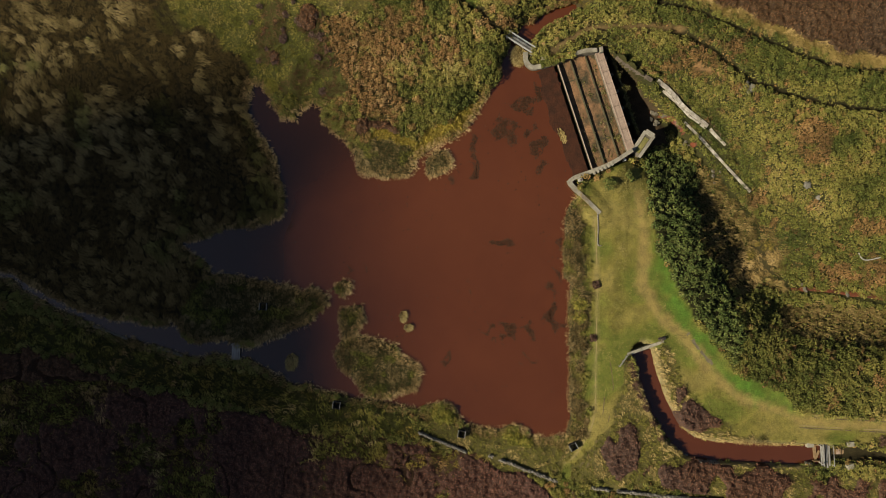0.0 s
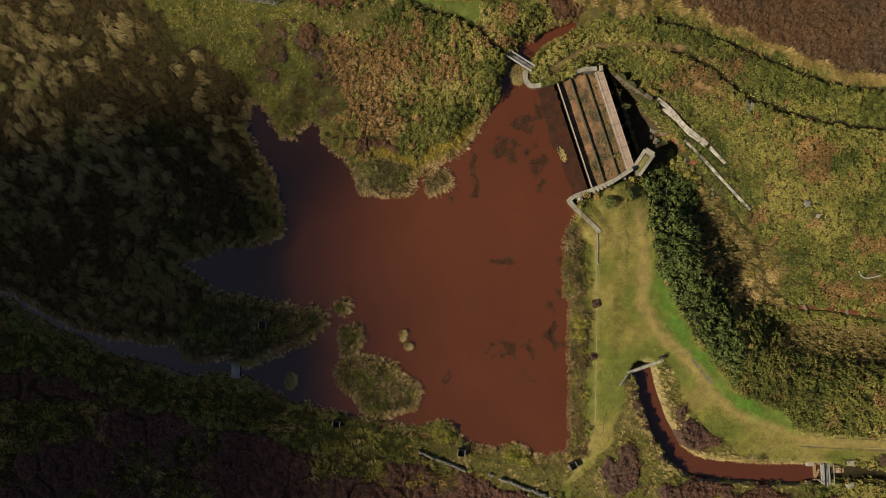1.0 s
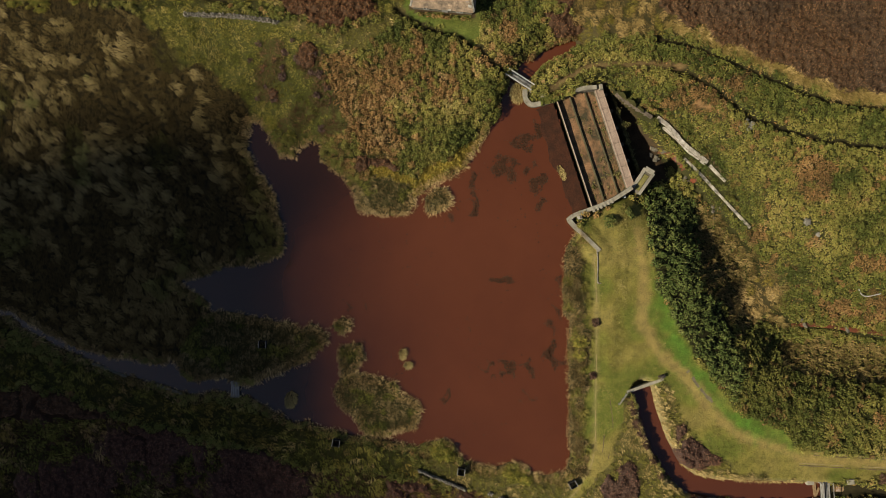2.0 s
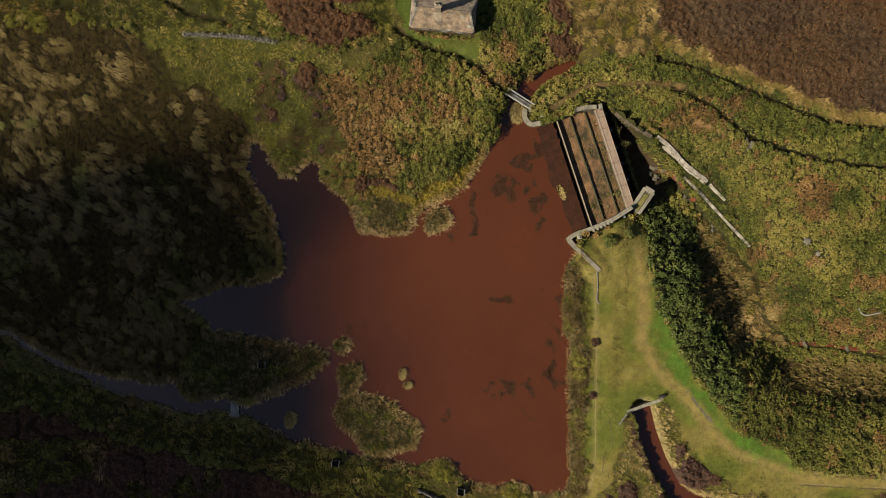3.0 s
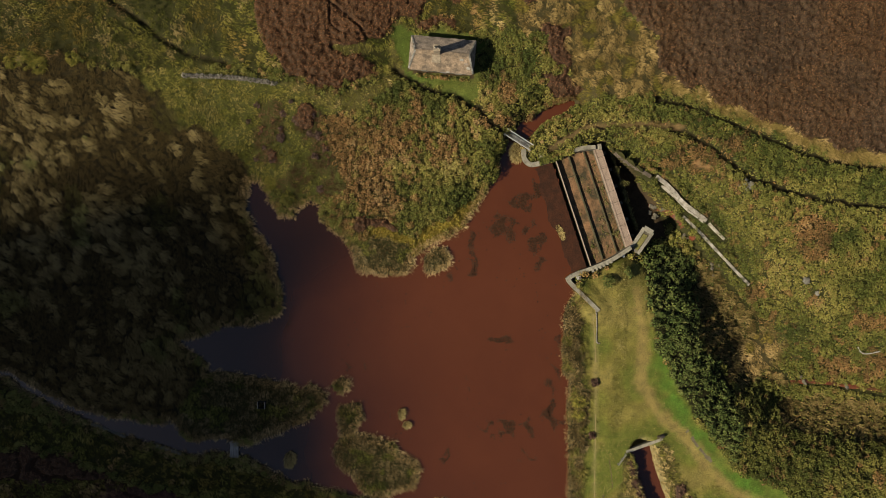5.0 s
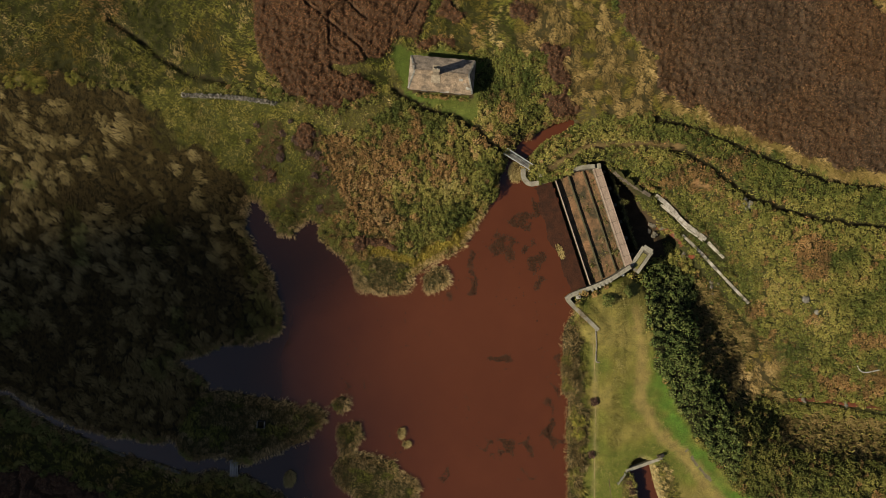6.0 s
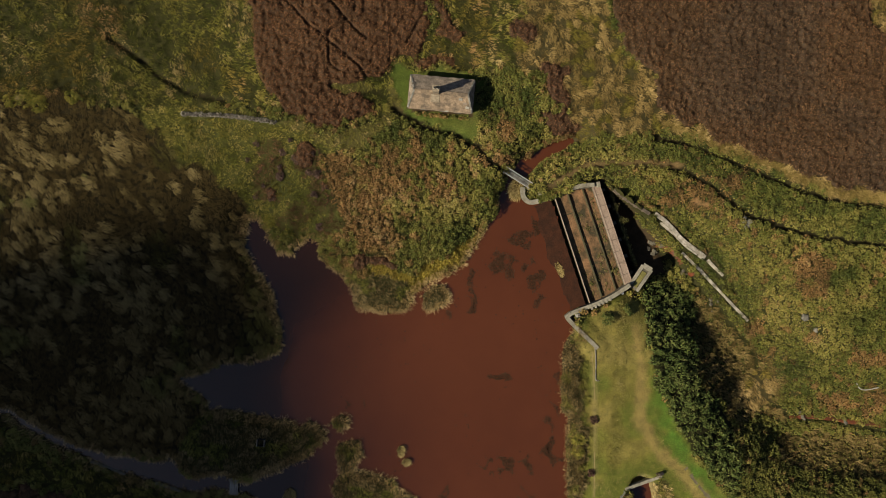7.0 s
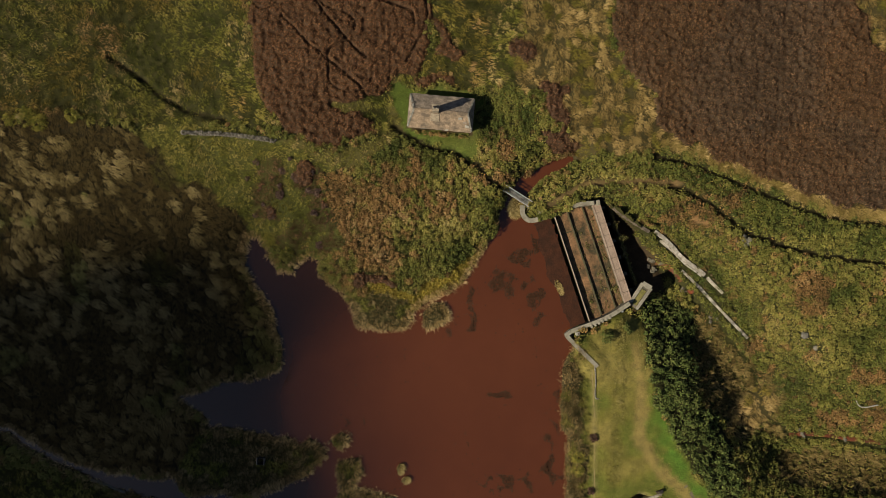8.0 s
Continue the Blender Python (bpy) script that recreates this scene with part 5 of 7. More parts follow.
hide(-27.2, -8.7, -3, "dark open-topped timber hide standing among sedge")
hide(-16.1, -23.6, -8, "dark open-topped timber hide on the shaded shore")
hide(2.8, -28.0, -8, "dark open-topped timber hide on the grassy shore")
hide(19.7, -29.9, 28, "dark open-topped timber hide beside the dam path")


def plank_bridge():
    top = thing("plank_bridge", -31.6, -15.6, 0.1, "bleached plank bridge over the narrow channel", "plank bridge")
    for k in range(5):
        part("plank", box(bmesh.new(), -32.1 + 0.26 * k, -15.65 + 0.06 * (k % 2), 0.3, 0.23, 2.6, 0.06, 1.0 * (k % 3) - 1), M_TIMBER, top)
    for y in (-14.6, -16.7):
        part("bearer", box(bmesh.new(), -31.6, y, -0.6, 1.5, 0.18, 0.9), M_TIMBER, top)


plank_bridge()


def bleached_branch():
    """A curved pale branch lying on the slope."""
    c = bpy.data.curves.new("driftwood", "CURVE")
    c.dimensions, c.bevel_depth, c.bevel_resolution = "3D", 0.09, 2
    s = c.splines.new("NURBS")
    pts = [(64.9, -0.6), (65.4, -1.5), (66.3, -1.9), (67.3, -1.6), (68.4, -1.3)]
    s.points.add(len(pts) - 1)
    for q, (x, y) in zip(s.points, pts):
        q.co = (x, y, height(x, y) + 0.45, 1)
    s.use_endpoint_u = True
    c.materials.append(M_PALERAIL)
    ob = new("driftwood", c)
    tagged(ob, "curved bleached branch lying on the slope", "branch")


bleached_branch()


# ---- trodden strips ----
def worn_strip(name, pts, width, material, label, broken=0.0, lift=0.025):
    """A thin uneven strip of bare earth or stone that follows the ground."""
    line = spline(pts, 0.3)
    left, right = np.array(offset_line(line, 0.5)), np.array(offset_line(line, -0.5))
    mid, n = np.array(line), len(line)
    w = width * (0.5 + 1.0 * grain(mid[:, 0], mid[:, 1], 0.9, 221))[:, None]
    a, b = mid + (left - mid) * w, mid + (right - mid) * w
    v = np.concatenate([np.stack([a, mid, b], 1).reshape(-1, 2), np.zeros((3 * n, 1))], 1)
    v[:, 2] = pick(LAND, v[:, 0], v[:, 1]) - 0.02
    v[1::3, 2] += lift + 0.02
    keep = grain(mid[:-1, 0], mid[:-1, 1], 1.6, 222) > broken
    i = np.arange(n - 1)[keep] * 3
    f = np.concatenate([np.stack([i, i + 1, i + 4, i + 3], -1), np.stack([i + 1, i + 2, i + 5, i + 4], -1)])
    tagged(new(name, mesh_from(name, v, f, material)), label, "path", kind="structure")


M_EARTH = surface("rutted_earth", (0.075, 0.055, 0.030), 0.95, (0.12, 0.09, 0.05), 1.5, 8, 0.6)
M_GRIT = surface("pale_grit", (0.24, 0.185, 0.09), 0.95, (0.18, 0.14, 0.065), 1.0, 8, 0.6)
RUTS = [(54.0, -26.2)] + [q for q in TRACK if q[0] > 60]
for side in (0.75, -0.85):
    worn_strip("wheel_rut", offset_line(RUTS, side), 0.3, M_EARTH, "narrow dark wheel rut in the turf", 0.3)
    worn_strip("wheel_rut", offset_line(RUTS, side + 0.3), 0.25, M_GRIT, "pale bare margin of a wheel rut", 0.35)
worn_strip("path_edging", FOOTWAY, 0.16, M_GRIT, "thin pale gritty line of the dam path", 0.42)
for line in ([(25.4, -17.2), (25.8, -21.5), (25.1, -25.8), (23.9, -29.3), (21.7, -33.2)], [(24.5, -22.4), (24.0, -26.3), (23.0, -29.7), (20.4, -33.6)]):
    worn_strip("wheel_rut", line, 0.22, M_EARTH, "faint dark wheel rut curving over the turf", 0.42)
M_MUD = surface("trodden_mud", (0.095, 0.078, 0.050), 0.9, (0.14, 0.118, 0.070), 1.2, 7, 0.6)
worn_strip("trodden_mud", [(35.7, -11.6), (37.2, -12.9), (38.9, -15.3), (40.4, -17.0), (41.7, -18.4)], 1.1, M_MUD, "grey trodden mud on the track", 0.40, 0.012)
worn_strip("stream_bed", [(32.6, 21.6), (34.6, 20.9), (36.4, 19.9), (37.9, 18.2), (39.8, 16.2)], 0.75, M_OCHRE, "ochre-red trickle in a stony bed", 0.38, 0.16)
worn_strip("stream_bed", TRICKLE, 0.8, M_OCHRE, "ochre-red trickle between herbs", 0.12, 0.16)

GREENS = [(0.050, 0.062, 0.013), (0.118, 0.118, 0.026), (0.215, 0.185, 0.047), (0.310, 0.250, 0.088)]
RUSSETS = [(0.070, 0.045, 0.018), (0.150, 0.090, 0.034), (0.250, 0.145, 0.055), (0.330, 0.225, 0.105)]
STRAWS = [(0.090, 0.070, 0.030), (0.200, 0.160, 0.070), (0.340, 0.270, 0.135), (0.470, 0.385, 0.215)]


def some(*lists):
    return [np.concatenate(parts) for parts in zip(*lists)]


# where the herbs have turned, as (x, y, half width, half height)
RUSTY = [(-14.8, 31.3, 3.0, 5.1), (-15.3, 27.1, 2.6, 4.3), (-10.2, 22.8, 3.4, 3.0), (-7.6, 32.1, 3.8, 3.4), (-0.8, 29.6, 3.4, 2.6), (-3.8, 36.3, 1.0, 3.0), (-10.2, 27.9, 2.6, 2.6), (8.5, 33.8, 2.6, 1.3), (56.6, 17.3, 3.4, 2.1), (57.2, 13.8, 2.6, 1.7), (57.2, 6.8, 1.3, 2.1), (66.0, 4.2, 3.0, 2.1), (51.2, 3.7, 1.7, 1.0), (44.2, 30.0, 1.9, 1.9), (39.9, 29.2, 3.4, 3.0), (35.0, 28.4, 1.3, 0.9), (50.0, 8.7, 2.1, 1.7), (10.2, 38.4, 1.2, 1.7), (62.9, -3.9, 3.8, 2.1), (68.1, -3.8, 2.6, 2.6)]
YELLOWED = [(41.4, 24.6, 3.4, 3.4), (45.0, 21.2, 3.0, 3.4), (48.4, 18.6, 3.4, 5.1), (51.8, 11.5, 3.4, 5.1), (53.7, 8.9, 3.4, 3.4), (58.9, 6.4, 2.6, 2.6), (61.9, 12.5, 4.3, 2.6), (58.6, 1.9, 2.6, 2.1), (6.8, 37.2, 2.6, 2.1), (22.9, 34.2, 3.4, 1.7), (33.9, 31.3, 3.4, 1.7), (27.1, 33.8, 3.4, 1.0), (1.7, 26.2, 2.6, 2.6), (60.0, 18.6, 2.1, 1.3), (-5.1, 27.9, 2.1, 2.6), (-13.5, 34.6, 2.1, 2.1)]
DEEP = [(43.2, 18.5, 2.6, 2.1), (57.0, 27.1, 6.8, 1.5), (65.3, 23.7, 2.6, 2.6), (55.0, 1.7, 3.4, 1.7), (64.5, 9.1, 2.6, 2.6), (6.8, 27.9, 2.1, 3.4), (2.6, 22.8, 2.6, 2.6), (-1.7, 37.2, 3.4, 2.1), (7.6, 41.4, 2.1, 3.4), (12.7, 39.6, 2.6, 3.4), (-7.6, 38.4, 2.1, 1.3), (60.0, 16.9, 3.4, 3.4), (51.8, 27.9, 2.6, 2.1), (-6.8, 23.7, 1.3, 1.0)]
DUSKY = [(-25.4, 33.8, 1.9, 3.4), (-26.3, 30.5, 2.1, 2.6), (-19.9, 33.8, 1.9, 3.4), (-18.6, 28.8, 1.7, 4.3), (-15.4, 23.7, 3.4, 3.4), (-22.2, 25.4, 3.0, 2.6), (-16.6, 27.1, 1.7, 2.6), (-21.5, 36.3, 1.3, 0.9)]


def spotted(spots, x, y, seed):
    """How far a place lies within a set of ragged patches, 0 to 1."""
    sx, sy = x + 3.2 * (grain(x, y, 3, seed) - 0.5), y + 3.2 * (grain(x, y, 3, seed + 1) - 0.5)
    out = np.zeros(len(x))
    for cx, cy, rx, ry in spots:
        out = np.maximum(out, smooth(1.35, 0.5, np.hypot((sx - cx) / rx, (sy - cy) / ry)))
    return out


def clumps(x, y, size, seed):
    """Cells with ragged borders: the distance to the middle and the cell's number."""
    return cells(x + 0.8 * size * (grain(x, y, 1.6 * size, seed) - 0.5), y + 0.8 * size * (grain(x, y, 1.6 * size, seed + 1) - 0.5), size, seed + 2)


def leafy_mix(x, y, warm, seed, own=None):
    """Greens with russet clumps among them; warm from 0 to 1, own the number of the clump."""
    own = rng.random(len(x)) if own is None else own
    rust, pale, deep = spotted(RUSTY, x, y, 401), spotted(YELLOWED, x, y, 403), spotted(DEEP, x, y, 405)
    v = 0.40 + 0.45 * (grain(x, y, 2.5, seed) - 0.5) + 0.30 * (own - 0.5) + 0.12 * (rng.random(len(x)) - 0.5) + 0.75 * (grain(x, y, 11, seed + 7) - 0.5) + 0.26 * pale - 0.27 * deep - 0.06 * smooth(32, 44, x)
    c, r = palette(GREENS, v), palette(RUSSETS, v + 0.08)
    turned = 0.45 * grain(x, y, 1.7, seed + 300) + 0.30 * ((own * 7.31) % 1) + 0.25 * rng.random(len(x))
    k = smooth(-0.05, 0.05, 0.25 + 0.42 * warm + 0.34 * rust - 0.10 * deep - turned)[:, None]
    return c + (r - c) * k


# herbs: broad leaves on stalks, with dark gaps between the clumps
x, y = scatter(5.0, HERB, FERN, BUSH_Z, RUSH)
leaves("low_herbs", x, y, pick(LAND, x, y), rng.uniform(0.3, 0.5, len(x)), rng.uniform(0.05, 0.18, len(x)), 5, 0.34, 0.95 * leafy_mix(x, y, np.full(len(x), 0.2), 79),
       "low green undergrowth beneath the taller herbs", "undergrowth", up=0.4, slim=0.5, fan=1.8)
x, y = scatter(2.6, HERB)
mid, own = clumps(x, y, 1.25, 411)
stand = grain(x, y, 4, 81, 2)
keep = mid + 0.5 * (rng.random(len(x)) - 0.5) < 0.74 + 0.35 * stand
x, y, mid, own, stand = x[keep], y[keep], mid[keep], own[keep], stand[keep]
warm = np.clip(0.10 + 0.6 * (grain(x, y, 6, 83) - 0.45) + 0.12 * (x < 14) * (y > 15), 0.0, 0.6)
leaves("herb_growth", x, y, pick(LAND, x, y), rng.uniform(0.35, 0.62, len(x)), 0.15 + 0.52 * np.clip(1 - 1.2 * mid, 0, 1) * (0.5 + own) + 0.45 * stand + 0.7 * smooth(4, 7, x) * smooth(12.5, 10, x) * smooth(22, 25, y) * smooth(36, 33, y), 38, 0.25, leafy_mix(x, y, warm, 84, own),
       "knee-high leafy herbs turning yellow and russet", "undergrowth", up=0.27, slim=0.5, fan=2.4)

x, y = scatter(2.6, FERN)
mid, own = clumps(x, y, 1.15, 421)
leaves("bracken", x, y, pick(LAND, x, y), rng.uniform(0.3, 0.6, len(x)), 0.15 + 0.8 * np.clip(1 - 1.1 * mid, 0, 1) * (0.5 + own), 34, 0.26, leafy_mix(x, y, np.full(len(x), 0.5), 86, own), "orange-brown autumn bracken fronds", "bracken", up=0.28, slim=0.42, fan=2.4)

x, y = scatter(4.5, MOSS_Z)
lumps = grain(x, y, 1.2, 87, 2)
leaves("bank_moss", x, y, pick(LAND, x, y), rng.uniform(0.3, 0.45, len(x)), 0.05 + 0.35 * lumps, 10, 0.26,
       palette([(0.085, 0.064, 0.018), (0.20, 0.150, 0.024), (0.28, 0.210, 0.035)], 0.5 * grain(x, y, 3, 88) + 0.5 * rng.random(len(x))), "low yellow bog moss along the bank", "moss", up=0.4)

# tall scrub under the embankment
x, y = scatter(1.9, DARK)
lumps = 0.6 * grain(x, y, 2.6, 91, 2) + 0.4 * grain(x, y, 1.2, 96, 1)
keep = lumps > 0.24
x, y, lumps = x[keep], y[keep], lumps[keep]
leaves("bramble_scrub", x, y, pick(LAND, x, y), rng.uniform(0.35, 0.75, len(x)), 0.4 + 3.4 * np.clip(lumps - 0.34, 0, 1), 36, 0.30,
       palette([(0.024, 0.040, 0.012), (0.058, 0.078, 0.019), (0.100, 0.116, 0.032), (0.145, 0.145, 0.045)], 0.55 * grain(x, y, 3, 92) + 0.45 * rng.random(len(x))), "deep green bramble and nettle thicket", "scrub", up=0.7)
x, y = scatter(2.6, BUSH_Z)
mid, own = clumps(x, y, 2.4, 431)
lumps = 0.40 * grain(x, y, 4, 93, 2) + 0.60 * np.clip(1.05 - mid, 0, 1)
keep = lumps > 0.33
x, y, lumps, own = x[keep], y[keep], lumps[keep], own[keep]
leaves("willow_scrub", x, y, pick(LAND, x, y), rng.uniform(0.4, 0.7, len(x)), 0.25 + 2.5 * (lumps - 0.30), 34, 0.28, 0.87 * leafy_mix(x, y, 0.18 * smooth(0.4, 0.6, grain(x, y, 8, 95)), 94, own),
       "dense green and yellowing scrub on the slope", "scrub", up=0.32, slim=0.5, fan=2.4)

# heather: small nubbly cushions
def creases(x, y):
    """How far a place is from the trodden cracks and sheep tracks through the heather, 0 in one and 1 outside."""
    sx, sy = x + 0.7 * (grain(x, y, 2.5, 311) - 0.5), y + 0.7 * (grain(x, y, 2.5, 312) - 0.5)
    near = np.min([along(line, sx, sy)[0] for line in (CRACK_A, CRACK_B, CRACK_C)], 0)
    vein = abs(grain(x, y, 7, 313, 2) - 0.5) + 0.03 * (x > 12)
    return smooth(0.08, 0.26, near) * smooth(0.004, 0.020, vein)


def heath_hue(x, y, c):
    """Greyer, purplish heather in some stretches, foxy brown in others."""
    k = (smooth(0.40, 0.62, grain(x, y, 16, 315)) * smooth(5, 20, x))[:, None]
    c = c * (1 + smooth(-18, -24, y)[:, None] * (0.10, 0.02, 0.30))
    west = (smooth(8, 0, x) * smooth(30, 38, y))[:, None]
    return c * (1 + k * (-0.03, 0.03, 0.18) + (1 - k) * (0.08, 0.04, 0.02)) * (1 + west * (0.11, 0.07, -0.06)) * (1 + smooth(16, 26, x)[:, None] * (-0.02, 0.05, -0.04))


def heather_mat():
    """Heather as a continuous coat of small cushions with dark creases, over the heath alone."""
    s = 0.2
    gx_, gy_ = np.arange(-72, 74, s), np.arange(-44, 65, s)
    mask = (ZONE == HEATH) * (pick(WET, fx, fy) > 0.4)
    soft = mask.astype(float)
    for _ in range(2):
        soft = (soft + np.roll(soft, 1, 0) + np.roll(soft, -1, 0) + np.roll(soft, 1, 1) + np.roll(soft, -1, 1)) / 5
    x, y = np.meshgrid(gx_, gy_, indexing="ij")
    x, y = x + rng.uniform(-0.05, 0.05, x.shape), y + rng.uniform(-0.05, 0.05, y.shape)
    ragged = pick(soft, x, y) + 0.5 * (grain(x, y, 1.2, 105) - 0.5)
    gappy = smooth(0.45, 0.62, grain(x, y, 6, 104)) * (y < -20) * (x < 24)
    cover = smooth(0.25, 0.85, ragged - 0.6 * gappy) * smooth(0.08, 0.3, pick(GAP_D, x, y)) * (0.04 + 0.96 * creases(x, y))
    inside_ = cover > 0.02
    idx_ = -np.ones(x.shape, int)
    quad = inside_[:-1, :-1] & inside_[1:, :-1] & inside_[1:, 1:] & inside_[:-1, 1:]
    use = np.zeros(x.shape, bool)
    for di, dj in ((0, 0), (1, 0), (1, 1), (0, 1)):
        use[di:di + quad.shape[0], dj:dj + quad.shape[1]] |= quad
    px, py, cv = x[use], y[use], cover[use]
    idx_[use] = np.arange(use.sum())
    big, own = cells(px + 1.3 * (grain(px, py, 1.7, 317) - 0.5), py + 1.3 * (grain(px, py, 1.7, 318) - 0.5), 1.0, 301)
    small, own2 = cells(px, py, 0.33, 305)
    bump = 0.48 * (0.5 + grain(px, py, 3, 319)) * np.clip(1 - big * 1.25, 0, 1) ** 0.7 + 0.12 * np.clip(1 - small * 1.3, 0, 1) + 0.08 * rng.random(len(px))
    swell = 0.25 * grain(px, py, 4.0, 307)
    z = pick(LAND, px, py) - 0.08 + cv * (bump + swell) - 0.05
    tone = 0.30 * grain(px, py, 8, 102) + 0.30 * own + 0.25 * own2 + 0.35 * rng.random(len(px)) - 0.08
    col = palette([(0.020, 0.012, 0.007), (0.042, 0.023, 0.013), (0.064, 0.036, 0.021)], tone)
    col = heath_hue(px, py, col)
    f = np.stack([idx_[:-1, :-1], idx_[1:, :-1], idx_[1:, 1:], idx_[:-1, 1:]], -1)[quad]
    tagged(new("heather", mesh_from("heather", np.stack([px, py, z], -1), f, M_LEAF, col)), "faded brown heather cushions covering the moor", "heather", kind="stuff")


heather_mat()
x, y = scatter(9.5, HEATH)
open_south = (y < -20) & (x < 24) & (grain(x, y, 6, 104) + 0.2 * (rng.random(len(x)) - 0.5) > 0.53)
hx_, hy_ = x[open_south][::3], y[open_south][::3]
big, own = cells(x + 1.3 * (grain(x, y, 1.7, 317) - 0.5), y + 1.3 * (grain(x, y, 1.7, 318) - 0.5), 1.0, 301)
small, own2 = cells(x, y, 0.33, 305)
keep = (pick(GAP_D, x, y) > 0.24) & ~open_south & (big < 0.84) & (creases(x, y) > 0.5)
x, y, big, own = x[keep], y[keep], big[keep], own[keep]
up_z = pick(LAND, x, y) + 0.01 + 0.48 * (0.5 + grain(x, y, 3, 319)) * np.clip(1 - big * 1.25, 0, 1) ** 0.7 + 0.25 * grain(x, y, 4.0, 307)
tone = 0.28 * grain(x, y, 8, 102) + 0.25 * own + 0.30 * grain(x, y, 2.2, 106) + 0.34 * rng.random(len(x)) - 0.2
leaves("heather_sprigs", x, y, up_z, rng.uniform(0.14, 0.27, len(x)), rng.uniform(0.14, 0.34, len(x)), 7, 0.175,
       heath_hue(x, y, palette([(0.050, 0.026, 0.014), (0.100, 0.050, 0.025), (0.135, 0.072, 0.037), (0.165, 0.098, 0.056)], tone - 0.25 * smooth(0.45, 0.85, big))), "dry brown heather sprigs on the cushions", "heather", up=0.45)

# grasses
x, y = scatter(2.5, FIELD_Z)
x, y = some((x, y), (hx_, hy_))
v = 0.35 * grain(x, y, 5, 111) + 0.65 * grain(x, y, 1.5, 112, 2) + 0.5 * (rng.random(len(x)) - 0.5)
straw = (0.5 * grain(x, y, 4, 113) + 0.25 * grain(x, y, 1.2, 114) + 0.25 * rng.random(len(x)) > 0.64)
high = grain(x, y, 1.5, 112, 2)
col = np.where(straw[:, None], palette(STRAWS, v * 1.0 - 0.05), palette([(0.022, 0.028, 0.008), (0.070, 0.080, 0.018), (0.170, 0.165, 0.040), (0.25, 0.22, 0.07)], 1.5 * (v - 0.2)))
dull = smooth(0.45, 0.62, grain(x, y, 5, 115, 2))[:, None]
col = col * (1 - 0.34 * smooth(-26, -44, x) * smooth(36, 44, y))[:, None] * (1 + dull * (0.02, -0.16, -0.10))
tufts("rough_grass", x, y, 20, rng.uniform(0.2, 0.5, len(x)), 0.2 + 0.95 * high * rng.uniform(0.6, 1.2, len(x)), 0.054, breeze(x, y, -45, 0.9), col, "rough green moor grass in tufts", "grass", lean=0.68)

x, y = scatter(4.6, TUFT)
bank = smooth(3.4, 1.8, pick(LEAT_D, x, y)) * (y > -31.2)
v = 0.25 + 0.35 * grain(x, y, 3, 116) + 0.45 * (rng.random(len(x)) - 0.4)
straw = (grain(x, y, 2.6, 117) > 0.66) | (rng.random(len(x)) < 0.10) | (rng.random(len(x)) < bank)
col = np.where(straw[:, None], palette(STRAWS, v + 0.15 * bank), palette([(0.038, 0.046, 0.012), (0.095, 0.098, 0.025), (0.165, 0.152, 0.045), (0.23, 0.20, 0.07)], v))
tufts("tufted_grass", x, y, 12, rng.uniform(0.15, 0.33, len(x)), rng.uniform(0.22, 0.6, len(x)) + 0.25 * bank, 0.06, breeze(x, y, -40, 1.6), col, "yellow-green tufted grass with straw in it", "grass", lean=0.5)

x, y = scatter(5.0, SWARD_Z)
dusk = spotted(DUSKY, x, y, 407)
v = 0.43 + 0.9 * (grain(x, y, 1.2, 118, 2) - 0.5) + 0.45 * (grain(x, y, 5, 119) - 0.5) + 0.25 * (rng.random(len(x)) - 0.5) + 0.12 * smooth(33, 38, y) - 0.12 * smooth(-22, -15, x)
col = palette([(0.034, 0.040, 0.011), (0.092, 0.098, 0.023), (0.185, 0.172, 0.048), (0.27, 0.225, 0.095)], v + 0.08)
brown = palette([(0.030, 0.020, 0.012), (0.085, 0.052, 0.030), (0.150, 0.098, 0.062)], v + 0.1)
col = np.where((0.6 * dusk + 0.4 * rng.random(len(x)) > 0.62)[:, None], brown, col)
tufts("green_sward", x, y, 13, rng.uniform(0.15, 0.33, len(x)), 0.15 + 0.6 * grain(x, y, 1.3, 118, 2) * rng.uniform(0.7, 1.2, len(x)), 0.065, breeze(x, y, -40, 2.0),
      col, "mottled green and brown hill grass below the stone wall", "grass", lean=0.45)

x, y = scatter(2.8, MARSH_Z)
wu, wv = 0.64 * x - 0.77 * y, 0.77 * x + 0.64 * y
mid, own = clumps(0.62 * wu, wv, 1.35, 441)
open_ = (0.6 + 0.4 * smooth(2, 20, y)) * (0.6 + 0.4 * smooth(-26, -38, x))
pale = smooth(0.46, 0.70, 0.45 * own + 0.55 * grain(x, y, 9, 121, 2) + 0.03) * smooth(0.9, 0.3, mid) * open_
v = np.clip(0.12 + 0.28 * grain(x, y, 1.4, 127) * (1 - pale) + 0.70 * pale * (0.8 + 0.4 * grain(x, y, 1.0, 128)) + 0.12 * (rng.random(len(x)) - 0.5), 0, 1)
col = palette([(0.027, 0.021, 0.010), (0.072, 0.056, 0.025), (0.160, 0.134, 0.066), (0.280, 0.236, 0.135)], v)
leafy = (grain(x, y, 7, 129) > 0.58)[:, None]
col = col * np.where(leafy, (0.88, 1.00, 0.80), (1.0, 0.96, 0.95))
heading = radians(-50) + 0.9 * (own - 0.5) + 0.9 * (grain(x, y, 6, 126) - 0.5)
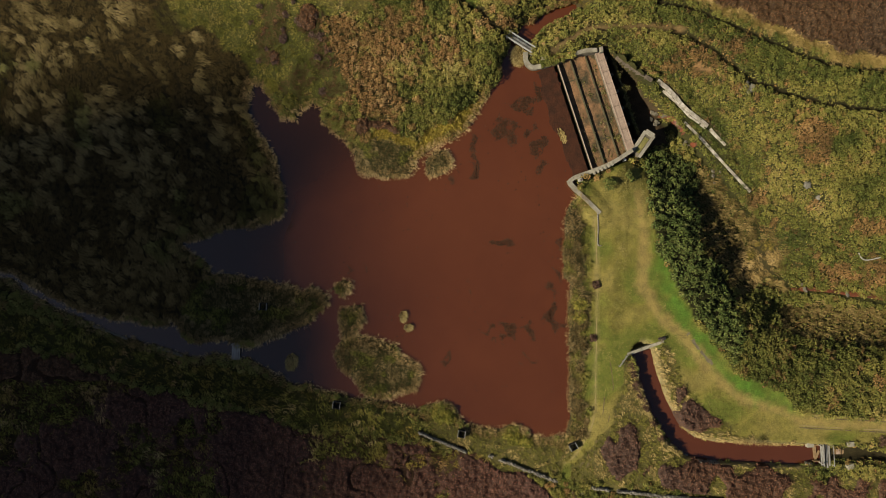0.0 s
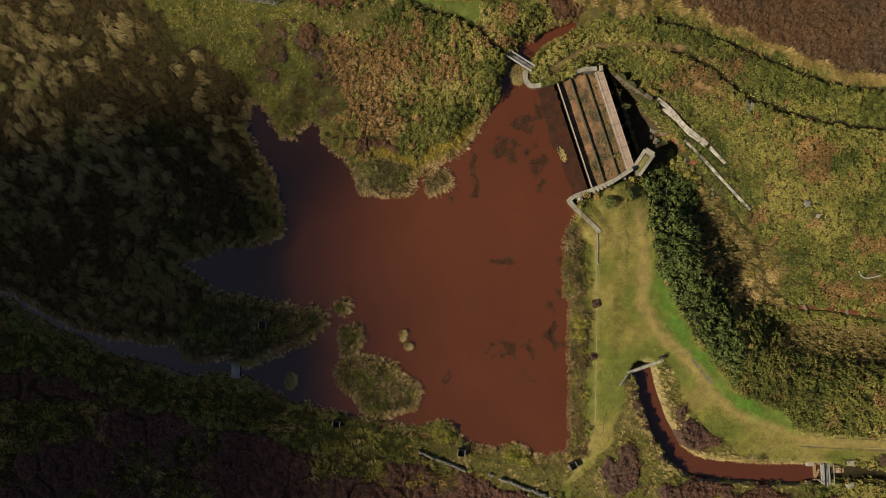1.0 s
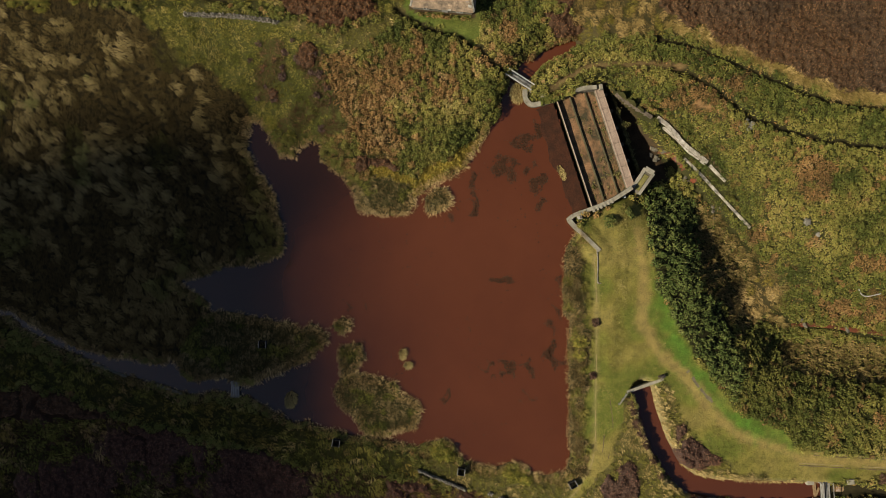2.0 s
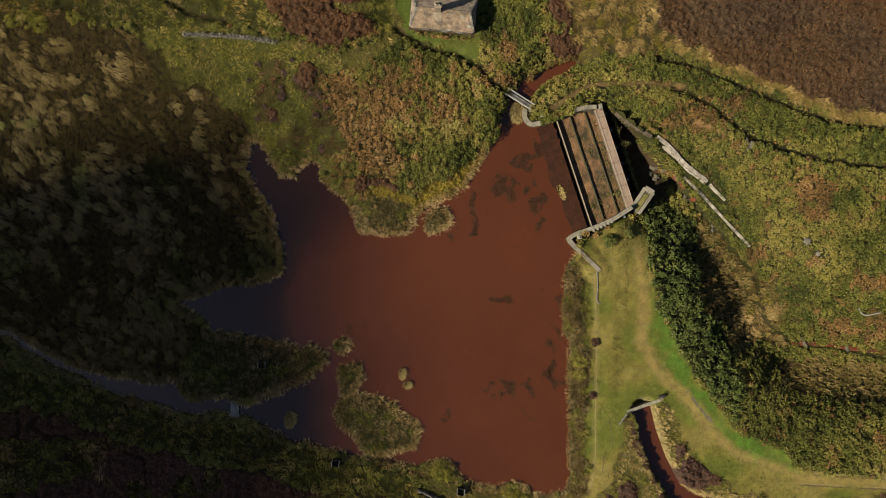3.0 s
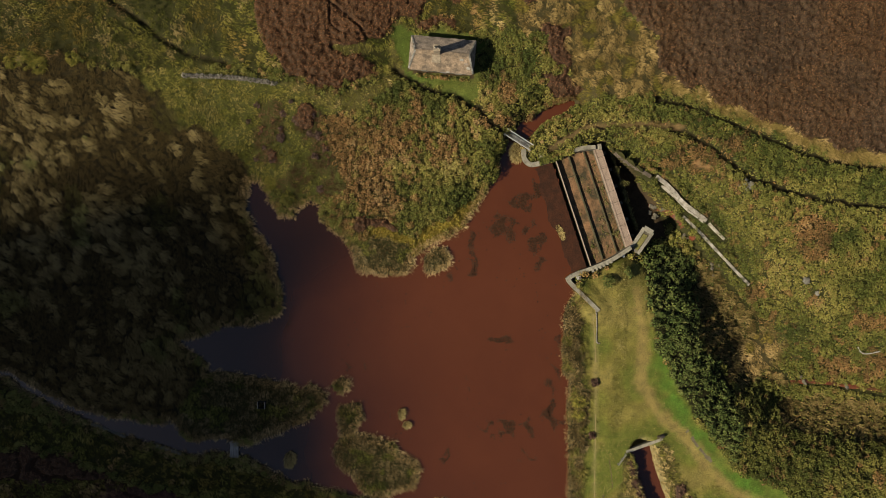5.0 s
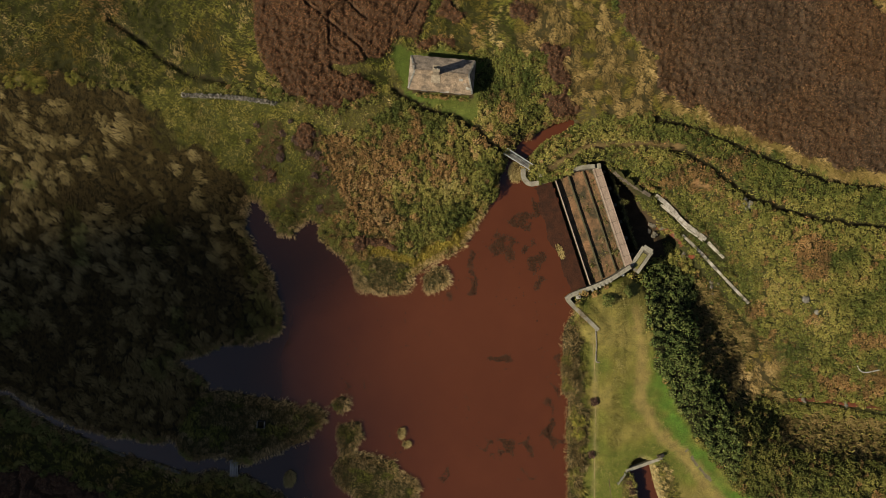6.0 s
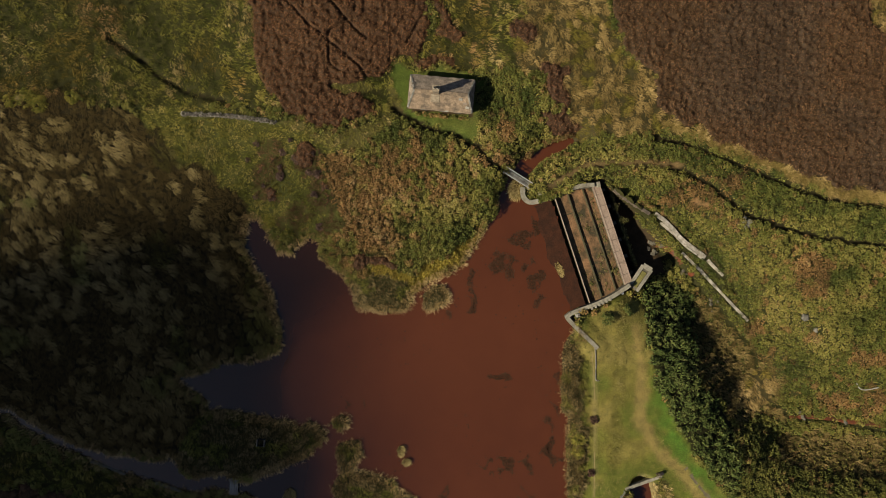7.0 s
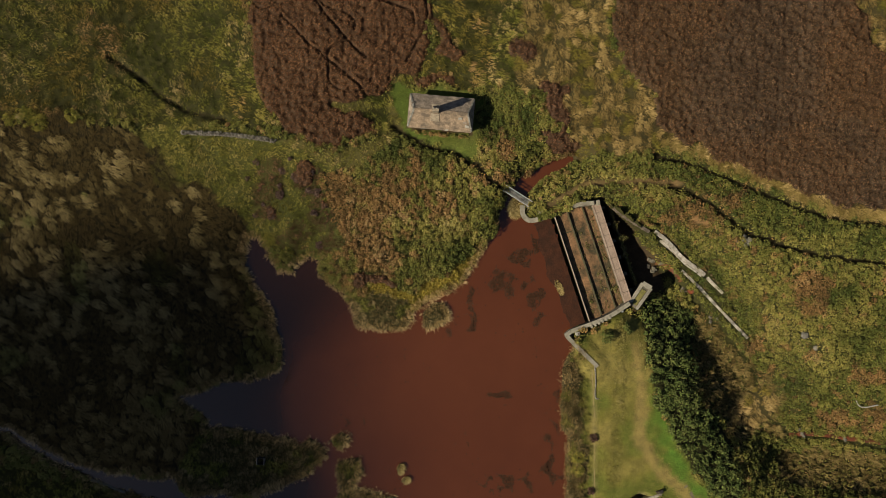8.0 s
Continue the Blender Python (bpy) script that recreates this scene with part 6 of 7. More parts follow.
tufts("marsh_grass", x, y, 29, rng.uniform(0.25, 0.5, len(x)), 0.40 + 0.75 * pale + rng.uniform(0, 0.3, len(x)), 0.054, (np.cos(heading), np.sin(heading)), col, "wind-combed marsh tussocks, blond over dark", "grass", lean=0.80, loose=0.12)

x, y = scatter(4.0, BLOND)
mid, own = cells(x + 1.6 * (grain(x, y, 2, 134) - 0.5), y + 1.6 * (grain(x, y, 2, 135) - 0.5), 1.5, 331)
keep = (mid < 0.62 + 0.3 * (rng.random(len(x)) - 0.5)) | ((x > 33) & (y > 24) & (y < 40))
x, y, mid, own = x[keep], y[keep], mid[keep], own[keep]
v = 0.10 + 0.22 * ((x > 40) & (y < 8)) + 0.35 * grain(x, y, 3, 131) + 0.45 * own * smooth(0.7, 0.1, mid) - 0.35 * smooth(0.35, 0.7, mid) + 0.3 * (rng.random(len(x)) - 0.4) + 0.08
edge = (x > 33) & (y > 24) & (y < 40)
lush = ((0.6 * grain(x, y, 3.5, 136) + 0.4 * own > 0.60) & ~edge)[:, None]
col = np.array((0.88, 0.82, 0.78)) * np.where(lush, palette([(0.040, 0.046, 0.012), (0.115, 0.112, 0.028), (0.21, 0.18, 0.055)], v), palette(STRAWS, v + 0.02 + 0.08 * edge))
heading = radians(-40) + 1.7 * (own - 0.5) + 0.8 * (grain(x, y, 4, 137) - 0.5)
tufts("blond_grass", x, y, 24, rng.uniform(0.2, 0.45, len(x)), 0.3 + 0.62 * smooth(0.9, 0.1, mid) * rng.uniform(0.6, 1.1, len(x)), 0.042, (np.cos(heading), np.sin(heading)), col, "pale straw-coloured moor grass", "grass", lean=0.7)

# the straw margin between the heath and its ditch
margin = np.array(spline([(33.5, 38.9), (38.5, 37.4), (44.0, 35.2), (52.6, 31.7), (59.5, 29.0), (67.0, 28.0), (75.0, 26.9)], 0.07))
x, y = margin[:, 0] + rng.normal(0, 0.30, len(margin)), margin[:, 1] + rng.normal(0, 0.42, len(margin))
v = 0.42 + 0.7 * (grain(x, y, 1.8, 138) - 0.5) + 0.25 * (rng.random(len(x)) - 0.5)
tufts("margin_grass", x, y, 22, rng.uniform(0.2, 0.4, len(x)), rng.uniform(0.4, 0.8, len(x)), 0.042, breeze(x, y, -55, 0.7), np.array((0.82, 0.80, 0.66)) * palette(STRAWS, v), "straw-coloured grass along the edge of the heather", "grass", lean=0.72, loose=0.2)

x, y = scatter(2.0, RUSH)
v = 0.45 * grain(x, y, 3, 141) + 0.6 * rng.random(len(x))
tufts("rushes", x, y, 40, rng.uniform(0.25, 0.55, len(x)), rng.uniform(0.4, 0.95, len(x)), 0.04, breeze(x, y, -40, 0.7), palette([(0.035, 0.030, 0.012), (0.110, 0.086, 0.036), (0.230, 0.180, 0.085)], 0.3 + 1.3 * (v - 0.3)), "brown-green rushes on the valley floor", "rushes", lean=0.65)

x, y = scatter(3.4, REED_Z)
mid, own = clumps(x, y, 1.5, 451)
dam = (x > 16) & (y < 9)
v = 0.75 * (grain(x, y, 1.5, 151) - 0.5) + 0.5 * rng.random(len(x)) + 0.22 + np.where(dam, 0.5 * (own - 0.6) + 0.25 * (0.5 - mid), 0)
green = ((0.5 * grain(x, y, 2.4, 152) + 0.5 * np.where(dam, own, grain(x, y, 2.4, 152)) > 0.55))[:, None]
col = np.where(green, palette([(0.035, 0.042, 0.012), (0.110, 0.118, 0.030), (0.21, 0.19, 0.06)], v), palette([(0.036, 0.029, 0.014), (0.125, 0.098, 0.050), (0.285, 0.225, 0.140)], v))
tufts("sedge", x, y, 26, rng.uniform(0.2, 0.35, len(x)), 0.25 + 0.55 * grain(x, y, 1.5, 151) * rng.uniform(0.7, 1.3, len(x)) + dam * 0.7 * np.clip(0.8 - mid, 0, 1), 0.042, breeze(x, y, -60, 2.0), col, "grey-green sedge on the islets, the spit and the dam's edge", "sedge", lean=0.45, loose=0.5)

x, y = scatter(5.5, LAWN)
rough = grain(x, y, 2.5, 161)
keep = (rough + 0.35 * (rng.random(len(x)) - 0.5) > 0.30) & (pick(FOOT_D, x, y) > 0.2) & (pick(TRACK_D, x, y) > 0.5) & (pick(BRIGHT_IN, x, y) > 0.1)
x, y = x[keep], y[keep]
turf = palette([(0.052, 0.058, 0.018), (0.105, 0.106, 0.034), (0.180, 0.160, 0.064), (0.26, 0.22, 0.11)], 0.55 * grain(x, y, 1.8, 162, 2) + 0.25 * grain(0.3 * x, y, 3, 163) + 0.25 * rng.random(len(x)))
turf = np.where((y > 30)[:, None], turf * (0.55, 0.88, 0.55), turf)
tufts("turf_tufts", x, y, 9, rng.uniform(0.15, 0.35, len(x)), rng.uniform(0.08, 0.21, len(x)) + 0.22 * (abs(x - 26.6 - 0.05 * (y + 5)) < 0.9) * (y > -12), 0.06, breeze(x, y, -30, 2.5),
      turf, "short tufty turf", "grass", lean=0.5)

# reeds: a pale fringe leaning out over the water's edge
x, y = np.meshgrid(np.arange(-72, 24, 0.42), np.arange(-32, 40, 0.42), indexing="ij")
x, y = (x + rng.uniform(-0.25, 0.25, x.shape)).ravel(), (y + rng.uniform(-0.25, 0.25, y.shape)).ravel()
d = pick(WET, x, y)
u_, v_ = weir_place(x, y)
reach = 0.55 + 1.1 * grain(x, y, 5, 171) + 1.9 * ((x > 17) & (y < 8)) * grain(x, y, 1.6, 174)
keep = (d > -0.25) & (d < reach) & ~((u_ > -6) & (v_ > -4) & (v_ < 19)) & ~((x > 10.5) & (y > 29)) & ~((x > 6.5) & (y > 24.5)) & (pick(FOOT_D, x, y) > 0.6)
x, y, d = x[keep], y[keep], d[keep]
ex, ey = pick(WET, x + 0.5, y) - pick(WET, x - 0.5, y), pick(WET, x, y + 0.5) - pick(WET, x, y - 0.5)
nn = np.maximum(np.hypot(ex, ey), 1e-3)
out = (-ex / nn * 0.8 + 0.3, -ey / nn * 0.8 - 0.25)
v = 1.0 * (grain(x, y, 1.6, 172) - 0.5) + 0.5 * rng.random(len(x)) + 0.17 + 0.25 * smooth(0.8, 0, d) + 0.14 * ((x < -8) & (y > 8))
tufts("reed_fringe", x, y, 15, rng.uniform(0.15, 0.35, len(x)), rng.uniform(0.35, 0.8, len(x)), 0.04, out, palette([(0.075, 0.052, 0.022), (0.250, 0.182, 0.092), (0.480, 0.365, 0.215)], 0.08 + v), "tan reeds leaning over the water's edge", "reeds", lean=0.5, loose=0.3)

# shrubs along the cottage's south wall, and herbs that hang over the weir's north wall
n = 46
s = rng.uniform(-3.6, 4.3, n)
off = -2.75 - 0.25 * rng.random(n)
x, y = HOUSE_AT[0] + s * hc - off * hs, HOUSE_AT[1] + s * hs + off * hc
leaves("wall_shrubs", x, y, np.full(n, HOUSE_Z), rng.uniform(0.2, 0.4, n), rng.uniform(0.2, 0.7, n), 18, 0.2, leafy_mix(x, y, np.full(n, 0.5), 190), "russet and green plants along the cottage wall", "plants", up=0.5)
n = 190
s = rng.random(n)
x, y = 15.2 + 4.6 * s + rng.normal(0, 0.25, n), 28.05 + 1.6 * s + rng.normal(0, 0.2, n)
leaves("overhanging_herbs", x, y, 0.70 + 0.25 * rng.random(n), rng.uniform(0.25, 0.45, n), rng.uniform(0.3, 0.6, n), 22, 0.24, leafy_mix(x, y, np.full(n, 0.15), 191), "green herbs hanging over the weir wall", "undergrowth", up=0.5)


n = 90
s = rng.random(n)
x, y = 27.4 + 5.4 * s + rng.normal(0, 0.12, n), 30.2 - 3.7 * s + rng.normal(0, 0.15, n)
leaves("overhanging_herbs", x, y, 0.0 + 0.2 * rng.random(n), rng.uniform(0.25, 0.45, n), rng.uniform(0.2, 0.5, n), 22, 0.24, leafy_mix(x, y, np.full(n, 0.25), 192), "herbs hanging over the channel wall", "undergrowth", up=0.5)


n = 150
s = rng.random(n)
side = np.where(rng.random(n) < 0.5, -1, 1)
lx = np.interp(s, [0, 0.3, 0.6, 1], [13.6, 15.6, 17.8, 20.9])
ly = np.interp(s, [0, 0.3, 0.6, 1], [32.9, 34.7, 35.7, 36.5])
x, y = lx - 0.50 * side * (0.9 + 0.4 * rng.random(n)), ly + 0.22 + 1.08 * side * (0.9 + 0.35 * rng.random(n))
leaves("overhanging_herbs", x, y, 0.15 + 0.3 * rng.random(n), rng.uniform(0.3, 0.5, n), rng.uniform(0.4, 0.9, n) + 0.6 * (side < 0), 24, 0.25, leafy_mix(x, y, np.where(side > 0, 0.6, 0.2), 193), "herbs leaning over the inlet", "undergrowth", up=0.5)


LIMES = [(0.070, 0.075, 0.014), (0.170, 0.155, 0.026), (0.290, 0.245, 0.050)]
BOTTLE = [(0.030, 0.045, 0.012), (0.075, 0.090, 0.022), (0.150, 0.145, 0.040)]
PURPLES = [(0.050, 0.030, 0.023), (0.105, 0.066, 0.052), (0.160, 0.106, 0.086)]
RUDDY = [(0.030, 0.017, 0.012), (0.070, 0.038, 0.026), (0.120, 0.070, 0.048)]


def bush(name, bx, by, r, tall, hues, label):
    """One low bush: a dome of small leaves."""
    k = int(34 * r * max(r, 1))
    a, q = rng.random(k) * 6.28, np.sqrt(rng.random(k)) * r
    x, y = bx + q * np.cos(a), by + q * np.sin(a)
    z = pick(LAND, x, y) + tall * (1 - (q / r) ** 2) * 0.5
    leaves(name, x, y, z, np.full(k, min(r, 0.9) * 0.4), np.full(k, tall * 0.5), 22, 0.2, palette(hues, rng.random(k)), label, "bush", up=0.6, fan=2.0, kind="", group=label.split(" ", 1)[1])


for bx, by, r, tall in ((25.3, 9.8, 0.95, 1.3), (28.4, 11.4, 0.55, 0.8), (29.0, 10.6, 0.4, 0.6)):
    bush("lone_bush", bx, by, r, tall, BOTTLE, "small green bush on the dam's turf")
for bx, by, r, tall in ((-0.3, -24.9, 1.5, 0.9), (0.9, -25.6, 0.9, 0.7), (10.4, -28.4, 1.3, 0.7), (12.6, -29.2, 1.0, 0.6), (20.6, -8.3, 1.1, 0.8), (20.9, -10.4, 0.9, 0.8), (-26.3, 24.6, 1.1, 0.4), (-23.2, 22.6, 0.9, 0.4), (9.0, 30.2, 0.9, 0.9), (8.0, 27.9, 0.8, 0.8)):
    bush("shore_bush", bx, by, r, tall, LIMES, "yellow-green bush at the water's edge")
for bx, by, r, tall in ((23.2, -5.4, 0.6, 0.5), (22.7, -13.5, 0.55, 0.5), (28.6, -17.4, 0.7, 0.5), (28.9, -18.9, 0.6, 0.5), (29.6, -20.6, 0.8, 0.6), (30.2, -22.3, 0.7, 0.5), (30.9, -24.2, 0.8, 0.6), (31.9, -26.4, 0.6, 0.5), (33.3, -28.6, 0.7, 0.5), (66.9, -29.2, 0.9, 0.6)):
    bush("heather_bush", bx, by, r, tall, RUDDY, "dark ruddy heather bush at the edge of the turf")


for bx, by, r in ((-62.3, 43.4, 1.5), (-60.4, 42.6, 1.3), (-64.6, 43.0, 1.0), (-55.3, 43.6, 1.0)):
    bush("fern_clump", bx, by, r, 0.7, LIMES, "bright yellow-green fern clump in the moor grass")
for cx, cy, rx, ry in DUSKY[:4]:
    for _ in range(5):
        bush("heather_bush", cx + rx * float(rng.normal(0, 0.9)), cy + ry * float(rng.normal(0, 0.7)), float(rng.uniform(0.3, 0.65)), 0.45, PURPLES, "faded purple heather bush in the hill grass")


# small grass islets standing in the water
def grass_islet(name, cx, cy, rx, ry, turn, tall, heading, label):
    n = int(260 * rx * ry * 3.1) + 60
    a, r = rng.random(n) * 2 * np.pi, np.sqrt(rng.random(n))
    lx_, ly_ = rx * r * np.cos(a), ry * r * np.sin(a)
    t = radians(turn)
    x, y = cx + lx_ * math.cos(t) - ly_ * math.sin(t), cy + lx_ * math.sin(t) + ly_ * math.cos(t)
    dx, dy = 0.35 * math.cos(radians(heading)) + 0.5 * (x - cx) / rx + rng.normal(0, 0.15, n), 0.35 * math.sin(radians(heading)) + 0.5 * (y - cy) / max(rx, ry) + rng.normal(0, 0.15, n)
    over = np.maximum(np.hypot(dx, dy) / 0.9, 1)
    col = palette(STRAWS, 0.25 + 0.6 * rng.random(n))
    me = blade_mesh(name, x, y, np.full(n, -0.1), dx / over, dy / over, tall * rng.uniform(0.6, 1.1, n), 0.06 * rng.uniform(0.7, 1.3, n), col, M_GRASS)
    tagged(new(name, me), label, "grass tussock")


grass_islet("grass_islet", 18.15, 17.3, 0.40, 1.15, 20, 0.5, -20, "straw-coloured grass tussock standing in the water")
grass_islet("grass_islet", -6.1, -10.2, 0.45, 0.75, 0, 0.8, -60, "small pale grass tussock in the water")
grass_islet("grass_islet", -5.3, -11.9, 0.5, 0.45, 0, 0.8, -60, "small pale grass tussock in the water")
grass_islet("grass_islet", -23.2, -17.2, 0.8, 1.2, -10, 0.7, -60, "grey-green reed clump standing in the dark water")
grass_islet("grass_islet", 11.6, 29.6, 0.9, 1.2, 0, 1.1, -120, "pale grass tussock at the foot of the wall")


# grass and dead twigs on the weir's low walls
n = 900
which = rng.integers(0, 4, n)
u_ = np.choose(which, [2.25, 4.70, 8.85, 5.4]) + rng.normal(0, 0.13, n)
v_ = rng.uniform(0.5, 16.5, n)
v_ = np.where(which == 2, 1.6 + rng.uniform(0, 12.6, n), v_)
keep = grain(u_ * 3, v_, 1.6, 181) > np.where(which == 2, 0.3, 0.5)
u_, v_, which = u_[keep], v_[keep], which[keep]
x, y = WEIR.x + WEIR_OUT.x * u_ + WEIR_ALONG.x * v_, WEIR.y + WEIR_OUT.y * u_ + WEIR_ALONG.y * v_
leaves("wall_plants", x, y, np.choose(which, [-0.65, -0.9, -1.65, -0.95]), rng.uniform(0.1, 0.28, len(x)), rng.uniform(0.1, 0.4, len(x)), 9, 0.17,
       palette([(0.045, 0.05, 0.014), (0.11, 0.10, 0.03), (0.2, 0.165, 0.075)], rng.random(len(x))), "grass and moss growing on the weir's low walls", "moss", up=0.6)


# grass, moss and dead wood lying in the silted bays
n = 420
u_, v_ = rng.uniform(0.4, 5.9, n), rng.uniform(0.4, 16.6, n)
keep = (grain(u_ * 1.5, v_, 2.2, 183) + 0.03 * (v_ - 9) > 0.52) & (abs(u_ - 2.12) > 0.2) & (abs(u_ - 4.56) > 0.2)
u_, v_ = u_[keep], v_[keep]
x, y = WEIR.x + WEIR_OUT.x * u_ + WEIR_ALONG.x * v_, WEIR.y + WEIR_OUT.y * u_ + WEIR_ALONG.y * v_
leaves("bay_plants", x, y, np.where(u_ < 2.1, -0.43, np.where(u_ < 4.5, -0.60, -0.80)), rng.uniform(0.1, 0.3, len(x)), rng.uniform(0.05, 0.25, len(x)), 9, 0.14,
       palette([(0.05, 0.055, 0.014), (0.12, 0.105, 0.03), (0.24, 0.17, 0.085)], rng.random(len(x))), "moss and grass growing on the silt", "moss", up=0.6)
for u0, v0, r, tall, warm in ((3.9, 11.3, 0.65, 0.5, 0.9), (5.35, 13.6, 0.55, 0.8, 0.2), (5.3, 6.6, 0.5, 0.5, 0.6), (5.5, 9.0, 0.3, 0.4, 0.5), (3.4, 6.4, 0.4, 0.35, 0.2), (1.2, 14.6, 0.4, 0.4, 0.1), (8.8, 4.6, 0.6, 1.0, 0.5), (9.0, 7.0, 0.7, 1.1, 0.45), (8.7, 9.6, 0.35, 0.6, 0.4)):
    k = 10
    a, q = rng.random(k) * 6.28, np.sqrt(rng.random(k)) * r
    x, y = WEIR.x + WEIR_OUT.x * u0 + WEIR_ALONG.x * v0 + q * np.cos(a), WEIR.y + WEIR_OUT.y * u0 + WEIR_ALONG.y * v0 + q * np.sin(a)
    z = -1.7 if u0 > 8 else -0.5 - 0.18 * u0 / 2
    leaves("seedling_shrub", x, y, np.full(k, z), np.full(k, r * 0.5), np.full(k, tall), 20, 0.15, palette([(0.05, 0.055, 0.016), (0.13, 0.115, 0.036), (0.22, 0.165, 0.09)], 0.6 * rng.random(k) + 0.4 * warm),
           "small shrub rooted in the weir's masonry" if u0 > 8 else "small scrubby plant rooted in the silt", "shrub", up=0.8, kind="")


# dry stems along the upper edge of the channel slabs
edge_n = spline(SLABN, 0.18) + spline(SLABU, 0.18)
x, y = np.array([q[0] for q in edge_n]), np.array([q[1] for q in edge_n])
x, y = x + 0.50 + rng.normal(0, 0.09, len(x)), y + 0.50 + rng.normal(0, 0.09, len(x))
leaves("dry_fringe", x, y, pick(LAND, x, y), rng.uniform(0.12, 0.28, len(x)), rng.uniform(0.08, 0.22, len(x)), 14, 0.15, palette([(0.05, 0.034, 0.018), (0.11, 0.075, 0.042), (0.18, 0.13, 0.08)], rng.random(len(x))),
       "dry brown stems matted along the channel slabs", "undergrowth", up=0.5)


# ---- weed mats on the water ----
def weed_mats():
    """Ragged mats at the surface: small plates where the growth is thick enough, over a fine grid."""
    st = 0.16
    px, py = np.meshgrid(np.arange(-26, 20, st), np.arange(-24, 27, st), indexing="ij")
    thick = np.full(px.shape, -1.0)
    for cx, cy, rx, ry, full in ((12.9, 22.0, 2.2, 1.2, 0.10), (9.0, 18.6, 1.2, 2.6, 0.0), (11.2, 17.6, 1.6, 2.2, 0.02), (14.6, 16.2, 1.3, 2.8, 0.06), (4.8, 13.0, 1.3, 2.4, 0.0), (0.9, 10.2, 0.9, 1.4, 0.0), (17.0, 22.5, 1.0, 2.0, 0.0),
                                 (9.2, 0.2, 2.8, 1.0, -0.02), (17.3, -1.0, 1.3, 3.4, 0.02), (16.6, -6.5, 1.4, 3.0, -0.03), (11.2, -12.6, 3.0, 2.6, 0.04), (13.0, -16.2, 2.0, 1.8, -0.02), (6.8, -13.5, 2.8, 1.8, -0.06),
                                 (17.8, -12.2, 1.2, 1.2, 0.06), (0.8, -16.5, 2.2, 3.0, -0.07), (-13.0, -3.0, 2.4, 1.6, -0.05), (-22.8, 3.5, 1.8, 5.0, -0.04), (-13.2, 1.2, 0.9, 0.7, 0.04), (4.0, -6.0, 4.0, 5.0, -0.14), (-3.0, 9.8, 1.8, 0.7, -0.05)):
        thick = np.maximum(thick, full + 0.02 - 0.16 * np.hypot((px - cx) / rx, (py - cy) / ry) ** 2)
    for line in ([(8.5, 16.4), (8.0, 17.6), (9.8, 19.9), (11.1, 19.2), (10.6, 17.1), (12.6, 17.3), (14.7, 18.6), (15.3, 16.6), (14.3, 14.9), (15.6, 13.3), (15.2, 11.9)], [(10.8, 22.2), (11.7, 20.9), (13.5, 21.2), (14.8, 23.5), (14.2, 24.8)], [(19.0, 1.3), (17.7, 0.0), (16.2, -2.0), (17.6, -3.5), (18.1, -5.0)], [(7.8, 0.6), (9.1, 1.2), (10.8, 1.5), (10.0, 0.0)],
                 [(15.7, -7.6), (16.8, -8.9), (16.0, -11.0), (18.1, -11.9)], [(4.8, 16.6), (4.2, 14.4), (5.6, 13.1), (5.0, 11.4)], [(7.8, -11.9), (9.5, -11.5), (10.4, -13.2), (13.0, -11.9), (14.3, -13.7), (12.1, -14.5)]):
        near = along(line, px + 1.2 * (grain(px, py, 1.5, 233) - 0.5), py + 1.2 * (grain(px, py, 1.5, 234) - 0.5))[0]
        thick = np.maximum(thick, 0.20 - 0.36 * near)
    vein = 1 - 2 * abs(grain(px, py, 2.0, 231, 2) - 0.5)
    grown = thick + 0.30 * (grain(px, py, 1.1, 232) - 0.5) + 0.75 * (vein - 0.86)
    use = (grown > 0) & (thick > -0.5) & (pick(WET, px, py) < -0.5)
    x, y, g = px[use], py[use], np.clip(grown[use] / 0.1, 0.15, 1)
    k = 420
    ex, ey = rng.uniform(-16, 19, k), rng.uniform(-23, 23, k)
    wet = (pick(WET, ex, ey) < -0.7) & (grain(ex, ey, 6, 235) > 0.45)
    x, y, g = np.concatenate([x, ex[wet]]), np.concatenate([y, ey[wet]]), np.concatenate([g, rng.uniform(0.1, 0.9, wet.sum())])
    n = len(x)
    x, y = x + rng.uniform(-0.11, 0.11, n), y + rng.uniform(-0.11, 0.11, n)
    a = np.arange(5)[None] * 2 * np.pi / 5 + rng.random((n, 1)) * 6.28
    r = st * (0.45 + 0.45 * g)[:, None] * rng.uniform(0.7, 1.25, (n, 5))
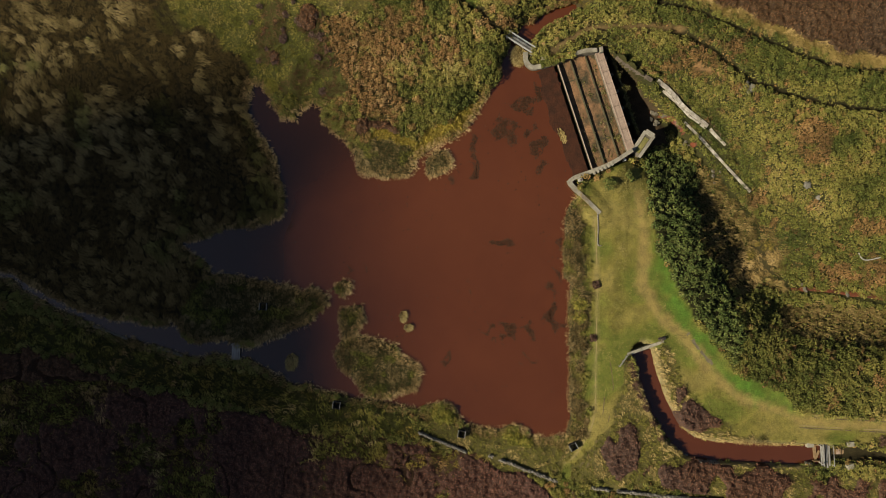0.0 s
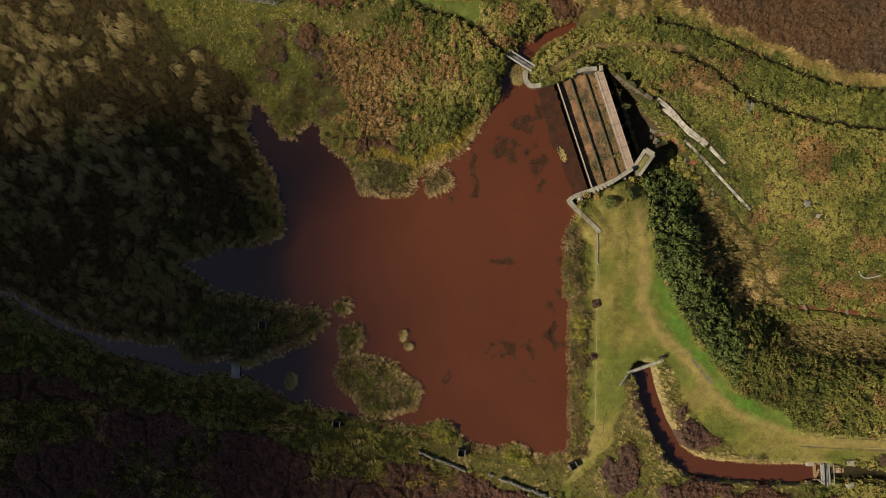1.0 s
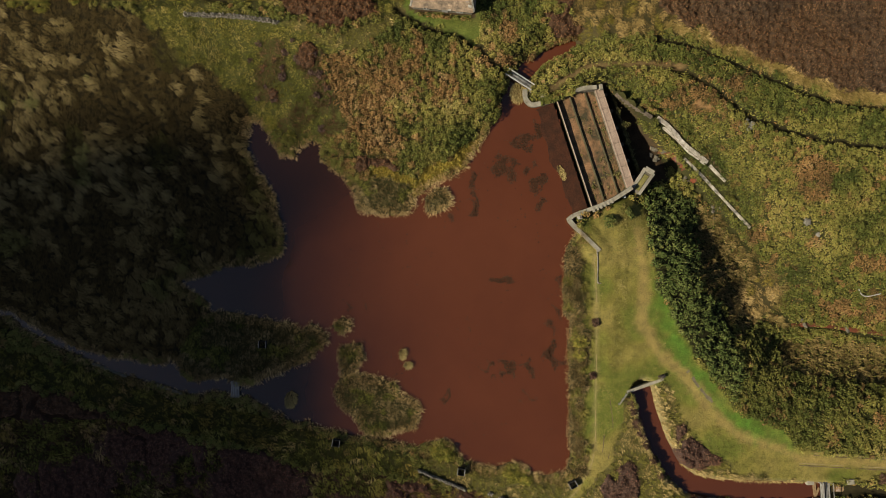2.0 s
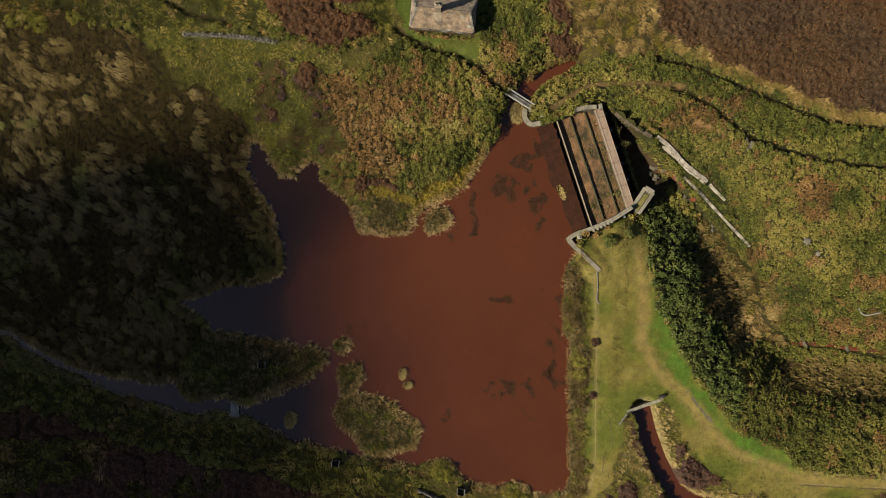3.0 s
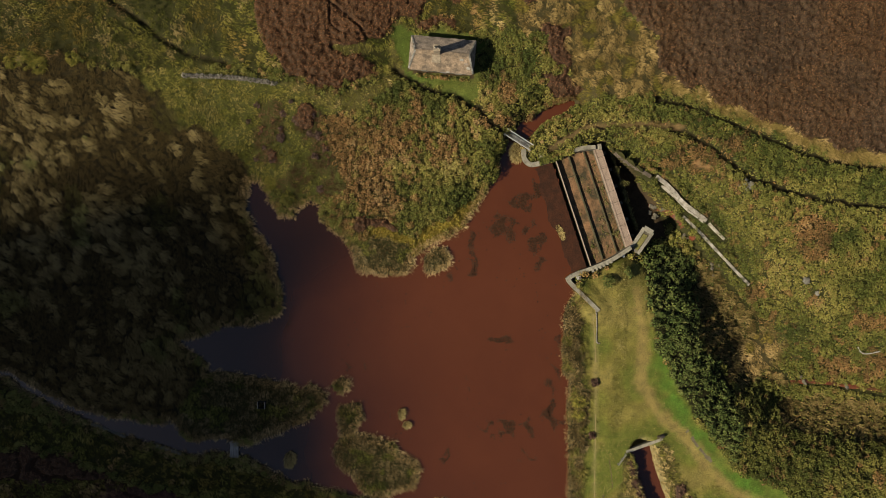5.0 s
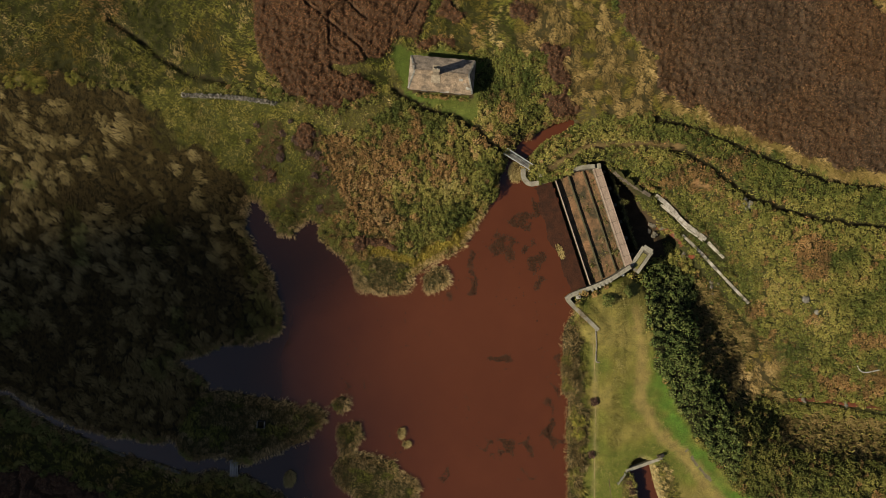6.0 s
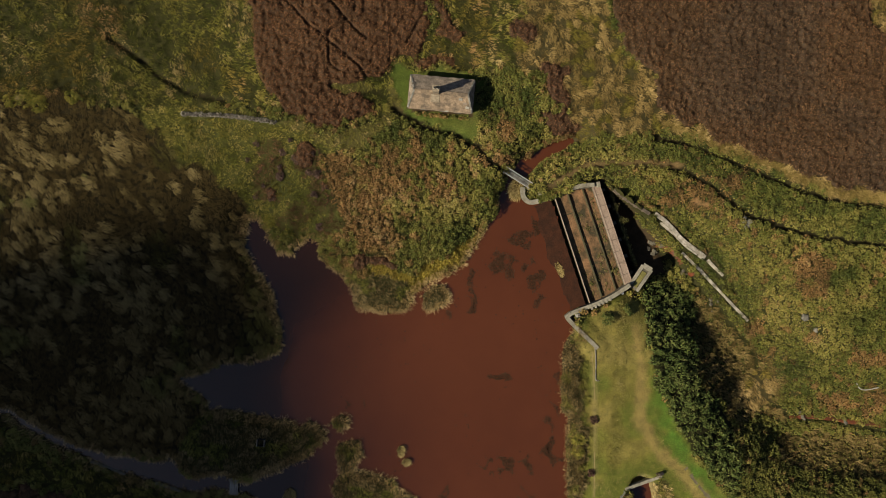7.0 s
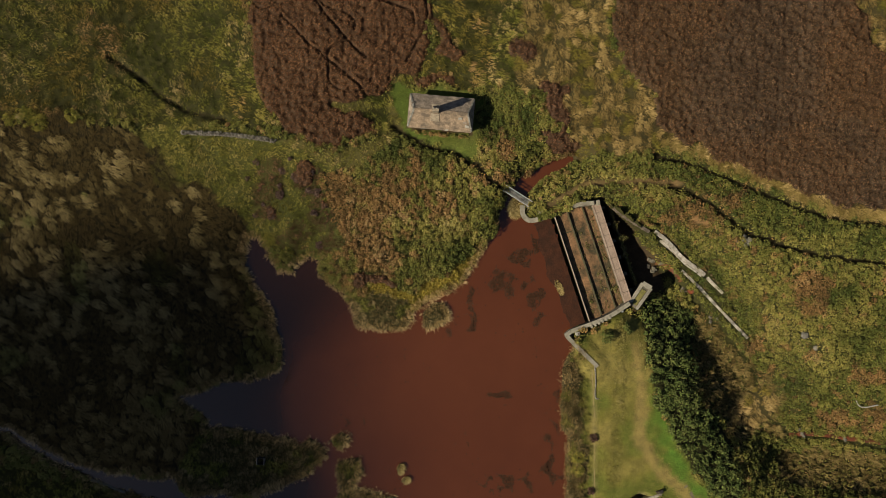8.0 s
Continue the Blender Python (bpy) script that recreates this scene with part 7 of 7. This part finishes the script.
    v = np.stack([x[:, None] + r * np.cos(a), y[:, None] + r * np.sin(a), np.repeat(0.008 + 0.0004 * (np.arange(n) % 31)[:, None], 5, 1)], -1)
    c = np.array((0.034, 0.0165, 0.0095)) * rng.uniform(0.8, 1.3, (n, 1)) * (1 + 0.5 * (1 - g))[:, None]
    me = mesh_from("water_weed", v.reshape(-1, 3), np.arange(5 * n).reshape(n, 5), M_WEED, np.repeat(c, 5, 0))
    tagged(new("water_weed", me), "dark weed mats lying at the water's surface", "water weed", kind="stuff")


weed_mats()


# ---- the cloud before the sun, far above and outside the view ----
def drifting_cloud():
    """Puffs that make up one cloud; its shade falls on the reservoir's western shore."""
    rng = np.random.default_rng(11)
    edge = [(-68, 30), (-46, 30), (-35, 28), (-28.5, 22), (-27, 12), (-25, 0), (-21, -9), (-11.5, -18), (-10, -26), (-17, -32), (-26, -42), (-30, -60), (-20, -100), (-20, -150), (-90, -160), (-170, -110), (-190, -30), (-150, 25), (-105, 32)]
    bm = bmesh.new()
    bmesh.ops.create_icosphere(bm, subdivisions=1, radius=1)
    ball, faces = np.array([v.co[:] for v in bm.verts]), np.array([[v.index for v in f.verts] for f in bm.faces])
    bm.free()
    n = 1500
    x, y = rng.uniform(-185, 40, n), rng.uniform(-155, 50, n)
    d = signed(edge, x, y)
    r = np.where(d < -16, rng.uniform(10, 16, n), np.where(d < -7, rng.uniform(5, 8, n), np.where((d < 8) & (rng.random(n) < 0.85), rng.uniform(1.5, 3.5, n), 0)))
    x, y, r = x[r > 0], y[r > 0], r[r > 0]
    at = np.stack([x, y, rng.uniform(-4, 10, len(x))], -1) + np.array(TO_SUN)[None] * 1700
    v = at[:, None] + ball[None] * r[:, None, None] * np.array((1, 1, 0.75))
    f = np.arange(len(x))[:, None, None] * len(ball) + faces[None]
    tagged(new("cloud", mesh_from("cloud", v.reshape(-1, 3), f.reshape(-1, 3), M_CLOUD)), "white cumulus cloud drifting in front of the sun", "cloud", kind="structure")


drifting_cloud()
